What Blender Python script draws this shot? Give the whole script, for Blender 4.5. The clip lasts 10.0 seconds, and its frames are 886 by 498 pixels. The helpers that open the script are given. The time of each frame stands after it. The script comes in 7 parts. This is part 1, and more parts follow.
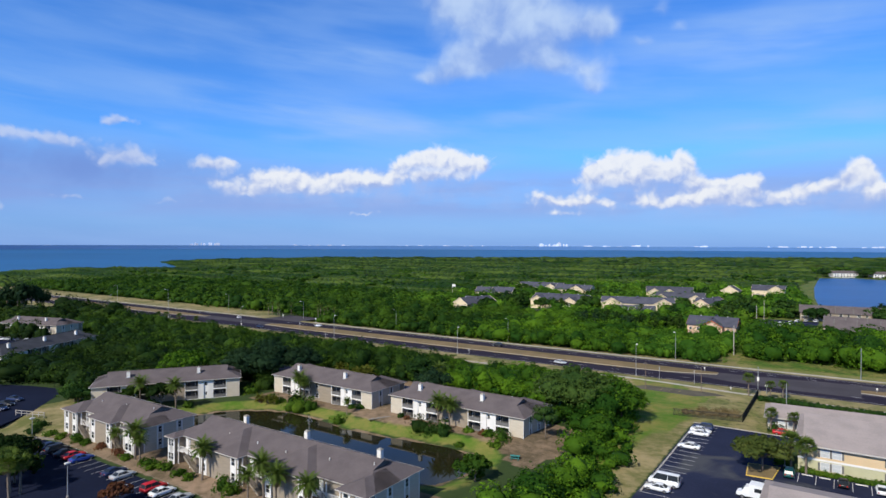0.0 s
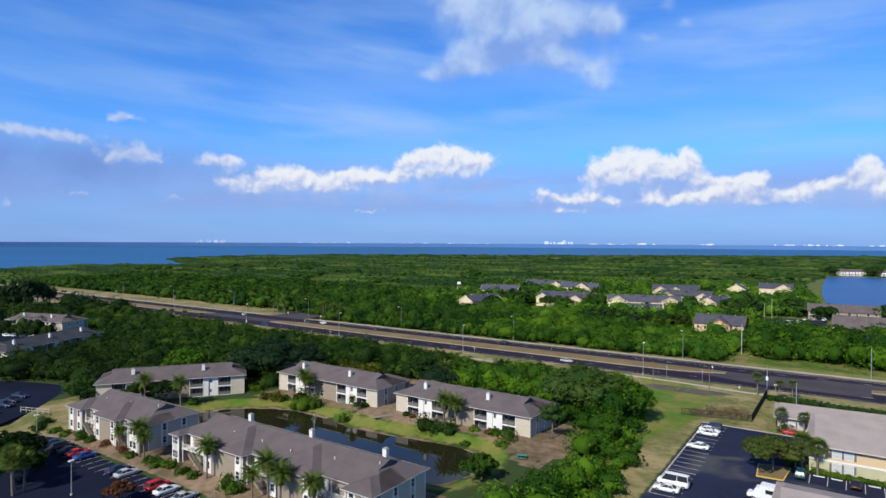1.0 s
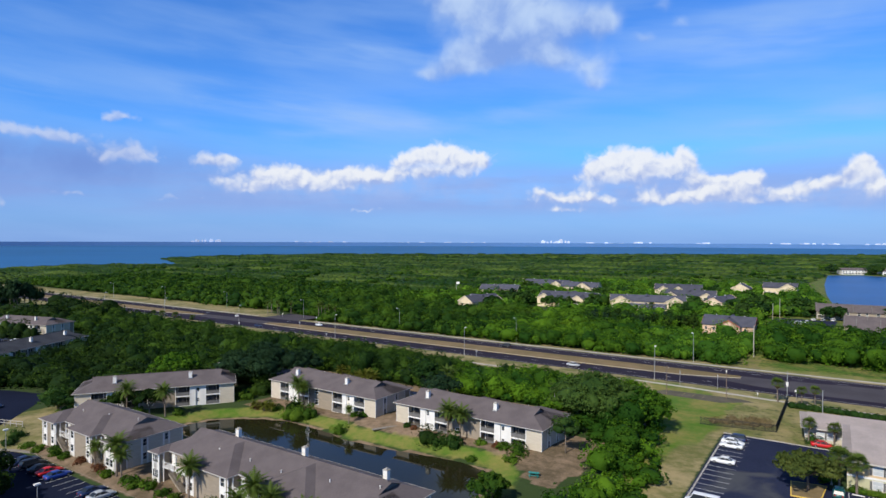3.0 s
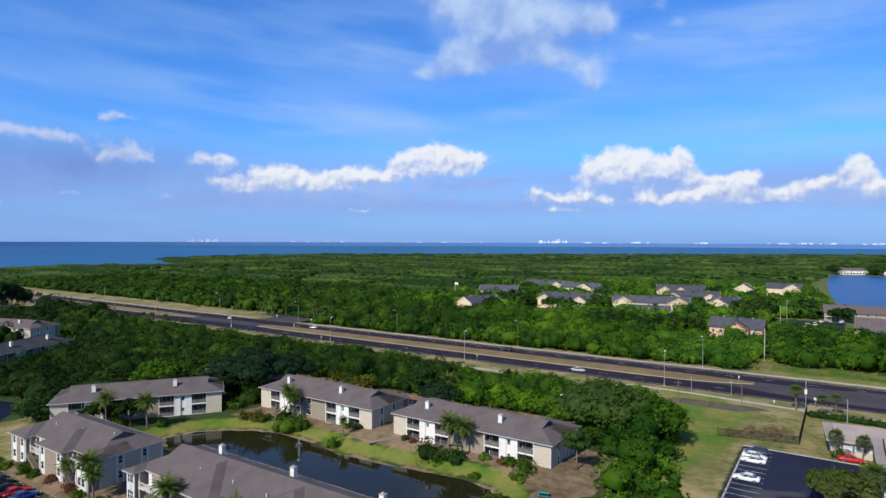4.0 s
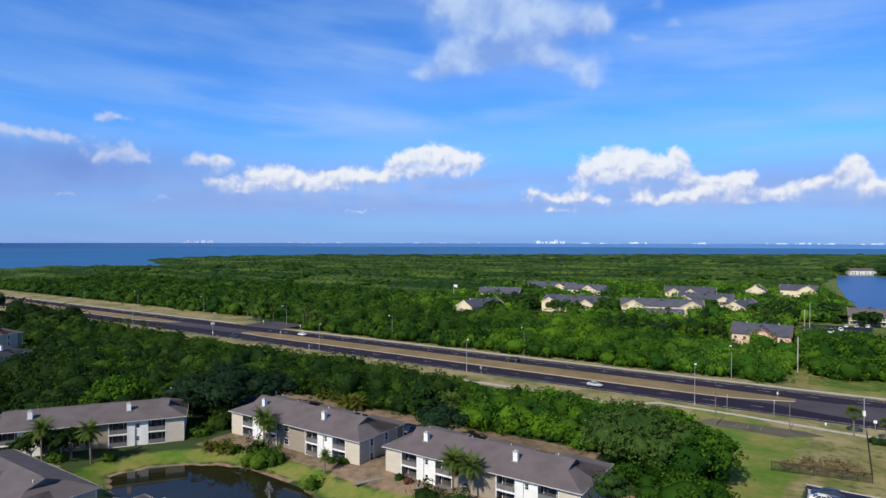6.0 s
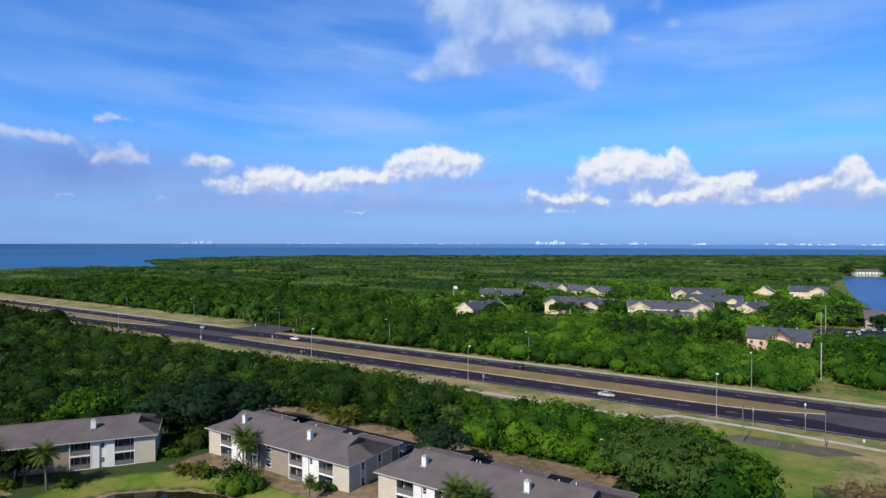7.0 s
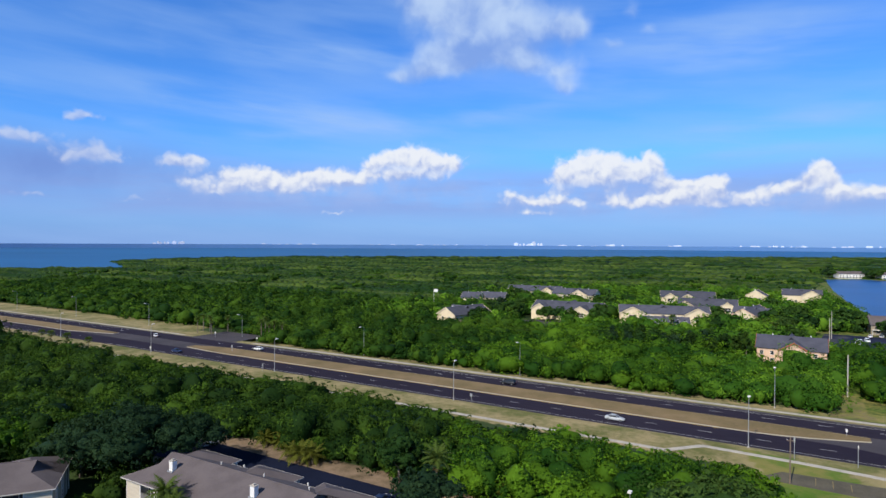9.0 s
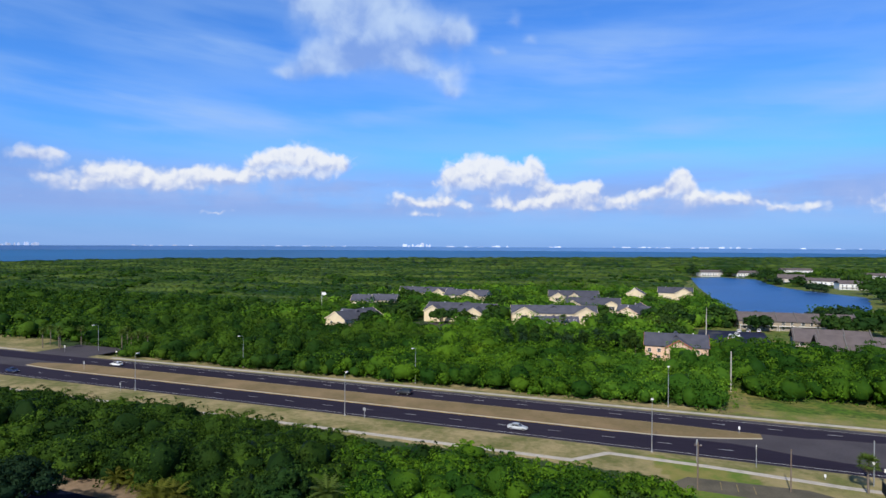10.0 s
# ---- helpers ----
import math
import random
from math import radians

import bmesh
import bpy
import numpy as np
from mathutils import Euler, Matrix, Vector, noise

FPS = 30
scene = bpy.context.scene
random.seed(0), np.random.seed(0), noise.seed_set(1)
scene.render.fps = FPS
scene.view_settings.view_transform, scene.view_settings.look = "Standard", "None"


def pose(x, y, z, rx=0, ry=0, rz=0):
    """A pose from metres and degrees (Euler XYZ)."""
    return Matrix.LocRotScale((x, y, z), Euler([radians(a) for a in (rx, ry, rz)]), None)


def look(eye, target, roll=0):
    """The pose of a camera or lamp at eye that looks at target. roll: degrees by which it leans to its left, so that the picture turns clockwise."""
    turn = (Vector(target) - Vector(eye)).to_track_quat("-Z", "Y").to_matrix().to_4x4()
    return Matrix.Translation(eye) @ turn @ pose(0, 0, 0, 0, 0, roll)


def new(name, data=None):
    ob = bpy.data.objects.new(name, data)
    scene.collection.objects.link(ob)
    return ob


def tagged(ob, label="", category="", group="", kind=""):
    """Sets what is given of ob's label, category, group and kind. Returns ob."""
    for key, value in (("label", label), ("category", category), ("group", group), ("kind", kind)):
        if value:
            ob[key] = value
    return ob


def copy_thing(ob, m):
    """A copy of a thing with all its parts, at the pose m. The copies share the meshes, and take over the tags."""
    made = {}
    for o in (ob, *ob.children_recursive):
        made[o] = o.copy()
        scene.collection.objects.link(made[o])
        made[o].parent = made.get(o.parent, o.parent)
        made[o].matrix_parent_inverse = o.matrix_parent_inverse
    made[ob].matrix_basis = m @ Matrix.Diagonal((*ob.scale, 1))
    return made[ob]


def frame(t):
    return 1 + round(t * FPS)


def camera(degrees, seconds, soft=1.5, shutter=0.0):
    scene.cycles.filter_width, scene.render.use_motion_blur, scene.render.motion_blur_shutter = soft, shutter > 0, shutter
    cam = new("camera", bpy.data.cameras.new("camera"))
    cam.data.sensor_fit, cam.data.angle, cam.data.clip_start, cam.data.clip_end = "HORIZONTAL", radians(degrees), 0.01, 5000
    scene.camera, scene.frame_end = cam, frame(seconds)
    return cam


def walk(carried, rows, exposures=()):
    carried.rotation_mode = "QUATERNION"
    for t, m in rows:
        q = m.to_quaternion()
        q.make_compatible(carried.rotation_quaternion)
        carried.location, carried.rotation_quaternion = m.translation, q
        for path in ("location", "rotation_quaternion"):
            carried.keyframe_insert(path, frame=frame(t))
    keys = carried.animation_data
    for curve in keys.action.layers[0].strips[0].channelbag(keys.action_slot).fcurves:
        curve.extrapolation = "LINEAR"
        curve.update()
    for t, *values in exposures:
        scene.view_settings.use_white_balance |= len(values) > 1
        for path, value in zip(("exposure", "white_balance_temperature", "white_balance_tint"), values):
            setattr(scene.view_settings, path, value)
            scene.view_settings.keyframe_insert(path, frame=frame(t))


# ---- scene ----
cam = camera(72.8, 10.0)
PATH = [
    (0, (3.36, -7.628, 45.68), (3.337, -5.628, 45.662), 0.2),
    (0.5, (3.032, -6.74, 45.627), (2.997, -4.74, 45.608), 0.2),
    (1, (3.032, -6.298, 45.573), (2.993, -4.299, 45.547), 0.3),
    (1.5, (2.75, -5.064, 45.587), (2.71, -3.065, 45.559), 0.3),
    (2, (2.221, -2.649, 45.434), (2.183, -0.649, 45.406), 0.2),
    (2.5, (1.713, 0.148, 45.502), (1.681, 2.148, 45.473), 0.2),
    (4, (0.355, 13.161, 45.417), (0.337, 15.16, 45.388), 0.2),
    (4.5, (0.056, 18.014, 45.438), (0.043, 20.014, 45.408), 0.2),
    (5, (-0.191, 24.025, 45.355), (-0.203, 26.025, 45.326), 0.1),
    (5.5, (-0.471, 29.603, 45.156), (-0.481, 31.603, 45.128), 0.1),
    (7, (-0.923, 49.213, 44.463), (-0.929, 51.213, 44.439), 0.1),
    (7.5, (-1.015, 55.23, 44.252), (-1.02, 57.23, 44.229), 0.1),
    (8, (-1.673, 62.395, 44.049), (-1.675, 64.395, 44.027), 0.2),
    (8.5, (-1.79, 68.301, 43.898), (-1.793, 70.301, 43.877), 0.2),
    (9, (-2.198, 74.811, 43.777), (-2.13, 76.809, 43.757), 0.3),
    (9.5, (-2.296, 81.085, 43.41), (-2.05, 83.069, 43.393), 0.4),
    (10, (-2.254, 88.095, 43.361), (-1.82, 90.047, 43.347), 0.3),
]
walk(cam, [(t, look(eye, target, roll)) for t, eye, target, roll in PATH])

# ---- world and sun ----
SUN_AZ, SUN_EL = radians(216), radians(40)
world = bpy.data.worlds.new("world")
scene.world = world
world.use_nodes = True


class Nodes:
    """Short hand for node trees."""

    def __init__(self, tree):
        self.t = tree
        tree.nodes.clear()

    def add(self, kind, ins=(), op="", data="", blend="", clamp=False, smooth=False):
        n = self.t.nodes.new(kind)
        if op:
            n.operation = op
        if data:
            n.data_type = data
        if blend:
            n.blend_type = blend
        if clamp:
            n.use_clamp = True
        if smooth:
            n.interpolation_type = "SMOOTHSTEP"
        for k, v in ins.items() if isinstance(ins, dict) else enumerate(ins):
            if isinstance(v, bpy.types.NodeSocket):
                self.t.links.new(v, n.inputs[k])
            elif v is not None:
                n.inputs[k].default_value = v
        return n

    def math(self, op, a, b=None, c=None, clamp=False):
        return self.add("ShaderNodeMath", [a, b, c], op=op, clamp=clamp).outputs[0]

    def mix(self, f, a, b, blend="MIX"):
        return self.add("ShaderNodeMix", {0: f, 6: a, 7: b}, data="RGBA", blend=blend).outputs[2]

    def noise(self, vec, scale, detail=4, rough=0.55, dist=0.0):
        return self.add("ShaderNodeTexNoise", {"Vector": vec, "Scale": scale, "Detail": detail, "Roughness": rough, "Distortion": dist}).outputs[0]

    def ramp(self, f, lo, hi):
        return self.add("ShaderNodeMapRange", [f, lo, hi, 0.0, 1.0], smooth=True).outputs[0]


def build_world():
    k = Nodes(world.node_tree)
    sky = k.add("ShaderNodeTexSky")
    sky.sky_type, sky.sun_disc, sky.sun_elevation, sky.sun_rotation = "NISHITA", False, SUN_EL, SUN_AZ
    sky.altitude, sky.air_density, sky.dust_density, sky.ozone_density = 0.0, 1.0, 0.4, 3.0
    co = k.add("ShaderNodeTexCoord").outputs["Generated"]
    sep = k.add("ShaderNodeSeparateXYZ", [co])
    x, y, z = sep.outputs
    az = k.math("MULTIPLY", k.math("ARCTAN2", x, y), 57.2958)
    el = k.math("MULTIPLY", k.math("ARCSINE", z), 57.2958)
    flat = k.add("ShaderNodeCombineXYZ", [az, el, 0.0]).outputs[0]

    def spread(vec, scale, size, detail=3.0):
        """Push a direction about, so that round lumps get ragged outlines."""
        n = k.add("ShaderNodeTexNoise", {"Vector": vec, "Scale": scale, "Detail": detail, "Roughness": 0.55}).outputs["Color"]
        n = k.add("ShaderNodeVectorMath", [n, (0.5, 0.5, 0.5)], op="SUBTRACT").outputs[0]
        n = k.add("ShaderNodeVectorMath", {0: n, 3: size}, op="SCALE").outputs[0]
        return k.add("ShaderNodeVectorMath", [vec, n], op="ADD").outputs[0]

    def billow(vec, scale):
        vor = k.add("ShaderNodeTexVoronoi", {"Vector": vec, "Scale": scale, "Detail": 1.0, "Roughness": 0.5, "Lacunarity": 2.2})
        return k.math("SUBTRACT", 0.5, vor.outputs["Distance"])

    ragged = spread(spread(flat, 0.40, 1.4), 1.0, 0.42, 1.0)
    bil = billow(ragged, 0.95)
    bil_up = billow(k.add("ShaderNodeVectorMath", [ragged, (-0.30, 0.45, 0.0)], op="ADD").outputs[0], 0.95)
    puff = k.noise(ragged, 0.55, 3, 0.45)
    puff_up = k.noise(k.add("ShaderNodeVectorMath", [ragged, (-0.35, 0.55, 0.0)], op="ADD").outputs[0], 0.55, 3, 0.45)
    relief = k.math("ADD", k.math("MULTIPLY", k.math("SUBTRACT", bil, bil_up), 0.40), k.math("MULTIPLY", k.math("SUBTRACT", puff, puff_up), 1.15))

    # lumps of cloud: azimuth, elevation, half width, half height, density
    east = [(13.6, 6.61, 1.62, 1.40, 1), (15.6, 7.17, 1.69, 1.51, 1), (17.8, 6.84, 1.84, 1.40, 1), (20.0, 6.51, 1.70, 1.29, 1), (21.4, 6.99, 0.93, 1.19, 1), (16.8, 5.76, 3.92, 0.70, 1), (22.5, 5.33, 1.18, 0.54, 0.9), (24.8, 4.76, 1.93, 1.02, 1), (26.3, 5.18, 1.11, 0.81, 0.95), (21.8, 4.02, 1.84, 0.70, 0.8), (24.1, 3.96, 2.66, 0.59, 0.85), (28.6, 4.15, 1.23, 0.65, 0.7), (30.2, 4.41, 1.03, 0.75, 0.75), (32.1, 4.59, 1.37, 0.70, 0.85), (34.2, 5.77, 1.09, 1.08, 1), (33.6, 5.05, 1.47, 0.70, 0.9), (35.4, 4.00, 1.41, 0.97, 0.9)]
    low = [(7.9, 4.25, 1.37, 1.02, 0.7), (10.3, 3.80, 1.56, 0.81, 0.66), (12.6, 4.04, 1.74, 0.97, 0.7), (15.1, 3.64, 2.00, 0.59, 0.58), (17.8, 4.11, 1.16, 0.97, 0.66), (19.7, 3.67, 1.89, 0.54, 0.55), (37.1, 3.92, 1.68, 0.97, 0.66), (38.9, 3.99, 1.28, 0.97, 0.66), (41.3, 3.39, 1.79, 0.65, 0.58), (43.8, 3.26, 1.64, 0.65, 0.55), (50.4, 3.58, 4.26, 1.62, 0.62), (10.8, 2.75, 3.10, 0.32, 0.47), (26.9, 3.40, 4.65, 0.43, 0.51)]
    middle = [(-4.9, 7.37, 1.29, 0.92, 0.95), (-2.8, 7.71, 1.83, 1.24, 1), (-0.6, 7.98, 1.83, 1.29, 1), (1.0, 7.14, 1.94, 1.02, 1), (3.1, 7.56, 1.50, 0.81, 0.95), (-1.4, 6.18, 3.23, 0.65, 0.85), (-17.1, 5.37, 1.49, 1.08, 0.9), (-15.4, 5.83, 2.12, 1.24, 1), (-12.6, 5.54, 2.06, 0.86, 0.85), (-10.5, 5.85, 1.57, 0.97, 0.95), (-8.1, 6.00, 2.12, 0.97, 0.95), (-6.3, 5.82, 1.60, 0.75, 0.8), (-13.6, 4.74, 4.61, 0.54, 0.75), (-20.5, 5.25, 1.91, 0.81, 0.7), (-19.1, 4.34, 2.43, 0.54, 0.65), (-7.9, 2.88, 1.91, 0.27, 0.6)]
    west = [(-21.7, 6.89, 2.07, 0.75, 0.9), (-20.4, 7.35, 0.95, 0.59, 0.8), (-29.4, 9.95, 0.91, 0.54, 1), (-27.7, 10.21, 1.11, 0.43, 0.5), (-27.7, 7.22, 1.71, 0.92, 1), (-29.6, 6.76, 1.65, 0.70, 0.8), (-32.2, 8.15, 2.35, 0.70, 0.72), (-34.9, 8.29, 1.84, 0.59, 0.72), (-36.7, 8.49, 1.41, 0.59, 0.75), (-32.6, 3.51, 1.71, 0.32, 0.62), (-37.1, 2.67, 0.49, 0.70, 0.65), (-25.1, 3.65, 2.23, 0.27, 0.5), (-42.5, 5.12, 3.88, 1.62, 0.8), (-48.7, 3.85, 4.81, 1.62, 0.8)]
    high = [(0.1, 21.31, 2.48, 1.62, 1), (3.9, 20.57, 3.53, 2.05, 1), (8.1, 20.04, 3.47, 2.05, 1), (12.8, 19.58, 2.34, 1.40, 1), (14.4, 19.32, 1.20, 1.08, 1), (5.5, 18.15, 4.05, 1.83, 1), (1.7, 16.86, 2.69, 1.29, 0.95), (0.1, 15.78, 2.48, 0.86, 0.9), (9.2, 16.81, 1.99, 1.19, 1), (12.8, 15.90, 1.94, 1.19, 0.95), (3.9, 16.64, 1.18, 0.75, 0.9), (13.3, 14.41, 1.42, 0.65, 0.8), (-0.4, 23.59, 3.23, 1.62, 1), (5.5, 23.27, 4.79, 1.62, 1), (-2.5, 15.52, 1.08, 0.54, 0.7), (19.2, 20.35, 0.86, 0.86, 0.6), (17.6, 17.70, 0.87, 0.48, 0.62), (20.8, 18.64, 0.75, 0.54, 0.5)]

    def heap(lumps, under, vec):
        """Density of many soft lumps, and how high in its lump a direction lies."""
        total, above = 0.0, 0.0
        va, ve, _ = k.add("ShaderNodeSeparateXYZ", [vec]).outputs
        for a, e, w, h, weight in lumps:
            dx = k.math("MULTIPLY_ADD", va, 1 / w, -a / w)
            dy = k.math("MULTIPLY_ADD", ve, 1 / h, -e / h)
            dy = k.math("MINIMUM", dy, k.math("MULTIPLY", dy, under))
            g = k.math("POWER", 0.368, k.math("MULTIPLY_ADD", dy, dy, k.math("MULTIPLY", dx, dx)))
            if weight != 1:
                g = k.math("MULTIPLY", g, weight)
            above = k.math("MULTIPLY_ADD", g, dy, above)
            total = k.math("ADD", g, total)
        return total, k.math("DIVIDE", above, k.math("ADD", total, 0.0001))

    total, rel = heap(east + low + middle + west, 1.05, ragged)
    shape = k.math("ADD", total, k.math("ADD", k.math("MULTIPLY", bil, 0.42), k.math("MULTIPLY", k.math("SUBTRACT", puff, 0.5), 0.45)))
    solid = k.ramp(shape, 0.20, 0.82)
    dull = k.math("SUBTRACT", 1.0, k.ramp(az, -30.0, -15.0))
    cover = k.math("MULTIPLY", k.math("MULTIPLY", solid, k.math("SUBTRACT", 1.0, k.math("MULTIPLY", dull, 0.30))), k.math("ADD", 0.14, k.math("MULTIPLY", k.ramp(rel, -1.05, -0.05), 0.82)))
    lit = k.ramp(k.math("ADD", relief, k.math("MULTIPLY", rel, 0.62)), -0.58, 0.30)
    white = k.mix(k.math("MULTIPLY", lit, k.math("SUBTRACT", 1.0, k.math("MULTIPLY", dull, 0.50))), (0.40, 0.52, 0.88, 1), (0.94, 0.97, 1.03, 1))
    def patch(a, e, w, h, slope=0.0):
        dx = k.math("MULTIPLY_ADD", az, 1 / w, -a / w)
        dy = k.math("DIVIDE", k.math("SUBTRACT", k.math("SUBTRACT", el, e), k.math("MULTIPLY", k.math("SUBTRACT", az, a), slope)), h)
        return k.math("POWER", 0.368, k.math("MULTIPLY_ADD", dy, dy, k.math("MULTIPLY", dx, dx)))

    # one broad soft cloud higher up, with a dull belly
    soft = spread(spread(flat, 0.22, 1.8, 2.0), 0.7, 0.55, 2.0)
    tall, tall_rel = heap(high, 1.0, soft)
    fold = k.noise(soft, 0.36, 3, 0.5)
    tall_cover = k.math("MULTIPLY", k.ramp(k.math("ADD", tall, k.math("MULTIPLY", k.math("SUBTRACT", fold, 0.5), 0.8)), 0.08, 1.25), 0.80)
    belly = k.math("MAXIMUM", patch(5.6, 17.4, 3.4, 1.3, 0.10), k.math("MULTIPLY", patch(11.5, 17.9, 2.6, 0.8, 0.10), 0.7))
    tall_lit = k.ramp(k.math("ADD", k.math("ADD", k.math("MULTIPLY", k.math("SUBTRACT", fold, 0.5), 1.5), k.math("MULTIPLY", relief, 0.22)), k.math("ADD", k.math("MULTIPLY", tall_rel, 0.28), k.math("MULTIPLY", belly, -0.50))), -0.62, 0.36)
    tall_lit = k.mix(tall_lit, (0.26, 0.42, 0.86, 1), (0.62, 0.78, 1.03, 1))

    # thin cirrus: fibres drawn out along the wind, in a few broad sheets
    fibre = k.add("ShaderNodeCombineXYZ", [k.math("MULTIPLY", az, 0.16), k.math("ADD", el, k.math("MULTIPLY", az, 0.07)), 14.0]).outputs[0]
    fibre = spread(fibre, 0.25, 1.2, 2.0)
    wisp = k.ramp(k.noise(fibre, 0.42, 4, 0.5), 0.26, 0.72)
    sheets = 0.34
    for row in ((-17.0, 12.3, 9.0, 1.3, -0.10), (-6.5, 11.0, 7.0, 1.1, -0.10), (6.0, 12.2, 8.0, 0.9, 0.13), (-9.0, 16.9, 8.0, 1.1, -0.02), (31.0, 10.0, 9.0, 0.9, 0.10), (-36.0, 12.0, 4.5, 1.0, -0.20),
                (-23.0, 10.2, 4.0, 0.5, 0.02), (-13.0, 9.8, 4.0, 0.5, 0.08), (27.0, 16.8, 9.0, 2.2, -0.04), (27.0, 7.6, 6.0, 0.5, 0.05), (50.0, 12.0, 9.0, 1.5, 0.08)):
        sheets = k.math("ADD", sheets, k.math("MULTIPLY", patch(*row), 0.62))
    veil = k.math("MULTIPLY", k.math("MULTIPLY", wisp, sheets, clamp=True), 0.80)
    # pale flat layer low down, and a grey bank in the west
    low_co = k.add("ShaderNodeCombineXYZ", [k.math("MULTIPLY", az, 0.16), el, 9.0]).outputs[0]
    layer = k.math("ADD", 0.45, k.math("MULTIPLY", k.ramp(k.noise(low_co, 0.55, 4, 0.55), 0.30, 0.62), 0.55))
    band = k.math("MULTIPLY", layer, k.math("MULTIPLY", k.ramp(el, 1.4, 3.6), k.math("SUBTRACT", 1.0, k.ramp(el, 4.8, 8.6))))
    grey = k.math("MULTIPLY", patch(-34.0, 6.2, 13.0, 2.1), k.math("ADD", 0.55, k.math("MULTIPLY", k.ramp(k.noise(ragged, 0.22, 3, 0.5), 0.35, 0.65), 0.45)))
    tint = k.mix(1.0, sky.outputs[0], k.mix(k.ramp(el, 24.0, 46.0), SKY_TINT, SKY_HIGH), "MULTIPLY")
    c = k.mix(k.math("MULTIPLY", k.math("SUBTRACT", 1.0, k.ramp(el, -1.0, 10.0)), 0.80), tint, HAZE)
    c = k.mix(veil, c, (3.6, 5.6, 9.3, 1))
    c = k.mix(k.math("MULTIPLY", band, 0.80), c, (2.65, 3.9, 7.8, 1))
    c = k.mix(k.math("MULTIPLY", grey, 0.95), c, (1.75, 3.05, 7.1, 1))
    skirt = 0.0
    for row in ((-8.0, 5.0, 13.0, 1.5, 0.0), (20.0, 4.0, 15.0, 1.3, 0.0), (36.0, 3.8, 9.0, 1.2, 0.0), (52.0, 4.0, 12.0, 1.4, 0.0)):
        skirt = k.math("MAXIMUM", skirt, patch(*row))
    skirt = k.math("MULTIPLY", skirt, k.math("ADD", 0.25, k.math("MULTIPLY", k.ramp(k.noise(ragged, 0.42, 4, 0.55), 0.36, 0.66), 0.55)))
    c = k.mix(skirt, c, (3.7, 5.0, 8.6, 1))
    c = k.mix(tall_cover, c, k.mix(1.0, tall_lit, (CLOUD, CLOUD, CLOUD, 1), "MULTIPLY"))
    c = k.mix(cover, c, k.mix(1.0, white, (CLOUD, CLOUD, CLOUD, 1), "MULTIPLY"))
    bg = k.add("ShaderNodeBackground", [c, SKY])
    k.add("ShaderNodeOutputWorld", [bg.outputs[0]])


SKY = 0.10
CLOUD = 9.1
SKY_TINT = (0.47, 1.04, 1.86, 1)
SKY_HIGH = (0.16, 0.215, 0.29, 1)
HAZE = (2.05, 3.45, 7.8, 1)
build_world()

sun = new("sun", bpy.data.lights.new("sun", "SUN"))
sun.data.energy, sun.data.angle, sun.data.color = 5.0, radians(0.53), (1.0, 0.94, 0.83)
sun.matrix_world = look((0, 0, 200), (200 * -math.sin(SUN_AZ) * math.cos(SUN_EL), 200 * -math.cos(SUN_AZ) * math.cos(SUN_EL), 200 - 200 * math.sin(SUN_EL)))

# ---- frame of the plan: u runs along the highway, v away from it across ----
PLAN = pose(0, 0, 0, 0, 0, -33)


def at(u, v, z=0.0, turn=0.0):
    return PLAN @ pose(u, v, z, 0, 0, turn)


# ---- materials ----
def mat(name, col, col2=None, rough=0.85, scale=1.0, bump=0.0, metal=0.0, vary=0.0, island=0.0, fine=12.0, spec=0.2, coord="Object", stretch=None):
    m = bpy.data.materials.new(name)
    m.use_nodes = True
    k = Nodes(m.node_tree)
    co = k.add("ShaderNodeTexCoord").outputs[coord]
    if stretch:
        co = k.add("ShaderNodeMapping", {"Vector": co, "Scale": stretch}).outputs[0]
    big, small = k.noise(co, scale, 4), k.noise(co, scale * fine, 3)
    a, b = (*col, 1), (*(col2 or [c * 0.75 for c in col]), 1)
    f = k.ramp(k.math("ADD", k.math("MULTIPLY", big, 0.65), k.math("MULTIPLY", small, 0.35)), 0.35, 0.66)
    c = k.mix(f, a, b)
    if vary or island:
        rnd = k.add("ShaderNodeNewGeometry").outputs["Random Per Island"] if island else k.add("ShaderNodeObjectInfo").outputs["Random"]
        g = k.math("ADD", 1.0 - (vary or island), k.math("MULTIPLY", rnd, 2 * (vary or island)))
        c = k.mix(1.0, c, k.add("ShaderNodeCombineColor", [g, g, g]).outputs[0], "MULTIPLY")
    p = k.add("ShaderNodeBsdfPrincipled", {"Base Color": c, "Roughness": rough, "Metallic": metal, "Specular IOR Level": spec})
    if bump:
        k.t.links.new(k.add("ShaderNodeBump", {"Height": k.math("ADD", big, small), "Strength": bump, "Distance": 0.05}).outputs[0], p.inputs["Normal"])
    k.add("ShaderNodeOutputMaterial", [p.outputs[0]])
    return m


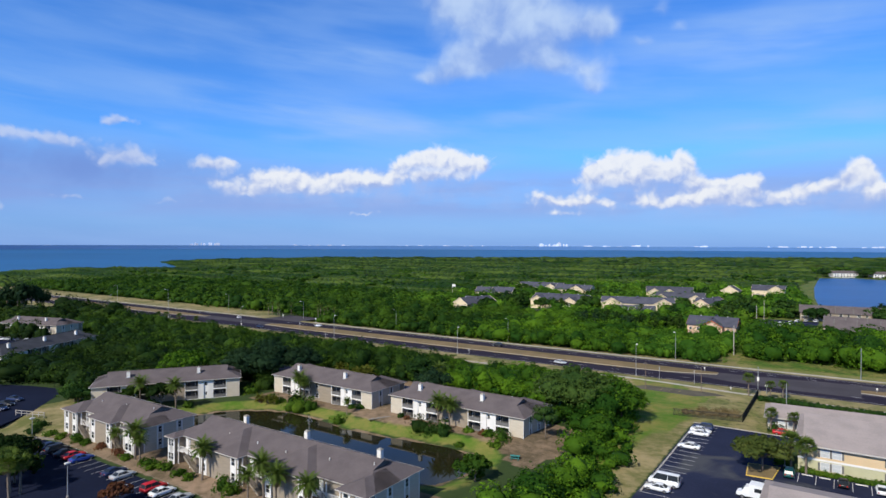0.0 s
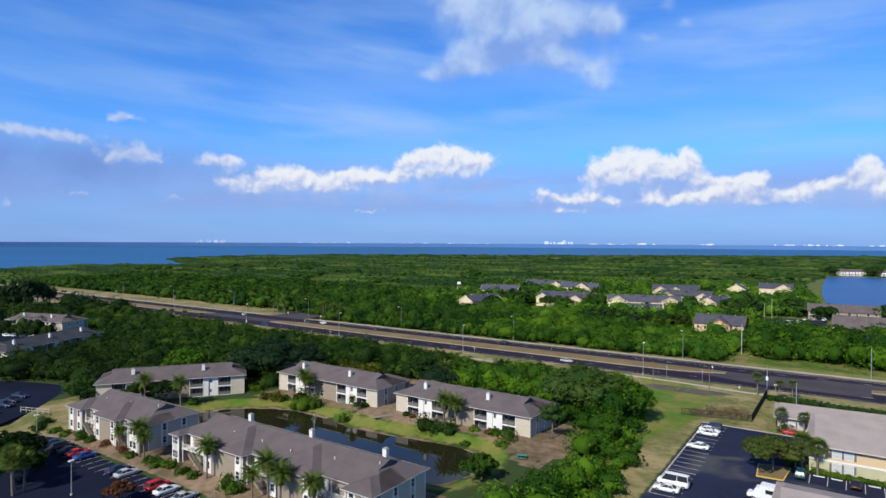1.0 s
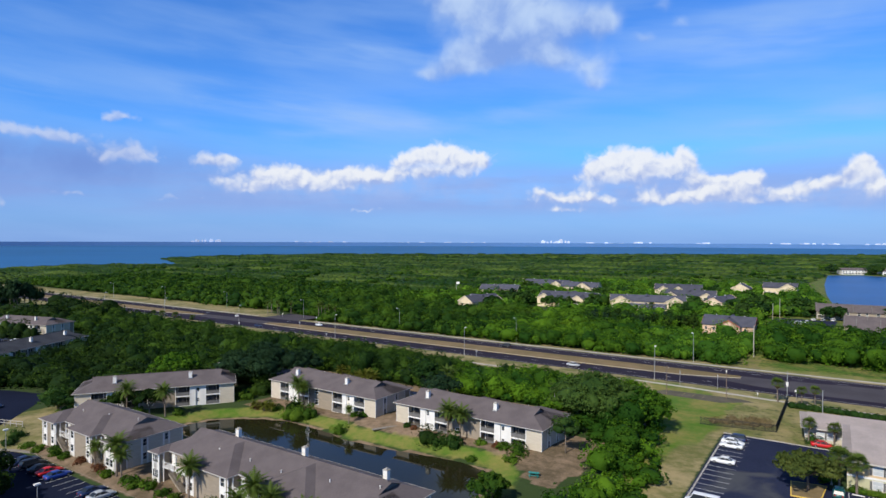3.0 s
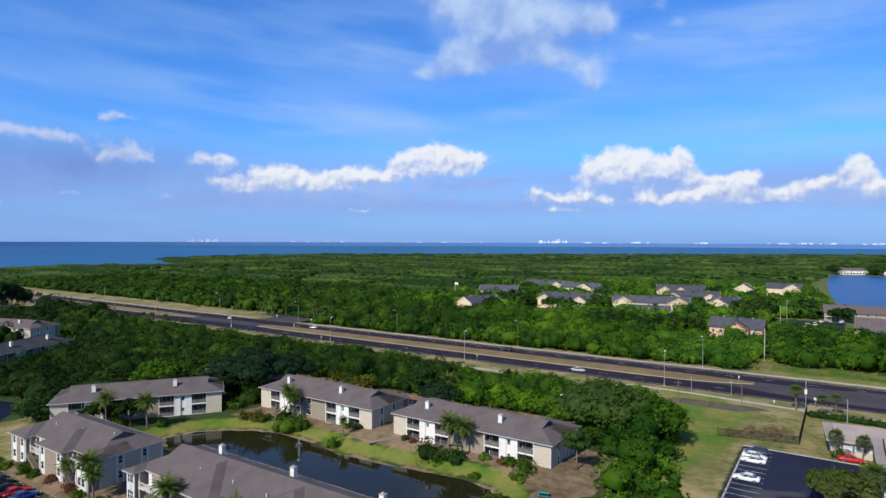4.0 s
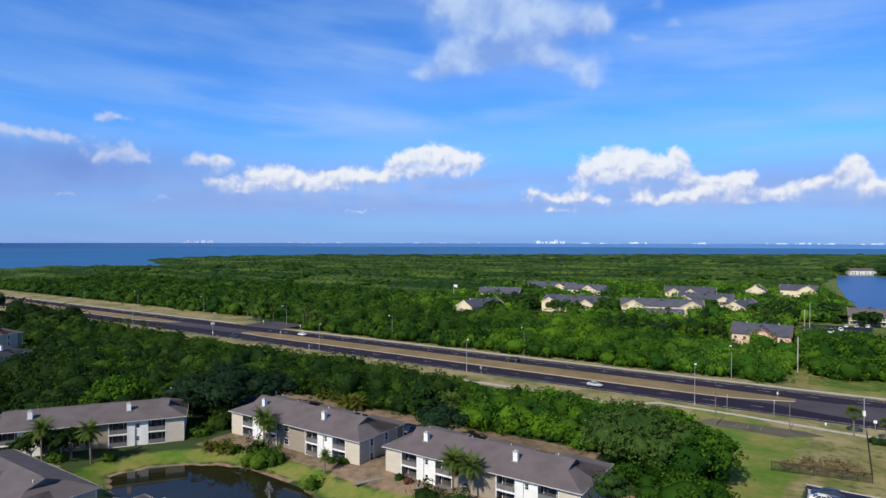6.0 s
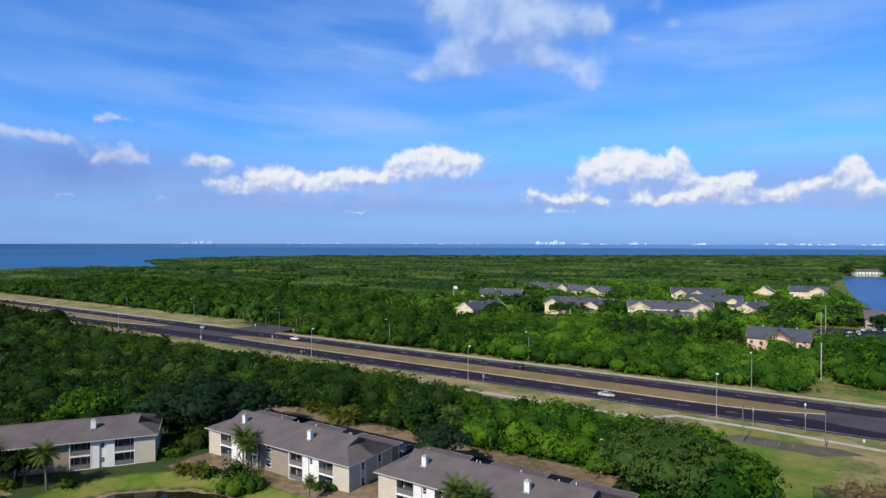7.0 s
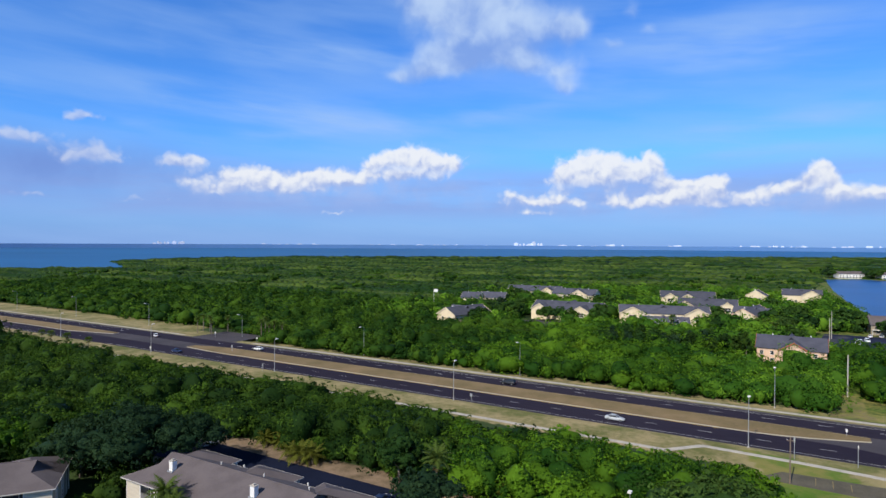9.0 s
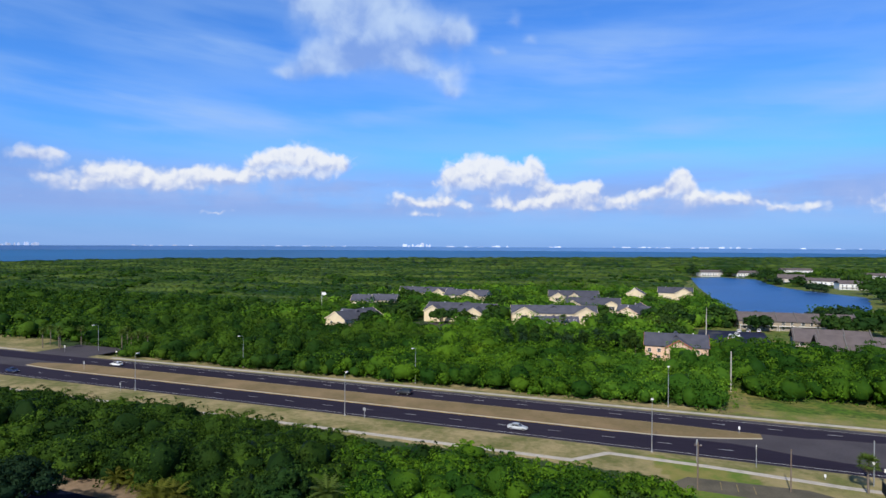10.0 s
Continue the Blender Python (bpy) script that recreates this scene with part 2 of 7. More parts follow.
def leaf_mat(name, dark, light, tree_scale=0.12, back=0.28, single=0.10):
    """Leaves: hue by tree-sized patches and by the single sprig, some light through them."""
    m = bpy.data.materials.new(name)
    m.use_nodes = True
    k = Nodes(m.node_tree)
    co = k.add("ShaderNodeTexCoord").outputs["Object"]
    patch = k.noise(co, tree_scale, 3)
    rnd = k.add("ShaderNodeNewGeometry").outputs["Random Per Island"]
    wide = k.noise(co, tree_scale * 0.22, 2)
    # tone also carries the painted shade of the inner bodies
    tone = k.add("ShaderNodeAttribute")
    tone.attribute_name = "tone"
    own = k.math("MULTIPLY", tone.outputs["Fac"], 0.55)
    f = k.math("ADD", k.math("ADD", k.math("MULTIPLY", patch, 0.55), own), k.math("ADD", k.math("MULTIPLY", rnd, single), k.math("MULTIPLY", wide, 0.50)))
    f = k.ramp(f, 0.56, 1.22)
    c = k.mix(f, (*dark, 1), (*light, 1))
    dry = k.ramp(k.noise(co, tree_scale * 0.6, 2), 0.60, 0.78)
    c = k.mix(k.math("MULTIPLY", dry, 0.28), c, (light[0] * 1.5, light[1] * 0.98, light[2] * 0.9, 1))
    leafy = k.add("ShaderNodeBump", {"Height": k.noise(co, 2.6, 4, 0.6), "Strength": 0.6, "Distance": 0.3}).outputs[0]
    d = k.add("ShaderNodeBsdfPrincipled", {"Base Color": c, "Roughness": 0.75, "Specular IOR Level": 0.12, "Normal": leafy})
    t = k.add("ShaderNodeBsdfTranslucent", [k.mix(1.0, c, (1.2, 1.3, 0.5, 1), "MULTIPLY")])
    k.add("ShaderNodeOutputMaterial", [k.add("ShaderNodeMixShader", [back, d.outputs[0], t.outputs[0]]).outputs[0]])
    return m


M = {
    "faded_yellow": mat("faded_yellow_paint", (0.30, 0.22, 0.085), (0.16, 0.125, 0.06), 0.8, 1.5),
    "kerb_yellow": mat("kerb_faded_yellow", (0.44, 0.385, 0.27), (0.40, 0.36, 0.30), 0.85, 0.12, 0.3),
    "gutter": mat("gutter_pale_beige", (0.50, 0.46, 0.41), (0.42, 0.39, 0.35), 0.7, 0.6),
    # dark cap rails, and the painted shade of balcony recesses
    "panel": mat("dark_rail_and_recess_shade", (0.075, 0.071, 0.068), (0.05, 0.048, 0.046), 0.8, 1.0, 0.2),
    "blind": mat("window_with_pale_blind", (0.50, 0.52, 0.52), (0.42, 0.44, 0.45), 0.35, 0.8),
    "car_glass": mat("car_glass", (0.02, 0.025, 0.03), None, 0.30, 0.5, spec=0.3),
    "asphalt_lot": mat("asphalt_navy", (0.012, 0.016, 0.036), (0.008, 0.011, 0.026), 0.85, 0.06, 0.3, fine=30, spec=0.06),
    "stub": mat("overgrown_asphalt", (0.120, 0.105, 0.075), (0.075, 0.068, 0.050), 0.95, 0.25, 0.4),
    "kerb_dull": mat("concrete_weathered", (0.27, 0.24, 0.205), (0.19, 0.17, 0.145), 0.95, 0.5, 0.3),
    "roof": mat("roof_shingle", (0.128, 0.107, 0.108), (0.098, 0.082, 0.084), 0.9, 0.35, 0.3, fine=14),
    "roof_dark": mat("roof_dark_slate", (0.055, 0.058, 0.068), (0.038, 0.040, 0.048), 0.9, 0.35, 0.3),
    "roof_blue": mat("roof_slate_shingle", (0.082, 0.084, 0.108), (0.058, 0.060, 0.080), 0.9, 0.35, 0.3, vary=0.12),
    "roof_pale": mat("roof_pale_shingle", (0.34, 0.29, 0.275), (0.27, 0.235, 0.225), 0.9, 0.25, 0.3),
    "siding": mat("siding_beige", (0.54, 0.48, 0.38), (0.47, 0.41, 0.32), 0.8, 0.5, 0.2, stretch=(1, 1, 6)),
    "taupe": mat("siding_taupe", (0.30, 0.25, 0.19), (0.25, 0.21, 0.16), 0.85, 0.5, 0.2, stretch=(1, 1, 6)),
    "white": mat("painted_white_trim", (0.74, 0.72, 0.68), (0.66, 0.64, 0.60), 0.6, 0.6, 0.1),
    "dark": mat("painted_interior_shade", (0.035, 0.034, 0.035), (0.02, 0.02, 0.02), 0.9, 1.0),
    "screen": mat("grey_balcony_panel", (0.16, 0.155, 0.15), (0.12, 0.115, 0.11), 0.8, 1.0, 0.2),
    "glass": mat("window_glass", (0.03, 0.04, 0.05), (0.02, 0.025, 0.03), 0.12, 0.5, spec=0.8),
    "peach": mat("stucco_peach", (0.68, 0.47, 0.33), (0.60, 0.41, 0.29), 0.9, 0.4, 0.2),
    "cream": mat("stucco_cream", (0.72, 0.60, 0.40), (0.66, 0.54, 0.36), 0.9, 0.4, 0.2),
    "coral": mat("stucco_coral", (0.45, 0.15, 0.09), (0.40, 0.13, 0.08), 0.9, 0.4, 0.2),
    "olive": mat("stucco_olive", (0.47, 0.45, 0.28), (0.42, 0.40, 0.25), 0.9, 0.4, 0.2),
    "tan_wall": mat("stucco_tan", (0.62, 0.46, 0.28), (0.56, 0.42, 0.25), 0.9, 0.4, 0.2),
    "asphalt": mat("asphalt_sealed", (0.024, 0.030, 0.062), (0.016, 0.020, 0.044), 0.85, 0.06, 0.3, fine=30, spec=0.06),
    "asphalt_new": mat("asphalt_dark_lane", (0.029, 0.024, 0.037), (0.019, 0.015, 0.026), 0.85, 0.05, 0.3, fine=30, spec=0.06, stretch=(0.15, 1, 1)),
    "asphalt_old": mat("asphalt_worn", (0.080, 0.073, 0.082), (0.058, 0.053, 0.061), 0.9, 0.07, 0.3, fine=30, spec=0.06),
    "paint": mat("road_paint_white", (0.60, 0.60, 0.58), (0.34, 0.33, 0.33), 0.7, 2.0),
    "paint_yellow": mat("road_paint_yellow", (0.70, 0.48, 0.10), (0.60, 0.40, 0.08), 0.7, 2.0),
    "concrete": mat("concrete_pale", (0.46, 0.42, 0.365), (0.35, 0.32, 0.28), 0.9, 0.5, 0.3),
    "dry": mat("dry_grass", (0.235, 0.165, 0.085), (0.150, 0.115, 0.052), 0.95, 0.10, 0.6, fine=18),
    "bark": mat("bark_grey", (0.22, 0.18, 0.14), (0.13, 0.10, 0.08), 0.95, 2.0, 0.6, stretch=(3, 3, 0.6)),
    "steel": mat("galvanised_steel", (0.38, 0.39, 0.39), (0.30, 0.31, 0.31), 0.5, 1.0, metal=0.4),
    "wood_pole": mat("pole_weathered_wood", (0.20, 0.15, 0.11), (0.13, 0.10, 0.08), 0.95, 2.0, 0.4),
    "black_fence": mat("fence_dark_mesh", (0.03, 0.032, 0.03), (0.02, 0.022, 0.02), 0.7, 2.0),
    "tyre": mat("tyre_rubber", (0.02, 0.02, 0.02), None, 0.9, 4.0),
    "rim": mat("wheel_rim", (0.5, 0.5, 0.52), None, 0.35, 4.0, metal=0.8),
    "lamp_glass": mat("lamp_lens", (0.75, 0.75, 0.72), None, 0.3, 4.0),
    "red_glass": mat("tail_lens", (0.45, 0.03, 0.02), None, 0.3, 4.0),
    # distance haze is mixed into this pale blue wall colour
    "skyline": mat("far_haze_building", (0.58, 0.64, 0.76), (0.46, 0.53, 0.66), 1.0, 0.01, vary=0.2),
    "woods": leaf_mat("leaves_mangrove", (0.015, 0.056, 0.004), (0.104, 0.215, 0.010)),
    "woods_dark": leaf_mat("leaves_mangrove_dark", (0.007, 0.023, 0.003), (0.042, 0.082, 0.008)),
    "woods_west": leaf_mat("leaves_mangrove_olive", (0.010, 0.032, 0.004), (0.064, 0.128, 0.011)),
    "woods_east": leaf_mat("leaves_mangrove_bright", (0.030, 0.092, 0.007), (0.142, 0.280, 0.018)),
    "woods_mid": leaf_mat("leaves_mangrove_mid", (0.012, 0.043, 0.004), (0.072, 0.146, 0.010)),
    "tree": leaf_mat("leaves_oak", (0.014, 0.044, 0.008), (0.055, 0.112, 0.016)),
    "olive_leaf": leaf_mat("leaves_olive", (0.055, 0.080, 0.016), (0.140, 0.160, 0.038)),
    "soft": leaf_mat("leaves_grey_green", (0.020, 0.052, 0.010), (0.068, 0.122, 0.022)),
    "hedge": leaf_mat("leaves_hedge", (0.024, 0.066, 0.006), (0.095, 0.165, 0.012)),
    "palm": leaf_mat("fronds_palm", (0.075, 0.115, 0.020), (0.260, 0.285, 0.080)),
    "frond_dry": leaf_mat("fronds_dry", (0.16, 0.12, 0.06), (0.26, 0.20, 0.10)),
    "frond_yellow": leaf_mat("fronds_yellow", (0.10, 0.11, 0.015), (0.24, 0.20, 0.03)),
    "pine": leaf_mat("leaves_dark_pine", (0.012, 0.034, 0.014), (0.036, 0.072, 0.026)),
    "scrub": leaf_mat("leaves_scrub", (0.013, 0.041, 0.005), (0.084, 0.130, 0.020), 0.035, 0.12, 0.12),
    "redleaf": leaf_mat("leaves_reddish", (0.10, 0.040, 0.022), (0.20, 0.09, 0.045)),
}


def water_mat(name, col, rough, scale, strength, spec=0.5):
    m = bpy.data.materials.new(name)
    m.use_nodes = True
    k = Nodes(m.node_tree)
    co = k.add("ShaderNodeTexCoord").outputs["Object"]
    n = k.noise(co, scale, 4, 0.6)
    big = k.noise(co, scale * 0.02, 3)
    c = k.mix(k.ramp(big, 0.35, 0.65), (*col, 1), (*[v * 1.25 for v in col], 1))
    p = k.add("ShaderNodeBsdfPrincipled", {"Base Color": c, "Roughness": rough, "IOR": 1.33, "Specular IOR Level": spec})
    k.t.links.new(k.add("ShaderNodeBump", {"Height": n, "Strength": strength, "Distance": 0.1}).outputs[0], p.inputs["Normal"])
    k.add("ShaderNodeOutputMaterial", [p.outputs[0]])
    return m


def worn_asphalt():
    m = M["asphalt"]
    k = m.node_tree
    n = [q for q in k.nodes if q.type == "BSDF_PRINCIPLED"][0]
    base = n.inputs["Base Color"].links[0].from_socket
    co = k.nodes.new("ShaderNodeTexCoord").outputs["Object"]
    tex = k.nodes.new("ShaderNodeTexNoise")
    tex.inputs["Scale"].default_value, tex.inputs["Detail"].default_value, tex.inputs["Distortion"].default_value = 0.075, 4, 0.8
    k.links.new(co, tex.inputs["Vector"])
    ramp = k.nodes.new("ShaderNodeMapRange")
    ramp.interpolation_type = "SMOOTHSTEP"
    ramp.inputs[1].default_value, ramp.inputs[2].default_value, ramp.inputs[4].default_value = 0.54, 0.68, 0.8
    k.links.new(tex.outputs[0], ramp.inputs[0])
    mix = k.nodes.new("ShaderNodeMix")
    mix.data_type = "RGBA"
    k.links.new(ramp.outputs[0], mix.inputs[0])
    k.links.new(base, mix.inputs[6])
    mix.inputs[7].default_value = (0.075, 0.078, 0.085, 1)
    k.links.new(mix.outputs[2], n.inputs["Base Color"])


worn_asphalt()
M["pond"] = water_mat("pond_water", (0.014, 0.014, 0.006), 0.03, 1.2, 0.025, 0.30)
M["lake"] = water_mat("lake_water", (0.010, 0.055, 0.180), 0.35, 0.5, 0.5)
M["bay"] = water_mat("bay_water", (0.014, 0.088, 0.215), 0.5, 0.05, 0.6)


def paint(name, col):
    m = mat(name, col, [c * 0.92 for c in col], 0.38, 1.0, spec=0.5)
    return m


# ---- mesh helpers ----
def mesh_of(bm, name, material, smooth=False):
    me = bpy.data.meshes.new(name)
    bm.to_mesh(me)
    bm.free()
    if smooth:
        me.shade_smooth()
    for one in material if isinstance(material, (list, tuple)) else [material]:
        me.materials.append(one)
    return me


def part(name, bm, material, parent=None, label="", smooth=False, m=None):
    ob = new(name, mesh_of(bm, name, material, smooth) if isinstance(bm, bmesh.types.BMesh) else bm)
    if parent is not None:
        ob.parent = parent
    if m is not None:
        ob.matrix_basis = m
    if label:
        ob["label"] = label
    return ob


def thing(name, m, label, category, group="", kind=""):
    ob = new(name)
    ob.empty_display_size = 0.3
    ob.matrix_basis = m
    return tagged(ob, label, category, group, kind)


def box(bm, x0, x1, y0, y1, z0, z1, m=None, mi=0):
    vs = [bm.verts.new(Vector(p) if m is None else m @ Vector(p)) for p in
          ((x0, y0, z0), (x1, y0, z0), (x1, y1, z0), (x0, y1, z0), (x0, y0, z1), (x1, y0, z1), (x1, y1, z1), (x0, y1, z1))]
    for q in ((3, 2, 1, 0), (4, 5, 6, 7), (0, 1, 5, 4), (1, 2, 6, 5), (2, 3, 7, 6), (3, 0, 4, 7)):
        bm.faces.new([vs[i] for i in q]).material_index = mi
    return bm


def boxes(*rows):
    bm = bmesh.new()
    for r in rows:
        box(bm, *r)
    return bm


def tube(bm, p, q, r0, r1=None, n=8, cap=True):
    p, q = Vector(p), Vector(q)
    r1 = r0 if r1 is None else r1
    a = (q - p).normalized()
    x = a.orthogonal().normalized()
    y = a.cross(x)
    rings = []
    for c, r in ((p, r0), (q, r1)):
        rings.append([bm.verts.new(c + r * (math.cos(2 * math.pi * i / n) * x + math.sin(2 * math.pi * i / n) * y)) for i in range(n)])
    for i in range(n):
        bm.faces.new([rings[0][i], rings[0][(i + 1) % n], rings[1][(i + 1) % n], rings[1][i]])
    if cap:
        bm.faces.new(rings[0][::-1])
        bm.faces.new(rings[1])
    return bm


def prism(bm, pts, z0, z1, mi=0):
    """A flat slab with the outline pts (anticlockwise)."""
    lo = [bm.verts.new((x, y, z0)) for x, y in pts]
    hi = [bm.verts.new((x, y, z1)) for x, y in pts]
    n = len(pts)
    bm.faces.new(hi).material_index = mi
    for i in range(n):
        bm.faces.new([lo[i], lo[(i + 1) % n], hi[(i + 1) % n], hi[i]]).material_index = mi
    return bm


def from_arrays(name, verts, faces, material, smooth=False, tone=None, slots=None):
    me = bpy.data.meshes.new(name)
    verts, faces = np.asarray(verts, np.float32), np.asarray(faces, np.int32)
    n = faces.shape[1]
    me.vertices.add(len(verts))
    me.vertices.foreach_set("co", verts.ravel())
    me.loops.add(faces.size)
    me.loops.foreach_set("vertex_index", faces.ravel())
    me.polygons.add(len(faces))
    me.polygons.foreach_set("loop_start", np.arange(0, faces.size, n, dtype=np.int32))
    me.update(calc_edges=True)
    if slots is not None:
        me.polygons.foreach_set("material_index", np.asarray(slots, np.int32))
    if tone is not None:
        me.attributes.new("tone", "FLOAT", "POINT").data.foreach_set("value", np.asarray(tone, np.float32))
    for one in material if isinstance(material, (list, tuple)) else [material]:
        me.materials.append(one)
    if smooth:
        me.shade_smooth()
    return me


rng = np.random.default_rng(7)


def inside(poly, u, v):
    """Which of the points lie inside a polygon."""
    hit = np.zeros(np.shape(u), bool)
    for (x0, y0), (x1, y1) in zip(poly, poly[1:] + poly[:1]):
        cross = ((y0 > v) != (y1 > v)) & (u < (x1 - x0) * (v - y0) / (y1 - y0 + 1e-9) + x0)
        hit ^= cross
    return hit


def to_edge(poly, u, v):
    """Distance to a polygon's outline, negative inside."""
    d = np.full(np.shape(u), 1e9)
    for (x0, y0), (x1, y1) in zip(poly, poly[1:] + poly[:1]):
        l2 = (x1 - x0) ** 2 + (y1 - y0) ** 2
        f = np.clip(((u - x0) * (x1 - x0) + (v - y0) * (y1 - y0)) / l2, 0, 1)
        d = np.minimum(d, np.hypot(u - x0 - f * (x1 - x0), v - y0 - f * (y1 - y0)))
    return np.where(inside(poly, u, v), -d, d)


def step(x, lo, hi):
    f = np.clip((x - lo) / (hi - lo), 0, 1)
    return f * f * (3 - 2 * f)

# ---- ground ----
POND = [(-137, 91), (-134.5, 98), (-130, 102.5), (-124.5, 106), (-117, 108.5), (-108.8, 107.7), (-101, 107.2), (-97, 105.6), (-90, 106.3), (-81, 107.2),
        (-74, 108.6), (-66.5, 109), (-60.5, 108.2), (-57, 104), (-55.5, 97), (-57, 90), (-64, 86.5), (-85, 86), (-110, 86), (-128, 86.5)]
LAKE = [(-5, 501), (-7, 535), (-12, 615), (-17, 750), (-19, 970), (20, 1000), (60, 960), (62, 880), (62, 815), (77, 752), (96, 709), (110, 684), (101, 645), (94, 615), (88, 590), (80, 560), (42, 521), (20, 505)]
COAST = [(-6000, -1500), (-2200, -400), (-1500, 150), (-1082, 388), (-1123, 486), (-1098, 571), (-1008, 634), (-1060, 668), (-1180, 730), (-1330, 800), (-1410, 880), (-1460, 1069),
         (-1360, 1426), (-920, 1760), (-420, 2200), (40, 2500), (500, 2850), (900, 3060), (2500, 3700), (6000, 4300), (6000, 6500), (-6000, 6500)]
PADS = [(-135, -96, 115, 132), (-92, -50, 115, 132), (-110, -52, 65, 83), (-148, -114, 62, 81)]


def ground_z(u, v):
    u, v = np.asarray(u, float), np.asarray(v, float)
    # the housing stands a little higher than the highway
    z = 0.8 * step(u, -235, -215) * (1 - step(u, -46, -34)) * step(v, 58, 66) * (1 - step(v, 150, 162))
    # mulched mounds against the buildings
    for a, b, r, h in ((-95, 121, 10, 0.9), (-54, 121, 9, 0.9), (-130, 121, 8, 0.5), (-74, 119, 16, 0.45)):
        z = z + h * np.exp(-((u - a) ** 2 + (v - b) ** 2) / (r * r))
    # shallow swale under the trees beyond the highway
    z = z - 1.3 * step(v, 243, 249) * (1 - step(v, 274, 292)) * step(u, -300, -250)
    e = to_edge(POND, u, v)
    z = np.where(e < 9, np.minimum(z, -0.45 + 2.2 * step(e, 0, 9)), z)
    z = np.where(e < 0, -0.45 - 0.9 * step(-e, 0, 3), z)
    far = v > 450
    el = np.where(far, to_edge(LAKE, u, v), 99.0)
    z = np.where(el < 4, -0.9 + 0.9 * step(el, -2, 4), z)
    ec = np.where((u < -900) | (v > 1500), to_edge(COAST, u, v), 999.0)
    return np.where(ec < 25, -2.2 + 2.2 * step(ec, -15, 25), z)


def make_ground():
    us = np.unique(np.concatenate([np.linspace(-6000, -2600, 18), np.arange(-2600, -360, 28), np.arange(-360, -240, 4), np.arange(-240, 40, 1.5), np.arange(40, 200, 8),
                                   np.arange(200, 1000, 40), np.linspace(1000, 6000, 20)]))
    vs = np.unique(np.concatenate([np.linspace(-3000, -60, 14), np.arange(-60, 30, 6), np.arange(30, 262, 1.5), np.arange(262, 460, 6), np.arange(460, 1100, 14), np.arange(1100, 3200, 40),
                                   np.linspace(3200, 6500, 20)]))
    U, V = np.meshgrid(us, vs)
    Z = ground_z(U, V)
    n, w = len(us), len(vs)
    i = np.arange(n * w).reshape(w, n)
    faces = np.stack([i[:-1, :-1], i[:-1, 1:], i[1:, 1:], i[1:, :-1]], -1).reshape(-1, 4)
    # cover: how green, how dry, how bare the soil is
    e = to_edge(POND, U, V)
    lawn = np.clip(1.15 - np.abs(e - 3.2) / 3.4, 0, 1) * (e > 0.6)
    lot_lawn = inside([(-54, 205), (-46, 186), (-42, 165), (-38, 140), (-36, 118), (-33, 95), (-25, 95), (-24.5, 158), (-24, 172), (-30, 186), (-36, 200)], U, V)
    verge = step(V, 190, 196) * (1 - step(V, 243, 262)) * 1.0
    far_verge = (V > 242) & (V < 268) & (U < -300) | (V > 242) & (V < 258) & (U > -45)
    right = inside([(-33, 158), (40, 158), (60, 205), (-60, 205)], U, V)
    soil = (U > -136) & (U < -44) & (V > 108) & (V < 134) & (e > 4) | (e < 0.5) & (e > -2) | (U > -147) & (U < -52) & (V > 60) & (V < 84)
    soil = soil | inside([(-52, 106), (-45, 104), (-43, 114), (-45, 128), (-53, 128)], U, V) | (U > -160) & (U < -60) & (V > 131) & (V < 153)
    soil = soil | inside([(-37, 243), (-26, 243), (-29, 278), (-33.5, 278)], U, V)
    soil = soil & ~((U > -158) & (U < -146) & (V < 64))
    green = np.clip(lawn + 0.95 * lot_lawn * step(-U, 26.4, 28.2) * np.clip(step(V, 136, 156) + step(-U - 0.05 * (V - 95), 27.5, 31.5) * 0.8, 0, 1) + 0.55 * ((V > 242) & (U > -45)) + 0.35 * right + 0.7 * inside([(-37, 181), (-27, 181), (-24, 194), (-38, 194)], U, V), 0, 1)
    bare = np.clip(soil * 1.0 * (lawn < 0.5), 0, 1)
    dry = np.clip(((U > -176) & (U < -146) & (V > 52) & (V < 86)) * 0.9 + verge + far_verge * 0.8 + right * 0.7 + 0.9 * lot_lawn - green * 0.3, 0, 1)
    me = from_arrays("ground", np.stack([U.ravel(), V.ravel(), Z.ravel()], -1), faces, ground_mat(), True)
    cover = me.attributes.new("cover", "FLOAT_VECTOR", "POINT")
    cover.data.foreach_set("vector", np.stack([green.ravel(), dry.ravel(), bare.ravel()], -1).astype(np.float32).ravel())
    ob = part("ground", me, None, m=PLAN)
    tagged(ob, "flat ground with green lawn, dry grass and dark soil", "ground", kind="structure")


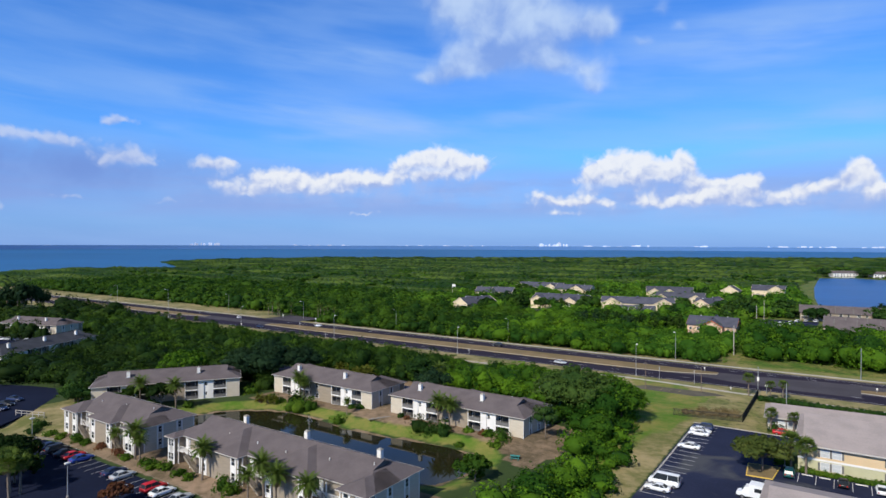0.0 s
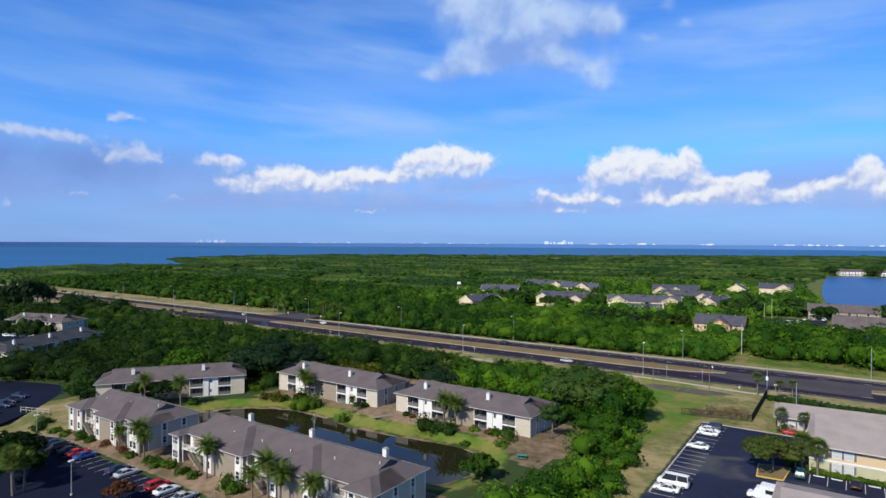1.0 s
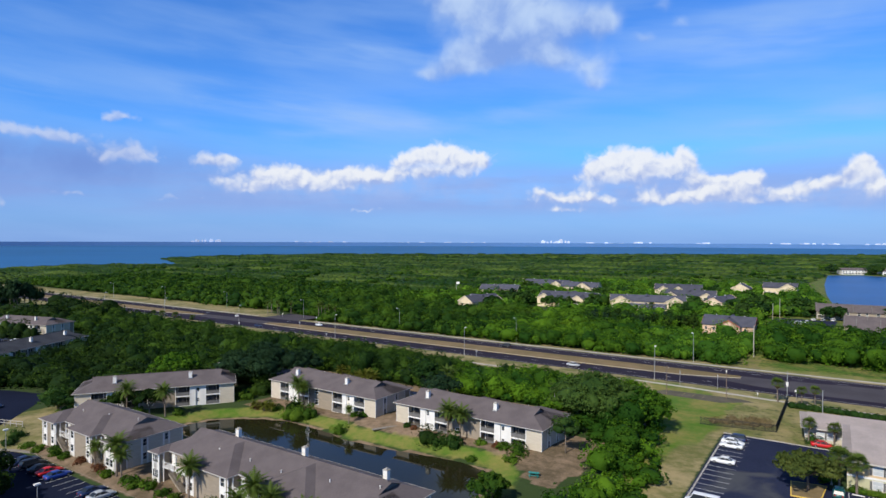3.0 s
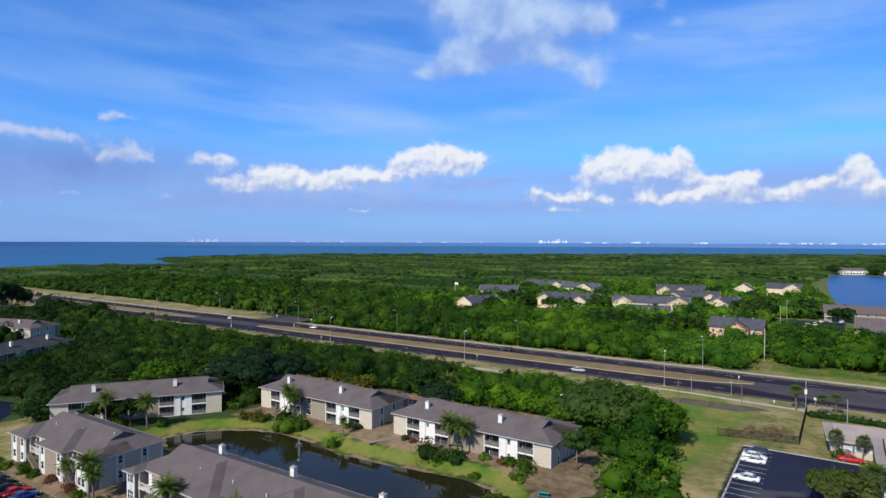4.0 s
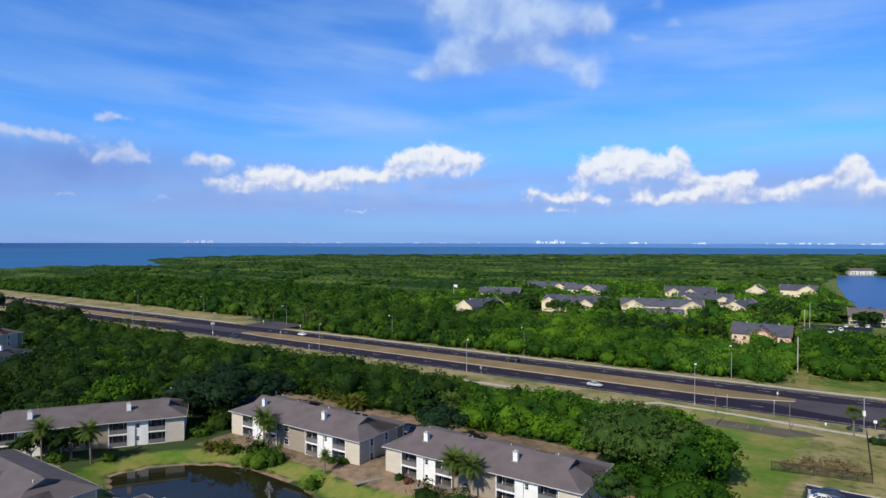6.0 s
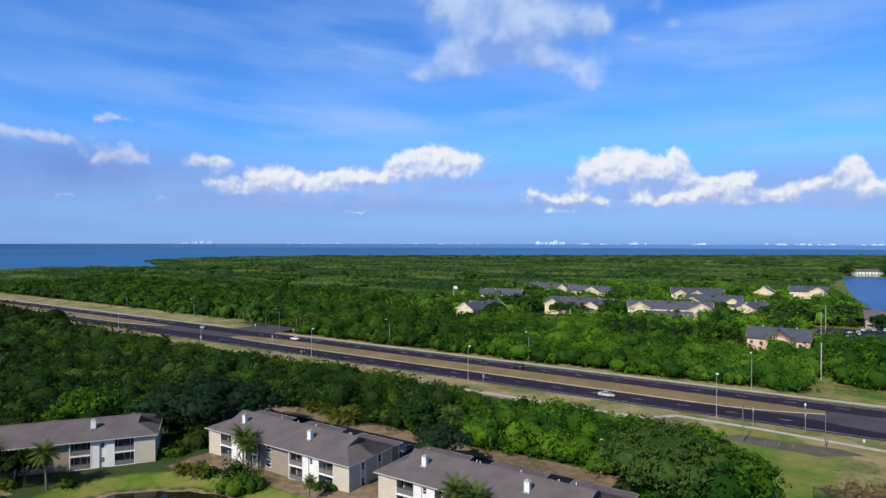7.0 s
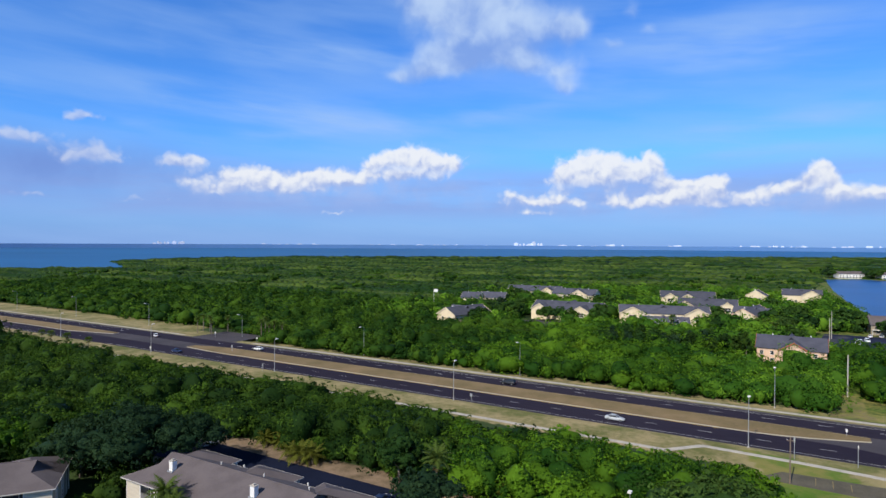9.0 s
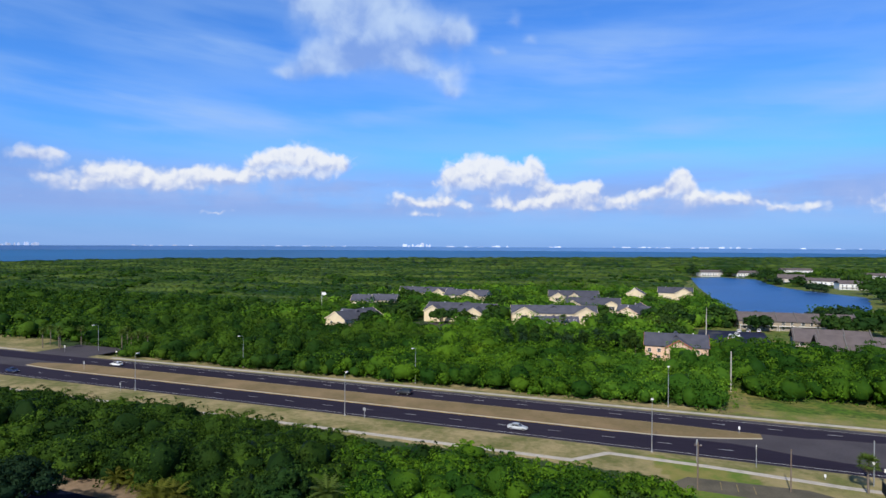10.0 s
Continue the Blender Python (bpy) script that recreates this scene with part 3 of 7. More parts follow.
def ground_mat():
    m = bpy.data.materials.new("ground_cover")
    m.use_nodes = True
    k = Nodes(m.node_tree)
    co = k.add("ShaderNodeTexCoord").outputs["Object"]
    at_ = k.add("ShaderNodeAttribute")
    at_.attribute_name = "cover"
    g, d, b = k.add("ShaderNodeSeparateXYZ", [at_.outputs["Vector"]]).outputs
    n1, n2, n3 = k.noise(co, 0.09, 5, 0.65), k.noise(co, 0.6, 4), k.noise(co, 5.0, 3)
    speck = k.math("ADD", k.math("MULTIPLY", n2, 0.6), k.math("MULTIPLY", n3, 0.4))
    wild = k.mix(speck, (0.018, 0.035, 0.010, 1), (0.05, 0.08, 0.02, 1))
    lawn = k.mix(k.ramp(k.math("ADD", n1, k.math("MULTIPLY", speck, 0.5)), 0.58, 0.95), (0.070, 0.145, 0.012, 1), (0.215, 0.190, 0.055, 1))
    hay = k.mix(k.ramp(k.math("ADD", n1, k.math("MULTIPLY", speck, 0.6)), 0.62, 0.98), (0.115, 0.122, 0.034, 1), (0.320, 0.255, 0.130, 1))
    soil = k.mix(k.ramp(k.math("ADD", k.math("MULTIPLY", n1, 0.6), k.math("MULTIPLY", speck, 0.6)), 0.42, 0.78), (0.085, 0.066, 0.036, 1), (0.285, 0.200, 0.135, 1))
    edge = k.math("MULTIPLY", k.math("SUBTRACT", n2, 0.5), 0.9)
    c = k.mix(k.ramp(k.math("ADD", d, edge), 0.3, 0.6), wild, hay)
    c = k.mix(k.ramp(k.math("ADD", b, edge), 0.3, 0.65), c, soil)
    c = k.mix(k.ramp(k.math("ADD", g, edge), 0.25, 0.75), c, lawn)
    p = k.add("ShaderNodeBsdfPrincipled", {"Base Color": c, "Roughness": 0.95, "Specular IOR Level": 0.2})
    k.t.links.new(k.add("ShaderNodeBump", {"Height": speck, "Strength": 0.7, "Distance": 0.12}).outputs[0], p.inputs["Normal"])
    k.add("ShaderNodeOutputMaterial", [p.outputs[0]])
    return m


make_ground()


def sheet(name, poly, z, material, label):
    bm = bmesh.new()
    prism(bm, poly, z - 0.4, z)
    bmesh.ops.triangulate(bm, faces=[f for f in bm.faces if len(f.verts) > 4])
    return tagged(part(name, bm, material, m=PLAN), label, "water", kind="structure")


def grow(poly, d):
    c = Vector((sum(p[0] for p in poly) / len(poly), sum(p[1] for p in poly) / len(poly)))
    return [tuple(Vector(p) + (Vector(p) - c).normalized() * d) for p in poly]


sheet("water", grow(POND, 1.2), -0.5, M["pond"], "still dark pond water between the apartment buildings")
sheet("water", grow(LAKE, 3), -0.35, M["lake"], "blue lake water behind the far houses")
sheet("water", [(-5200, -3000), (-1000, -3000), (-900, 300), (-1000, 900), (-300, 1900), (1200, 2700), (6000, 3600), (6000, 6000), (-5200, 6000)], -0.8, M["bay"], "wide blue bay reaching to the horizon")


# ---- highway ----
def slab(name, u0, u1, v0, v1, z, material, label, category="road", depth=0.3):
    bm = bmesh.new()
    n = max(1, int((u1 - u0) / 60))
    for i in range(n):
        box(bm, u0 + (u1 - u0) * i / n, u0 + (u1 - u0) * (i + 1) / n, v0, v1, z - depth, z)
    bmesh.ops.remove_doubles(bm, verts=bm.verts, dist=0.001)
    return tagged(part(name, bm, material, m=PLAN), label, category, kind="structure")


slab("road", -1500, 600, 206.7, 239.0, 0.02, M["asphalt_old"], "worn grey asphalt of a divided highway")
slab("road", -1500, -36, 207.0, 218.3, 0.03, M["asphalt_new"], "dark resurfaced highway carriageway")
slab("road", 12, 600, 207.0, 218.0, 0.03, M["asphalt_new"], "dark resurfaced highway carriageway")
slab("road", -1500, -20, 228.2, 237.4, 0.03, M["asphalt_new"], "dark resurfaced highway carriageway")
slab("road", 20, 600, 228.2, 237.4, 0.03, M["asphalt_new"], "dark resurfaced highway carriageway")


def patch_slab(poly, z, material, label):
    bm = bmesh.new()
    prism(bm, poly, z - 0.3, z)
    bmesh.ops.triangulate(bm, faces=[f for f in bm.faces if len(f.verts) > 4])
    return tagged(part("road", bm, material, m=PLAN), label, "road", kind="structure")


patch_slab([(-36, 207.0), (12, 207.0), (12, 212.9), (-4, 212.6), (-16, 213.4), (-25, 215.2), (-31, 217.2), (-36, 218.3)], 0.03, M["asphalt_new"], "dark resurfaced carriageway with a ragged edge")
patch_slab([(-20, 228.2), (-14, 229.6), (-6, 230.2), (0, 232.0), (9, 232.4), (20, 232.6), (20, 237.4), (-20, 237.4)], 0.03, M["asphalt_new"], "dark resurfaced carriageway with a ragged edge")


def median(u0, u1, v0, v1, nose0=True, nose1=True, rim="concrete"):
    """A kerbed grass median that narrows to rounded noses."""
    pts, back = [], []
    n = 40
    for i in range(n + 1):
        u = u0 + (u1 - u0) * i / n
        a = min(1.0, (u - u0 + 0.4) / 26.0) if nose0 else 1.0
        b = min(1.0, (u1 - u + 0.4) / 26.0) if nose1 else 1.0
        f0, f1 = (0.16 + 0.84 * math.sin(a * math.pi / 2)), (0.16 + 0.84 * math.sin(b * math.pi / 2))
        top = v1 - (1 - f0) * 5.0 * 1.0 - (1 - f1) * 1.2
        low = v0 + (1 - f0) * 2.2 + (1 - f1) * 7.2
        pts.append((u, low))
        back.append((u, top))
    outline = pts + back[::-1]
    bm = bmesh.new()
    prism(bm, outline, -0.1, 0.17)
    bmesh.ops.triangulate(bm, faces=[f for f in bm.faces if len(f.verts) > 4])
    base = tagged(part("kerb", bm, M[rim], m=PLAN), "pale concrete kerb round the highway median", "kerb", kind="structure")
    bm = bmesh.new()
    for (x0, y0), (x1, y1), (x2, y2), (x3, y3) in zip(pts, pts[1:], back[1:], back):
        q = [bm.verts.new((x, y, 0.22)) for x, y in ((x0, y0 + 0.25), (x1, y1 + 0.25), (x2, y2 - 0.25), (x3, y3 - 0.25))]
        bm.faces.new(q)
    bmesh.ops.remove_doubles(bm, verts=bm.verts, dist=0.02)
    tagged(part("median", bm, M["dry"], m=PLAN), "dry tan grass on the highway median", "median", kind="structure")


median(-262, -29.5, 218.2, 228.4, rim="kerb_yellow")
median(12, 600, 218.2, 228.4, True, False)
median(-1500, -322, 218.2, 228.4, False, True)


def lane_paint(name, rows, material, label):
    """One long painted line or a run of dashes: u0, u1, v0, v1."""
    bm = bmesh.new()
    for r in rows:
        box(bm, *r, 0.02, 0.037)
    return tagged(part(name, bm, material, m=PLAN), label, "road marking", kind="structure")


dash = [(-75.9 + 12.19 * k) for k in range(-70, 30)]
lane_paint("lane_dashes", [(u, u + 3.0, 213.22, 213.38) for u in dash if not -330 < u < -262 and not -30 < u < 8], M["paint"], "white lane dashes of the near carriageway")
lane_paint("lane_dashes", [(u, u + 3.0, 233.0, 233.2) for u in dash if not -330 < u < -262], M["paint"], "white lane dashes of the far carriageway")
lane_paint("edge_line", [(-900, -330, 208.04, 208.18), (-300, 600, 208.04, 208.18)], M["paint"], "solid white edge line of the near carriageway")
lane_paint("edge_line", [(-900, -330, 236.6, 236.75), (-240, 600, 236.6, 236.75)], M["paint"], "solid white edge line of the far carriageway")
lane_paint("edge_line", [(-240, -60, 228.55, 228.7)], M["paint_yellow"], "solid yellow line along the median")
lane_paint("edge_line", [(-240, -60, 217.85, 218.0)], M["paint_yellow"], "solid yellow line along the median")


def walkway(name, line, width, z, label, material="concrete"):
    """A concrete path along a broken line, in cast slabs with open joints."""
    bm = bmesh.new()
    for (x0, y0), (x1, y1) in zip(line, line[1:]):
        l = math.hypot(x1 - x0, y1 - y0)
        n = max(1, round(l / 6.0))
        m = Matrix.Translation((x0, y0, 0)) @ Matrix.Rotation(math.atan2(y1 - y0, x1 - x0), 4, "Z")
        for i in range(n):
            box(bm, l * i / n + 0.02, l * (i + 1) / n - 0.02, -width / 2, width / 2, z - 0.15, z, m)
    return tagged(part(name, bm, M[material], m=PLAN), label, "pavement", kind="structure")


walkway("pavement", [(-420, 193.6), (-210, 194.0), (-140, 195.4), (-67.2, 195.3)], 1.5, 0.06, "pale concrete pavement beside the highway")
walkway("pavement", [(-67.6, 195.3), (-61.2, 202.2)], 1.5, 0.062, "pale concrete pavement beside the highway")
walkway("pavement", [(-61.4, 202.2), (-42, 201.4), (-19, 199.0), (60, 196.5)], 1.5, 0.06, "pale concrete pavement beside the highway")
walkway("pavement", [(-246, 241.2), (-60, 241.2), (0, 242.0), (120, 243.0)], 1.6, 0.06, "pale concrete pavement beside the highway")
walkway("pavement", [(-620, 241.5), (-292, 240.6)], 1.4, 0.06, "pale concrete pavement beside the highway")
slab("road", -284, -256, 238.8, 258, 0.025, M["asphalt_old"], "grey side road joining the highway")

# ---- car parks ----
def lot(poly, z, label, material="asphalt"):
    bm = bmesh.new()
    prism(bm, poly, z - 0.4, z)
    bmesh.ops.triangulate(bm, faces=[f for f in bm.faces if len(f.verts) > 4])
    return tagged(part("car_park", bm, M[material], m=PLAN), label, "car park", kind="structure")


lot([(-24.4, 85), (22, 85), (22, 135.0), (-3.0, 135.0), (-3.4, 158.8), (-24.4, 158.8)], 0.05, "dark sealed asphalt of the office car park")
lot([(-166, 20), (-60, 20), (-60, 61.3), (-142, 60.8), (-148, 59), (-153, 54), (-166, 52)], 0.10, "dark asphalt of the apartment car park", "asphalt_lot")
lot([(-225, 40), (-164, 40), (-164, 57), (-171, 67), (-183, 78), (-190, 84), (-204, 80), (-225, 70)], 0.83, "dark asphalt of the car park beside the lawn", "asphalt_lot")
lot([(-172, 134.8), (-64, 134.8), (-64, 146.3), (-172, 146.3)], 0.84, "dark asphalt of the car park behind the buildings", "asphalt_lot")
lot([(-326, 104), (-290, 106), (-292, 121), (-324, 114)], 0.84, "dark asphalt before the far apartments", "asphalt_lot")

# ---- apartment buildings ----
SLOPE, OVER, EAVE, DEEP = 0.42, 0.6, 5.5, 11.8


def face(bm, pts, mi=0):
    return bm.faces.new([bm.verts.new(p) for p in pts])


def dutch_roof(x0, x1, y0, y1, z, cut, slope=SLOPE):
    """A hipped roof along x whose hips end in small gablets at the ridge. Returns the shell and the two gablet triangles."""
    bm, h = bmesh.new(), (y1 - y0) / 2
    ym, top = (y0 + y1) / 2, z + slope * h
    zc, a, b = z + slope * cut, x0 + cut, x1 - cut
    for s, ya, yb in ((1, y0, y0 + cut), (-1, y1, y1 - cut)):
        pts = [(x0, ya, z), (x1, ya, z), (b, yb, zc), (b + 0.35, ym, top), (a - 0.35, ym, top), (a, yb, zc)]
        face(bm, pts[::s])
    face(bm, [(x0, y1, z), (x0, y0, z), (a, y0 + cut, zc), (a, y1 - cut, zc)])
    face(bm, [(x1, y0, z), (x1, y1, z), (b, y1 - cut, zc), (b, y0 + cut, zc)])
    face(bm, [(x0, y0, z - 0.05), (x0, y1, z - 0.05), (x1, y1, z - 0.05), (x1, y0, z - 0.05)])
    bmesh.ops.triangulate(bm, faces=[f for f in bm.faces if len(f.verts) > 4])
    vents = []
    for x, s in ((a + 0.12, -1), (b - 0.12, 1)):
        v = bmesh.new()
        tri = [(x, y0 + cut + 0.1, zc), (x, y1 - cut - 0.1, zc), (x, ym, top - 0.08)]
        face(v, tri if s > 0 else tri[::-1])
        for i in range(4):
            f = (i + 0.6) / 5
            half = (h - cut) * (1 - f) * 0.8
            box(v, x - 0.05 if s < 0 else x, x if s < 0 else x + 0.05, ym - half, ym + half, zc + (top - zc) * f - 0.04, zc + (top - zc) * f + 0.04)
        vents.append(v)
    return bm, vents


def cross_hip(a, b, y_in, y_out, z, slope=SLOPE):
    """The hipped roof of a bay: its ridge runs out from the main roof."""
    bm, h = bmesh.new(), (b - a) / 2
    xm, top = (a + b) / 2, z + slope * h
    yr = y_out - h
    y_in = min(y_in, yr - 0.05)
    face(bm, [(a, y_out, z), (a, y_in, z), (xm, y_in, top), (xm, yr, top)][::-1])
    face(bm, [(b, y_in, z), (b, y_out, z), (xm, yr, top), (xm, y_in, top)][::-1])
    face(bm, [(b, y_out, z), (a, y_out, z), (xm, yr, top)][::-1])
    bmesh.ops.recalc_face_normals(bm, faces=bm.faces)
    return bm


def sash(x, y, z, w, h, root, side="y", out=-1, glass="glass"):
    """A small framed window on a wall; side: the axis that the wall faces along."""
    def mk(rows):
        bm = bmesh.new()
        for a0, a1, d0, d1, z0, z1 in rows:
            d0, d1 = sorted((out * d0, out * d1))
            box(bm, x + a0, x + a1, y + d0, y + d1, z0, z1) if side == "y" else box(bm, x + d0, x + d1, y + a0, y + a1, z0, z1)
        return bm
    f = 0.09
    win = part("window", mk([(-w / 2 - f, -w / 2, 0, 0.06, z - f, z + h + f), (w / 2, w / 2 + f, 0, 0.06, z - f, z + h + f), (-w / 2, w / 2, 0, 0.06, z - f, z),
                             (-w / 2, w / 2, 0, 0.06, z + h, z + h + f), (-w / 2, w / 2, 0.01, 0.045, z + h / 2 - 0.03, z + h / 2 + 0.03)]), M["white"], root)
    part("pane", mk([(-w / 2, w / 2, 0.005, 0.02, z, z + h)]), M[glass], win)
    return win


def balcony(x0, x1, z0, z1, depth, root):
    """A recessed balcony: white posts and beams, grey knee panel, glass doors at the back."""
    frame_bm = boxes((x0, x0 + 0.16, -0.05, 0.12, z0, z1), (x1 - 0.16, x1, -0.05, 0.12, z0, z1), (x0 + 0.16, x1 - 0.16, -0.05, 0.12, z1 - 0.16, z1),
                     (x0, x1, -0.02, depth, z0 - 0.08, z0 + 0.08))
    xm = (x0 + x1) / 2
    bal = part("balcony", frame_bm, M["white"], root, "white-framed screened balcony")
    part("mullion", boxes((xm - 0.035, xm + 0.035, 0.0, 0.07, z0 + 1.04, z1 - 0.16)), M["screen"], bal, "thin dark screen post")
    part("balcony_panel", boxes((x0 + 0.16, x1 - 0.16, 0.0, 0.07, z0 + 0.08, z0 + 0.98)), M["screen"], bal, "grey balcony panel")
    part("cap_rail", boxes((x0 + 0.16, x1 - 0.16, -0.02, 0.09, z0 + 0.98, z0 + 1.04)), M["panel"], bal, "dark cap rail")
    # wall coloured near black to imitate the shade deep in the balcony
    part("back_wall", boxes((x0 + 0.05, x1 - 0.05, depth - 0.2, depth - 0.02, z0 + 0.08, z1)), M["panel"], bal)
    door = part("sliding_door", boxes((x0 + 0.5, x0 + 0.58, depth - 0.27, depth - 0.2, z0 + 0.1, z0 + 2.15), (x1 - 1.0, x1 - 0.92, depth - 0.27, depth - 0.2, z0 + 0.1, z0 + 2.15),
                                      (x0 + 0.58, x1 - 1.0, depth - 0.27, depth - 0.2, z0 + 2.07, z0 + 2.15)), M["white"], bal)
    return bal


def apartment(m, length, chimneys, bays, label, stacks=True, roof_mat="roof", front="siding"):
    root = thing("apartment_building", m, label, "apartment building", "two-storey apartment buildings")
    L, D, floor2 = length, DEEP, 2.75
    # pond side: walls, balconies and white window bays, in turn
    unit = [("b", 3.7), ("p", 3.8), ("b", 3.7)]
    sets = len(chimneys)
    centre = (L - 7.0 - 11.2 * sets) / max(1, sets - 1)
    segs = [("w", 3.5)]
    for i in range(sets):
        segs += unit + ([("c", centre)] if i < sets - 1 else [])
    segs += [("w", 3.5)]
    x, dep = 0.0, 1.7
    part("wall", boxes((0.02, L - 0.02, dep, D, 0, EAVE)), M["taupe"], root)
    for kind, w in segs:
        x1 = x + w
        if kind == "w":
            part("wall", boxes((x, x1, 0, dep + 0.02, -0.4, EAVE)), M["siding"], root, "beige lap siding")
        elif kind == "c":
            part("wall", boxes((x, x1, 0.5, dep + 0.02, -0.4, EAVE)), M["taupe"], root, "taupe lap siding")
            for z in (0.9, floor2 + 0.95):
                sash(x + w * 0.3, 0.5, z, 1.3, 1.25, root)
        elif kind == "p":
            part("wall", boxes((x, x + 1.35, 0, dep + 0.02, -0.4, EAVE)), M["white"], root, "white lap siding")
            part("wall", boxes((x1 - 1.35, x1, 0, dep + 0.02, -0.4, EAVE)), M["white"], root, "white lap siding")
            part("wall", boxes((x + 1.35, x1 - 1.35, 0.25, dep + 0.02, -0.4, EAVE)), M["white"], root, "white lap siding")
            for z in (1.05, floor2 + 1.05):
                sash(x + 1.9, 0.25, z, 0.6, 0.85, root)
        else:
            for z0, z1 in ((0.05, floor2 - 0.08), (floor2, EAVE)):
                balcony(x, x1, z0, z1, dep, root)
        x = x1
    # end walls: siding with two white window strips each
    for xe, out in ((0.0, -1), (L, 1)):
        part("wall", boxes((*sorted((xe, xe + out * 0.04)), 0.02, D, -0.4, EAVE)), M["siding"], root, "beige lap siding")
        for y in (3.6, 8.2):
            part("corner_trim", boxes((*sorted((xe + out * 0.04, xe + out * 0.12)), y - 0.75, y - 0.45, 0, EAVE)), M["white"], root)
            part("corner_trim", boxes((*sorted((xe + out * 0.04, xe + out * 0.12)), y + 0.45, y + 0.75, 0, EAVE)), M["white"], root)
            for z in (0.9, floor2 + 0.9):
                sash(xe + out * 0.05, y, z, 0.75, 1.3, root, "x", out)
        part("corner_trim", boxes((*sorted((xe + out * 0.02, xe + out * 0.09)), -0.06, 0.16, -0.4, EAVE)), M["white"], root)
        part("corner_trim", boxes((*sorted((xe + out * 0.02, xe + out * 0.09)), D - 0.1, D + 0.08, -0.4, EAVE)), M["white"], root)
    # main roof
    shell, vents = dutch_roof(-OVER, L + OVER, -OVER, D + OVER, EAVE, 3.9)
    roof = part("roof", shell, M[roof_mat], root, "grey-brown asphalt shingle hip roof")
    for v in vents:
        part("gable_vent", v, M["screen"], roof, "dark louvred gablet")
    for y0, y1 in ((-OVER - 0.06, -OVER), (D + OVER, D + OVER + 0.06)):
        part("fascia", boxes((-OVER - 0.06, L + OVER + 0.06, y0, y1, EAVE - 0.15, EAVE + 0.01)), M["gutter"], roof, "pale gutter board")
    for x0, x1 in ((-OVER - 0.06, -OVER), (L + OVER, L + OVER + 0.06)):
        part("fascia", boxes((x0, x1, -OVER, D + OVER, EAVE - 0.15, EAVE + 0.01)), M["gutter"], roof, "pale gutter board")
    part("soffit", boxes((-OVER, L + OVER, -OVER, -0.05, EAVE - 0.1, EAVE - 0.06)), M["white"], roof)
    rise = SLOPE * (D / 2 + OVER)
    bm = bmesh.new()
    tube(bm, (3.6, D / 2, EAVE + rise), (L - 3.6, D / 2, EAVE + rise), 0.12, n=6)
    part("ridge_cap", bm, M[roof_mat], roof)
    for c in chimneys if stacks else ():
        y = CHIMNEY_Y
        zb = EAVE + SLOPE * (y + OVER) - 0.6
        stack = part("chimney", boxes((c - 0.43, c + 0.43, y - 0.38, y + 0.38, zb, CHIMNEY_TOP)), M["white"], root, "white boxed chimney")
        part("cap", boxes((c - 0.48, c + 0.48, y - 0.43, y + 0.43, CHIMNEY_TOP, CHIMNEY_TOP + 0.1), (c - 0.2, c + 0.2, y - 0.2, y + 0.2, CHIMNEY_TOP + 0.12, CHIMNEY_TOP + 0.3)), M["concrete"], stack)
        part("flashing", boxes((c - 0.6, c + 0.6, y - 0.6, y - 0.42, zb + 0.45, zb + 0.62)), M["steel"], stack)
    # street side: projecting bays with windows, stairs between them
    P = 2.2
    for a, b in bays:
        part("wall", boxes((a, b, D - 0.05, D + P, -0.4, EAVE)), M["taupe"], root, "taupe lap siding")
        bay = part("bay_roof", cross_hip(a - OVER, b + OVER, D / 2, D + P + OVER, EAVE), M[roof_mat], roof, "hipped roof of a projecting bay")
        part("fascia", boxes((a - OVER - 0.03, b + OVER + 0.03, D + P + OVER, D + P + OVER + 0.06, EAVE - 0.15, EAVE + 0.01), (a - OVER - 0.06, a - OVER, D + OVER, D + P + OVER, EAVE - 0.15, EAVE + 0.01),
                             (b + OVER, b + OVER + 0.06, D + OVER, D + P + OVER, EAVE - 0.15, EAVE + 0.01)), M["gutter"], bay, "pale gutter board")
        for xe in (a, b):
            part("corner_trim", boxes((xe - 0.12, xe + 0.12, D + P - 0.1, D + P + 0.06, -0.4, EAVE)), M["white"], root)
        for xx in (a + 1.3, b - 1.3):
            part("wall", boxes((xx - 0.85, xx + 0.85, D + P, D + P + 0.05, -0.4, EAVE)), M["white"], root, "white window strip")
            for z in (0.9, floor2 + 0.9):
                sash(xx, D + P + 0.05, z, 0.95, 1.35, root, "y", 1)
    gaps = [(bays[i][1], bays[i + 1][0]) for i in range(len(bays) - 1)]
    for a, b in gaps:
        if b - a < 3:
            continue
        # gallery with posts, doors and a straight stair
        part("gallery", boxes((a + 0.02, b - 0.02, D, D + 1.6, floor2 - 0.15, floor2 + 0.05)), M["white"], root, "upper walkway slab")
        rail = bmesh.new()
        box(rail, a, b, D + 1.55, D + 1.6, floor2 + 0.95, floor2 + 1.03)
        n = int((b - a) / 0.22)
        for i in range(n):
            xx = a + (b - a) * (i + 0.5) / n
            box(rail, xx - 0.02, xx + 0.02, D + 1.56, D + 1.59, floor2 + 0.05, floor2 + 0.95)
        part("railing", rail, M["white"], root, "white gallery railing")
        for xx in (a + 0.4, (a + b) / 2, b - 0.4):
            part("post", boxes((xx - 0.09, xx + 0.09, D + 1.4, D + 1.58, 0, EAVE)), M["white"], root)
        for xx in (a + 1.2, b - 1.2):
            for z in (0.05, floor2 + 0.05):
                d = part("door", boxes((xx - 0.45, xx + 0.45, D, D + 0.06, z, z + 2.05)), M["white"], root)
        st, run = bmesh.new(), min(3.9, b - a - 1.2)
        prof = [(a + 0.6, 0.0)]
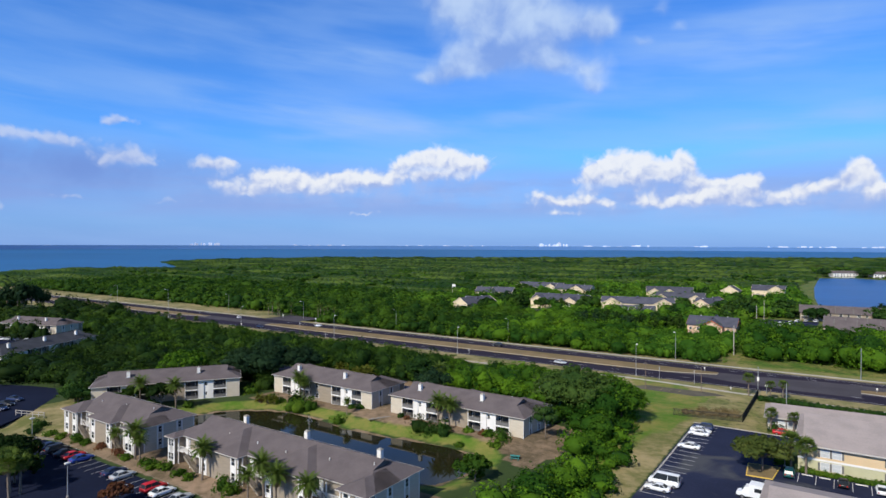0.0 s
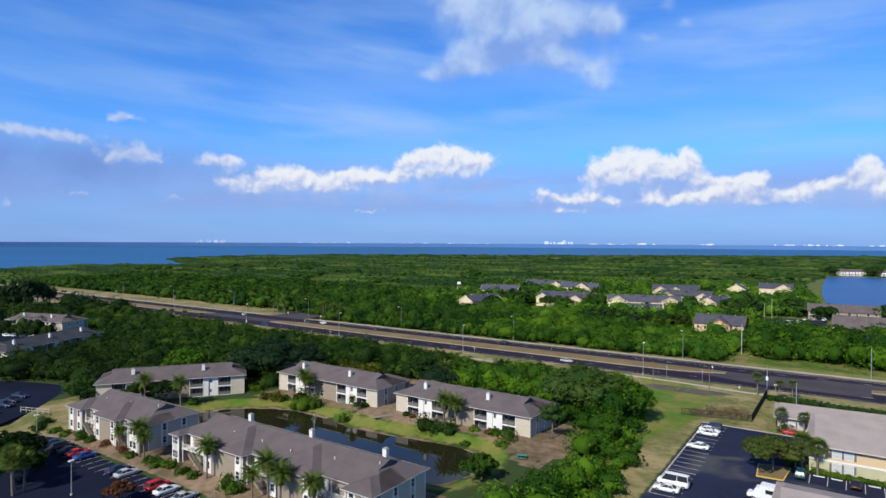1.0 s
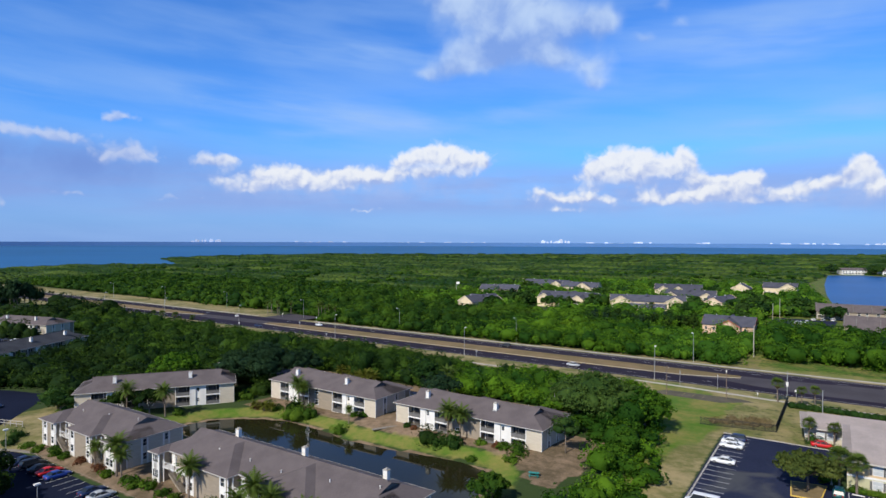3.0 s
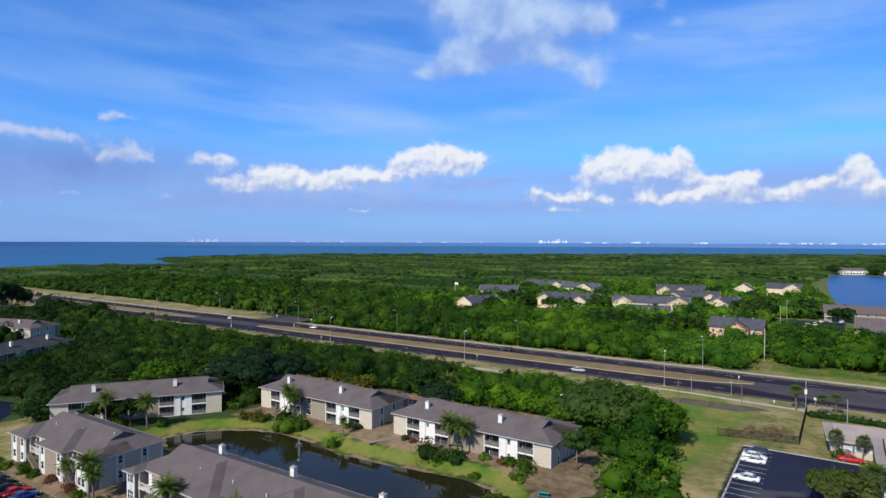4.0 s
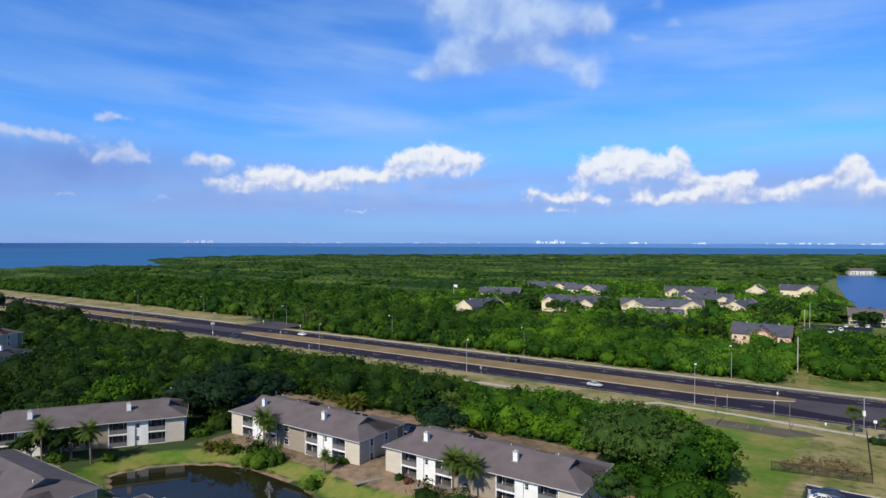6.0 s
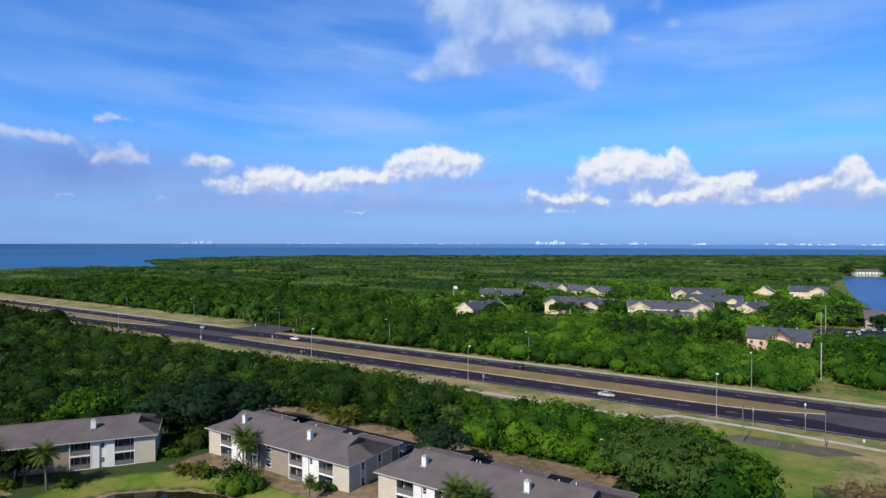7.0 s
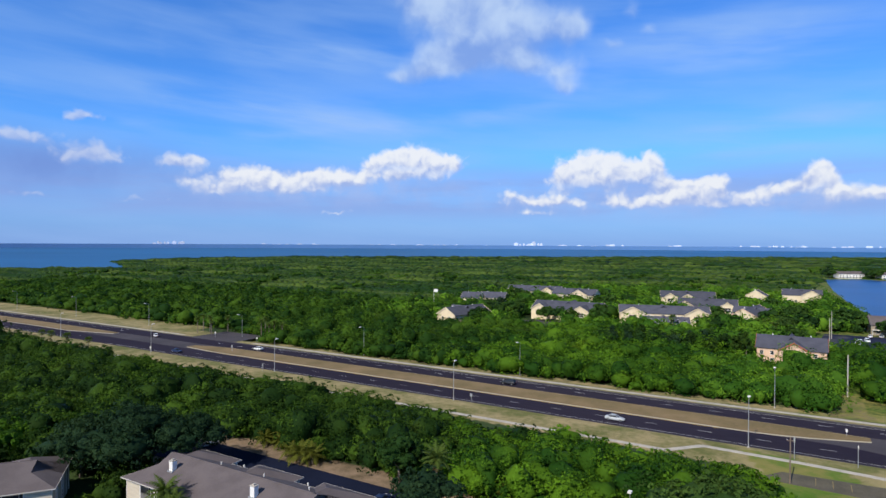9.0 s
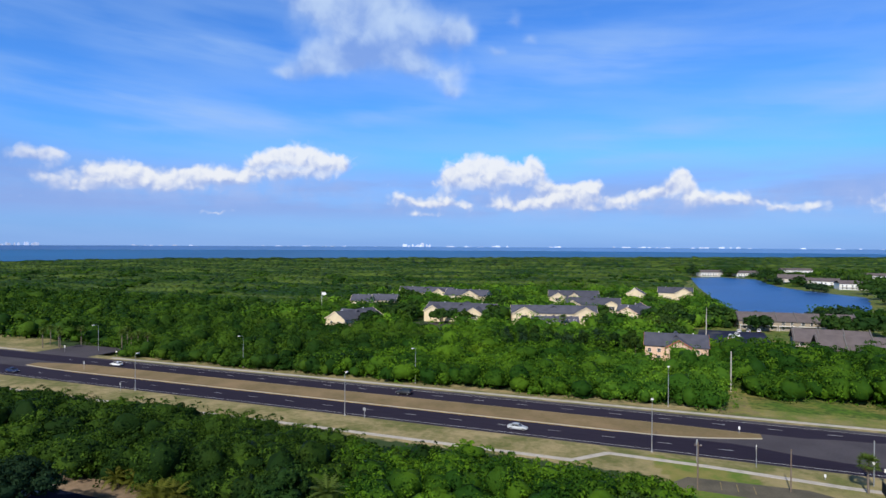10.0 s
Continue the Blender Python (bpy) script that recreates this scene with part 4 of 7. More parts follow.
        for i in range(14):
            prof += [(a + 0.6 + run * i / 14, 0.19 * (i + 1)), (a + 0.6 + run * (i + 1) / 14, 0.19 * (i + 1))]
        prof += [(a + 0.6 + run, 2.3), (a + 1.0, 0.0)]
        lo, hi = [st.verts.new((x, D + 1.65, z)) for x, z in prof], [st.verts.new((x, D + 2.75, z)) for x, z in prof]
        st.faces.new(lo), st.faces.new(hi[::-1])
        for i in range(len(prof)):
            st.faces.new([lo[i - 1], lo[i], hi[i], hi[i - 1]])
        bmesh.ops.recalc_face_normals(st, faces=st.faces)
        part("stair", st, M["taupe"], root, "brown straight stair to the gallery")
        hand = bmesh.new()
        for y in (D + 1.68, D + 2.72):
            tube(hand, (a + 0.6, y, 1.0), (a + 0.6 + run, y, 3.6), 0.05, n=6)
            for f in (0.0, 0.5, 1.0):
                tube(hand, (a + 0.6 + run * f, y, 2.6 * f), (a + 0.6 + run * f, y, 1.0 + 2.6 * f), 0.05, n=6)
        part("stair_rail", hand, M["bark"], root, "brown wooden stair rail")
    for i in range(int(L / 9)):
        xx, yy = 4 + 9 * i + random.uniform(-1, 1), D / 2 + random.uniform(1.2, 4)
        zz = EAVE + SLOPE * (D + OVER - yy)
        bm = bmesh.new()
        tube(bm, (xx, yy, zz - 0.1), (xx, yy, zz + 0.4), 0.07, n=8)
        tube(bm, (xx, yy, zz + 0.4), (xx, yy, zz + 0.46), 0.11, n=8)
        part("roof_vent", bm, M["white"], roof, "small white roof pipe")
    return root


CHIMNEY_Y, CHIMNEY_TOP = 3.0, 8.5
apartment(at(-134.8, 117.4, 0.8), 38.0, [7.4, 25.8], [(0.0, 9), (14.5, 23.5), (29, 38)], "two-storey beige apartment building with shingle roof beside a pond")
apartment(at(-90.8, 118.2, 0.8), 38.0, [7.2, 25.6], [(0.0, 9), (14.5, 23.5), (29, 38)], "two-storey beige apartment building with shingle roof beside a pond")
apartment(at(-162.6, 78.1, 0.8, 54), 38.0, [8.6, 26.9], [(0.0, 9), (14.5, 23.5), (29, 38)], "two-storey beige apartment building with shingle roof beside a pond")
apartment(at(-54.4, 80.3, 0.8, 180), 53.0, [6.3, 24.5, 42.5], [(0.0, 5.5), (13, 24), (31.0, 42.5), (51, 53)], "long two-storey taupe apartment building with stairs to a car park")
apartment(at(-116.6, 78.2, 0.8, 180), 30.0, [5.5, 22.5], [(0.0, 4), (9, 18.0), (24, 30)], "two-storey taupe apartment building with stairs to a car park", False)
apartment(at(-236.5, 84.0, 0.8, 115), 46.0, [6.0, 22.0, 38.0], [(0.0, 9), (18, 28), (37, 46)], "two-storey apartment building with a dark slate roof half hidden in trees", roof_mat="roof_dark")
apartment(at(-336, 119.5, 0.8, 17), 36.0, [8.6, 26.2], [(0.0, 9), (13.5, 22.5), (27, 36)], "two-storey apartment building half hidden in trees")

# ---- offices on the other side of the tree belt ----
def office(m, L, D, wall_h, roof_mat, lower, upper, label, windows, cut=1.6):
    root = thing("office_building", m, label, "office building")
    part("wall", boxes((0, L, 0, D, -0.2, wall_h * 0.48)), M[lower], root)
    part("wall", boxes((0, L, 0, D, wall_h * 0.48, wall_h)), M[upper], root)
    part("band", boxes((-0.05, L, -0.06, 0, wall_h * 0.46, wall_h * 0.53)), M["white"], root, "white band between the storeys")
    shell, vents = dutch_roof(-0.8, L + 0.8, -0.8, D + 0.8, wall_h, cut, 0.26)
    roof = part("roof", shell, M[roof_mat], root, "pale pinkish shingle hip roof")
    for v in vents:
        part("gable_vent", v, M[roof_mat], roof)
    part("fascia", boxes((-0.86, L + 0.86, -0.86, -0.8, wall_h - 0.25, wall_h + 0.02), (-0.86, -0.8, -0.8, D + 0.8, wall_h - 0.25, wall_h + 0.02)), M["gutter"], roof, "pale gutter board")
    for x, z in windows:
        for s in (-1, 1):
            sash(x + s * 0.98, 0, z, 1.45, 1.45, root, glass="blind")
        for s in (-1, 0, 1):
            part("shutter", boxes((x + s * 2.0 - 0.19, x + s * 2.0 + 0.19, -0.07, 0, z - 0.1, z + 1.4)), M["screen"], root, "dark shutter")
    return root


office(at(-0.3, 136.6), 46, 24, 5.6, "roof_pale", "olive", "tan_wall", "two-storey tan and olive office with a pale hip roof",
       [(x, z) for x in (5.6, 16.4, 27.2, 38.0) for z in (0.9, 3.5)])
office(at(-8.2, 163.2, 0, 4), 60, 13, 3.4, "roof_pale", "siding", "siding", "low office building with a pale shingle roof", [(4, 1.0), (11, 1.0), (18, 1.0)])
office(at(-3.0, 96, 0), 40, 15.4, 5.2, "roof_pale", "olive", "tan_wall", "tan office building with a pale shingle hip roof", [(6, 0.9), (14, 0.9)])

# ---- foliage ----
def lobed(a, z, s, i):
    """Uneven outline of a crown, made of several overlapping clumps."""
    return 1 + 0.20 * np.sin(3 * a + i * 1.7) * s + 0.13 * np.sin(5 * a + 4 * z + i * 2.3) * s + 0.09 * np.sin(8 * a - 7 * z + i * 3.1) * s + 0.07 * np.sin(9 * z + i)


def bodies(centres, radii, heights, scale=0.93, ring=11, rows=7):
    """Closed leafy bodies inside the crowns, lobed as the sprigs over them are."""
    n = len(centres)
    z = np.repeat(np.sin(np.linspace(-1.15, 1.35, rows)), ring)
    a = np.concatenate([2 * np.pi * (np.arange(ring) + 0.5 * (q % 2)) / ring for q in range(rows)])
    z, a = np.append(z, 1.0), np.append(a, 0.0)
    s = np.sqrt(1 - z * z)
    lob = lobed(a[None], z[None], s[None], np.arange(n)[:, None]) * (1 + rng.normal(0, 0.03, (n, len(z))))
    unit = np.stack([s * np.cos(a), s * np.sin(a), z], -1)
    pts = centres[:, None] + unit[None] * lob[..., None] * np.stack([radii, radii, heights], -1)[:, None] * scale
    fs = []
    for q in range(rows - 1):
        for j in range(ring):
            p, e = q * ring + j, q * ring + (j + 1) % ring
            fs += [(p, e, p + ring), (e, e + ring, p + ring)]
    for j in range(ring):
        fs.append(((rows - 1) * ring + j, (rows - 1) * ring + (j + 1) % ring, rows * ring))
    return pts.reshape(-1, 3), (np.array(fs)[None] + (np.arange(n) * len(unit))[:, None, None]).reshape(-1, 3)


def cards(centres, radii, heights, per, size, spread=1.0, low=-0.15, loose=1.06):
    """Sprigs of leaves in clumps over many crowns: flat rhombs that face roughly outwards from their clump."""
    n = len(centres)
    count = np.maximum(3, rng.poisson(per)).astype(int) if np.ndim(per) else np.full(n, int(per))
    i = np.repeat(np.arange(n), count)
    k = len(i)
    # clumps: about sixteen sprigs each
    clumps = np.clip(count // 15, 5, 60)
    first = np.concatenate([[0], np.cumsum(clumps)[:-1]])
    owner = np.repeat(np.arange(n), clumps)
    z, a = rng.uniform(low, 1, len(owner)), rng.uniform(0, 2 * np.pi, len(owner))
    s = np.sqrt(1 - z * z)
    way = np.stack([s * np.cos(a), s * np.sin(a), z], -1)
    axes = np.stack([radii, radii, heights], -1)
    middle = centres[owner] + way * (lobed(a, z, s, owner) * rng.uniform(0.74, 0.98, len(owner)))[:, None] * axes[owner]
    reach = 1.75 / np.sqrt(clumps)[owner] * rng.uniform(0.75, 1.3, len(owner))
    hue = rng.uniform(-0.5, 0.5, len(owner))
    j = first[i] + (rng.random(k) * clumps[i]).astype(int)
    d = rng.normal(0, 1, (k, 3)) + way[j] * 0.9 + np.array([0, 0, 0.35])
    d /= np.linalg.norm(d, axis=1)[:, None]
    far = rng.uniform(0.75, loose, k) * np.where(rng.random(k) < 0.04, 1.25, 1.0)
    pos = middle[j] + d * (reach[j] * far)[:, None] * np.minimum(axes[i], axes[i][:, [2, 2, 2]] * 1.3)
    nrm = d + rng.normal(0, 0.28, (k, 3)) * spread
    nrm /= np.linalg.norm(nrm, axis=1)[:, None]
    t = np.cross(nrm, rng.normal(0, 1, (k, 3)))
    t /= np.linalg.norm(t, axis=1)[:, None]
    b = np.cross(nrm, t)
    sz = (size[i] if np.ndim(size) else size) * rng.uniform(0.6, 1.4, k)
    t, b = t * sz[:, None], b * (sz * rng.uniform(0.45, 0.8, k))[:, None]
    bend = nrm * (sz * 0.25)[:, None]
    v = np.stack([pos - t - bend, pos - b, pos + t - bend, pos + b], 1).reshape(-1, 3)
    return v, np.arange(4 * k).reshape(-1, 4), np.repeat(i, 4), np.repeat(hue[j], 4)


def domes(centres, radii, heights, scale=0.8, ring=7, rows=3):
    """Dark inner bodies that close the crowns."""
    n = len(centres)
    v, f = [], []
    ph = [(math.cos(r * math.pi / 2 / rows * 0.98), math.sin(r * math.pi / 2 / rows * 0.98)) for r in range(rows)]
    unit = np.array([(c * math.cos(2 * math.pi * (j + 0.5 * (q % 2)) / ring), c * math.sin(2 * math.pi * (j + 0.5 * (q % 2)) / ring), s) for q, (c, s) in enumerate(ph) for j in range(ring)] + [(0, 0, 1)])
    lump = 1 + rng.normal(0, 0.09, (n, len(unit)))
    pts = centres[:, None] + unit[None] * lump[..., None] * np.stack([radii, radii, heights], -1)[:, None] * scale
    fs = []
    for q in range(rows - 1):
        for j in range(ring):
            a, b = q * ring + j, q * ring + (j + 1) % ring
            fs += [(a, b, b + ring), (a, b + ring, a + ring)]
    for j in range(ring):
        fs.append(((rows - 1) * ring + j, (rows - 1) * ring + (j + 1) % ring, rows * ring))
    fs = np.array(fs)
    return pts.reshape(-1, 3), (fs[None] + (np.arange(n) * len(unit))[:, None, None]).reshape(-1, 3)


def scatter(poly, gap, holes=(), jitter=0.45):
    us, vs = [p[0] for p in poly], [p[1] for p in poly]
    U, V = np.meshgrid(np.arange(min(us), max(us), gap), np.arange(min(vs), max(vs), gap * 0.9))
    U = U + (np.arange(len(U)) % 2)[:, None] * gap * 0.5
    U, V = (U + rng.uniform(-jitter, jitter, U.shape) * gap).ravel(), (V + rng.uniform(-jitter, jitter, V.shape) * gap).ravel()
    ok = inside(poly, U, V)
    for h in holes:
        ok &= ~inside(h, U, V)
    return U[ok], V[ok]


def wave(u, v, size, seed):
    """Smooth value from 0 to 1 that drifts over the plan."""
    r = np.random.default_rng(seed)
    out = np.zeros(np.shape(u))
    for _ in range(6):
        a, p, s = r.uniform(0, 2 * np.pi), r.uniform(0, 2 * np.pi), size * r.uniform(0.6, 1.6)
        out += np.sin((u * math.cos(a) + v * math.sin(a)) * 2 * np.pi / s + p)
    return np.clip(0.5 + out / 6.5, 0, 1)


def woods(name, U, V, radius, height, per, size, material, label, extra=None):
    """A belt of trees as one mass: uneven crowns of sprigs over bodies toned darker as painted inner shade."""
    n = len(U)
    pick = rng.random(n)
    wide = np.where(pick < 0.50, 0.80, np.where(pick < 0.84, 1.15, 1.55))
    tall = np.where(pick < 0.50, 0.66, np.where(pick < 0.84, 1.0, 1.34))
    r = radius * rng.uniform(0.85, 1.15, n) * wide
    h = height * (0.62 + 0.60 * wave(U, V, 30, 5)) * rng.uniform(0.84, 1.14, n) * tall
    if extra is not None:
        h *= extra
    g = ground_z(U, V)
    c = np.stack([U, V, g + 0.5 * h], -1)
    hh = 0.5 * h
    p = per * (r / radius) ** 2 * 0.95
    own = rng.uniform(0, 1, n) ** 1.2
    v1, f1, i1, hue = cards(c, r, hh, p, size, 1.0, -0.85)
    f1 = np.concatenate([f1[:, [0, 1, 2]], f1[:, [0, 2, 3]]])
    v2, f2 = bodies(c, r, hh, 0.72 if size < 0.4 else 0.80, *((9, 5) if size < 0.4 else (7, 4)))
    # bodies get 0.7 of the crown's tone: shade between sprigs, put into colour
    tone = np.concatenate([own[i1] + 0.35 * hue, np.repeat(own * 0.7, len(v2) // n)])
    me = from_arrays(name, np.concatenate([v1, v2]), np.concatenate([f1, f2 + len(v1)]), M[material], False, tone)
    return tagged(part(name, me, None, m=PLAN), label, "woods", kind="stuff")


def block(u0, u1, v0, v1):
    return [(u0, v0), (u1, v0), (u1, v1), (u0, v1)]


CLEAR = [block(-174, -62, 133, 150.5), [(-176, 76), (-160, 76), (-136, 110), (-150, 118), (-176, 90)], block(-137, -94, 112, 133), block(-93, -49, 112, 133)]
# belt between the housing and the highway
U, V = scatter([(-150, 151), (-62, 151), (-50, 160), (-46, 174), (-54, 183), (-62, 186), (-150, 186.5)], 2.9, CLEAR)
east = U + rng.normal(0, 5, len(U)) > -102
low = 1.0 - 0.42 * step(V, 168, 186)
woods("tree_belt", U[east], V[east], 2.5, 5.4, 230, 0.25, "woods", "dense green mangrove and brush belt between housing and highway", extra=low[east])
woods("tree_belt", U[~east], V[~east], 2.7, 5.6, 260, 0.25, "woods_west", "dense dark green mangrove belt between housing and highway", extra=low[~east])
U, V = scatter([(-58, 152), (-43, 100), (-40, 60), (-32.5, 62), (-33.5, 96), (-36, 118), (-37.5, 138), (-41, 154), (-45.5, 170), (-50, 178)], 4.3, CLEAR + [[(-60, 80), (-40, 84), (-39, 108), (-43.5, 132), (-60, 132)]])
woods("tree_belt", U, V, 3.4, 5.8, 520, 0.25, "woods", "dense green broad-leaved trees beside the lawn")
U, V = scatter([(-38, 100), (-40, 62), (-28, 62), (-28.5, 96), (-31, 118), (-34, 140), (-38.5, 155), (-42, 171), (-44, 172), (-40, 150)], 3.0)
woods("tree_belt", U, V, 1.8, 2.5, 170, 0.24, "woods", "low green brush at the edge of the lawn")
U, V = scatter([(-330, 150), (-290, 146), (-266, 134), (-240, 140), (-205, 112), (-170, 112), (-166, 118), (-148, 124), (-150, 187), (-330, 187)], 3.4, CLEAR)
woods("tree_belt", U, V, 3.0, 6.0, 210, 0.30, "woods_west", "dense green mangrove and brush belt between housing and highway", extra=1.0 - 0.40 * step(V, 166, 187))
U, V = scatter([(-232, 70), (-205, 82), (-192, 86), (-182, 82), (-172, 84), (-172, 98), (-160, 112), (-205, 114), (-238, 138), (-256, 130)], 3.4, CLEAR + [[(-234, 82), (-254, 129), (-274, 122), (-253, 70)]])
woods("tree_belt", U, V, 3.0, 5.6, 130, 0.34, "woods_dark", "dense green trees round the apartments")
U, V = scatter([(-700, 60), (-345, 100), (-330, 150), (-330, 191), (-700, 185)], 5.0, [[(-345, 100), (-290, 94), (-288, 146), (-345, 140)], [(-480, 150), (-392, 160), (-390, 176), (-440, 192), (-480, 190)]])
woods("tree_belt", U, V, 3.8, 6.5, 50, 0.7, "woods_dark", "dense green mangrove belt along the highway")
U, V = scatter([(-345, 60), (-262, 60), (-236, 80), (-262, 134), (-345, 118)], 4.6, [[(-345, 100), (-262, 86), (-266, 122), (-292, 142), (-345, 134)], [(-234, 82), (-254, 129), (-274, 122), (-253, 70)]])
woods("tree_belt", U, V, 3.2, 5.4, 70, 0.5, "woods_dark", "dense green trees round the apartments")
U, V = scatter([(-330, 116), (-318, 112), (-296, 119), (-294, 128), (-310, 124)], 4.6)
woods("tree_clumps", U, V, 2.6, 5.6, 90, 0.40, "woods_dark", "small trees before the far apartments")
# belt beyond the highway
HOUSES = [block(-58, -34, 300, 334), block(-82, -55, 402, 452), [(-133, 384), (-84, 396), (-84, 424), (-136, 414)], block(-120, -90, 374, 402), block(-116, -74, 450, 486), block(-136, -94, 502, 540), block(-82, -62, 542, 570), block(-60, -30, 542, 570),
          [(-216, 324), (-194, 324), (-186, 364), (-208, 364)], block(-243, -220, 434, 456), block(-253, -203, 494, 526), block(-208, -172, 484, 512), block(-184, -138, 378, 414), block(-40, -2, 334, 416), [(-192, 381), (-184, 357), (-158, 337), (-146, 345), (-149, 362), (-162, 388)], block(-247, -229, 420, 438)]
U, V = scatter([(-286, 262), (-256, 260), (-250, 249), (-36, 251), (-34, 266), (-34, 300), (-28, 332), (-60, 330), (-140, 340), (-180, 330), (-286, 334)], 3.8, HOUSES + [block(u - 2.2, u + 2.2, 246, 253.5) for u in (-49.3, -125.5, -193.0)])
west = U + rng.normal(0, 14, len(U)) < -150
woods("tree_belt", U[west], V[west], 3.2, 6.0, 130, 0.38, "woods_mid", "dense dark green mangrove belt beyond the highway")
bright = ~west & (U + rng.normal(0, 5, len(U)) > -66)
woods("tree_belt", U[bright], V[bright], 3.2, 6.0, 150, 0.34, "woods_east", "dense bright green mangrove belt beyond the highway")
west |= bright
woods("tree_belt", U[~west], V[~west], 3.2, 6.0, 150, 0.34, "woods", "dense green mangrove belt beyond the highway")
U, V = scatter([(-28, 270), (60, 266), (90, 320), (60, 330), (0, 330), (-28, 332)], 5.5, [block(-34, -28, 247, 284)])
woods("tree_belt", U, V, 4.4, 8.0, 340, 0.36, "woods", "tall dark green trees beside the highway verge")
U, V = scatter([(-700, 268), (-286, 262), (-286, 340), (-250, 330), (-180, 330), (-190, 420), (-700, 420)], 5.2, HOUSES)
woods("tree_belt", U, V, 3.8, 5.2, 44, 0.7, "woods_mid", "dense green mangrove belt beyond the highway")
U, V = scatter([(-262, 330), (-140, 340), (-60, 330), (-28, 332), (-22, 420), (-12, 500), (-25, 620), (-90, 640), (-262, 600)], 6.0, HOUSES)
woods("tree_belt", U, V, 3.6, 6.0, 70, 0.6, "woods_east", "trees round the far houses")
U, V = scatter([(-262, 390), (-135, 392), (-120, 560), (-262, 600)], 11.0, HOUSES)
woods("tree_belt", U, V, 4.2, 7.0, 34, 0.85, "woods_mid", "trees round the far houses")


U, V = scatter([(-34, 418), (-17, 418), (-14, 470), (-10, 500), (-22, 500)], 8.0)
woods("tree_belt", U, V, 4.6, 7.0, 40, 0.85, "tree", "trees between townhouses and lake")
U, V = scatter([(22, 440), (48, 440), (80, 500), (60, 520), (34, 500)], 8.0)
woods("tree_belt", U, V, 4.4, 6.0, 40, 0.85, "woods_mid", "trees between townhouses and lake")
U, V = scatter([(90, 300), (170, 300), (200, 640), (118, 640), (96, 545), (90, 420)], 10.0)
woods("tree_belt", U, V, 5.0, 7.5, 36, 0.95, "tree", "trees beside the lake")
U, V = scatter([(140, 800), (220, 700), (420, 700), (420, 1300), (-40, 1300), (-30, 1075), (110, 1075)], 17.0)
woods("tree_belt", U, V, 5.0, 5.0, 24, 1.2, "woods_mid", "trees across the lake")


def marsh():
    """Open mangrove marsh out to the shore: low clumps, larger farther off."""
    V1, F1, T1, off = [], [], [], 0
    for v0, v1, u0, u1, gap, r, h in ((330, 520, -1150, -190, 5.0, 3.8, 1.9), (520, 800, -1300, -20, 6.6, 5.2, 2.0), (800, 1300, -1500, 420, 10.5, 8.0, 2.3), (1300, 2600, -1500, 2600, 24, 17, 2.8), (2600, 3600, 100, 3000, 44, 32, 3.0),
                                      (330, 700, 230, 700, 14, 9, 5), (700, 1300, 420, 1100, 18, 10, 5), (150, 330, -1200, -700, 8, 5, 3.2)):
        U, V = scatter(block(u0, u1, v0, v1), gap, [grow(LAKE, 22), block(-262, -30, 330, 600), block(-700, -286, 330, 420)] if v1 < 1000 else [grow(LAKE, 22)])
        ok = to_edge(COAST, U, V) > 6
        U, V = U[ok], V[ok]
        n = len(U)
        w = wave(U * 0.5, V, 46, 11)
        hh = h * (0.35 + 1.1 * w) * rng.uniform(0.7, 1.4, n)
        rr = r * rng.uniform(0.6, 1.4, n)
        c = np.stack([U, V, np.full(n, -0.2)], -1)
        v, f = domes(c, rr, hh, 1.0, *((7, 3) if v1 == 520 else (6, 2)))
        T1.append(np.repeat(np.clip(wave(U * 0.30, V, 60, 21) * 0.95 - 0.10 + rng.normal(0, 0.05, n), 0, 1), len(v) // n))
        V1.append(v), F1.append(f + off)
        off += len(v)
    me = from_arrays("marsh", np.concatenate(V1), np.concatenate(F1), M["scrub"], True, np.concatenate(T1))
    tagged(part("marsh", me, None, m=PLAN), "wide flat green mangrove marsh reaching to the bay", "marsh", kind="stuff")


marsh()

U, V = scatter(block(-900, -265, 425, 800), 15.0, [], 0.5)
keep = wave(U, V, 70, 3) > 0.58
woods("tree_clumps", U[keep], V[keep], 4.5, 3.6, 30, 0.9, "woods_mid", "darker clumps of mangrove in the marsh")
U, V = scatter(block(-262, -40, 600, 1000), 18.0, [], 0.5)
keep = wave(U, V, 80, 4) > 0.55
woods("tree_clumps", U[keep], V[keep], 5.0, 3.8, 26, 1.1, "woods_mid", "darker clumps of mangrove in the marsh")
U, V = scatter([(-246, 338), (-214, 334), (-214, 372), (-246, 372)], 3.4)
woods("tree_belt", U, V, 2.4, 2.4, 40, 0.5, "woods", "low green brush before the far car park")


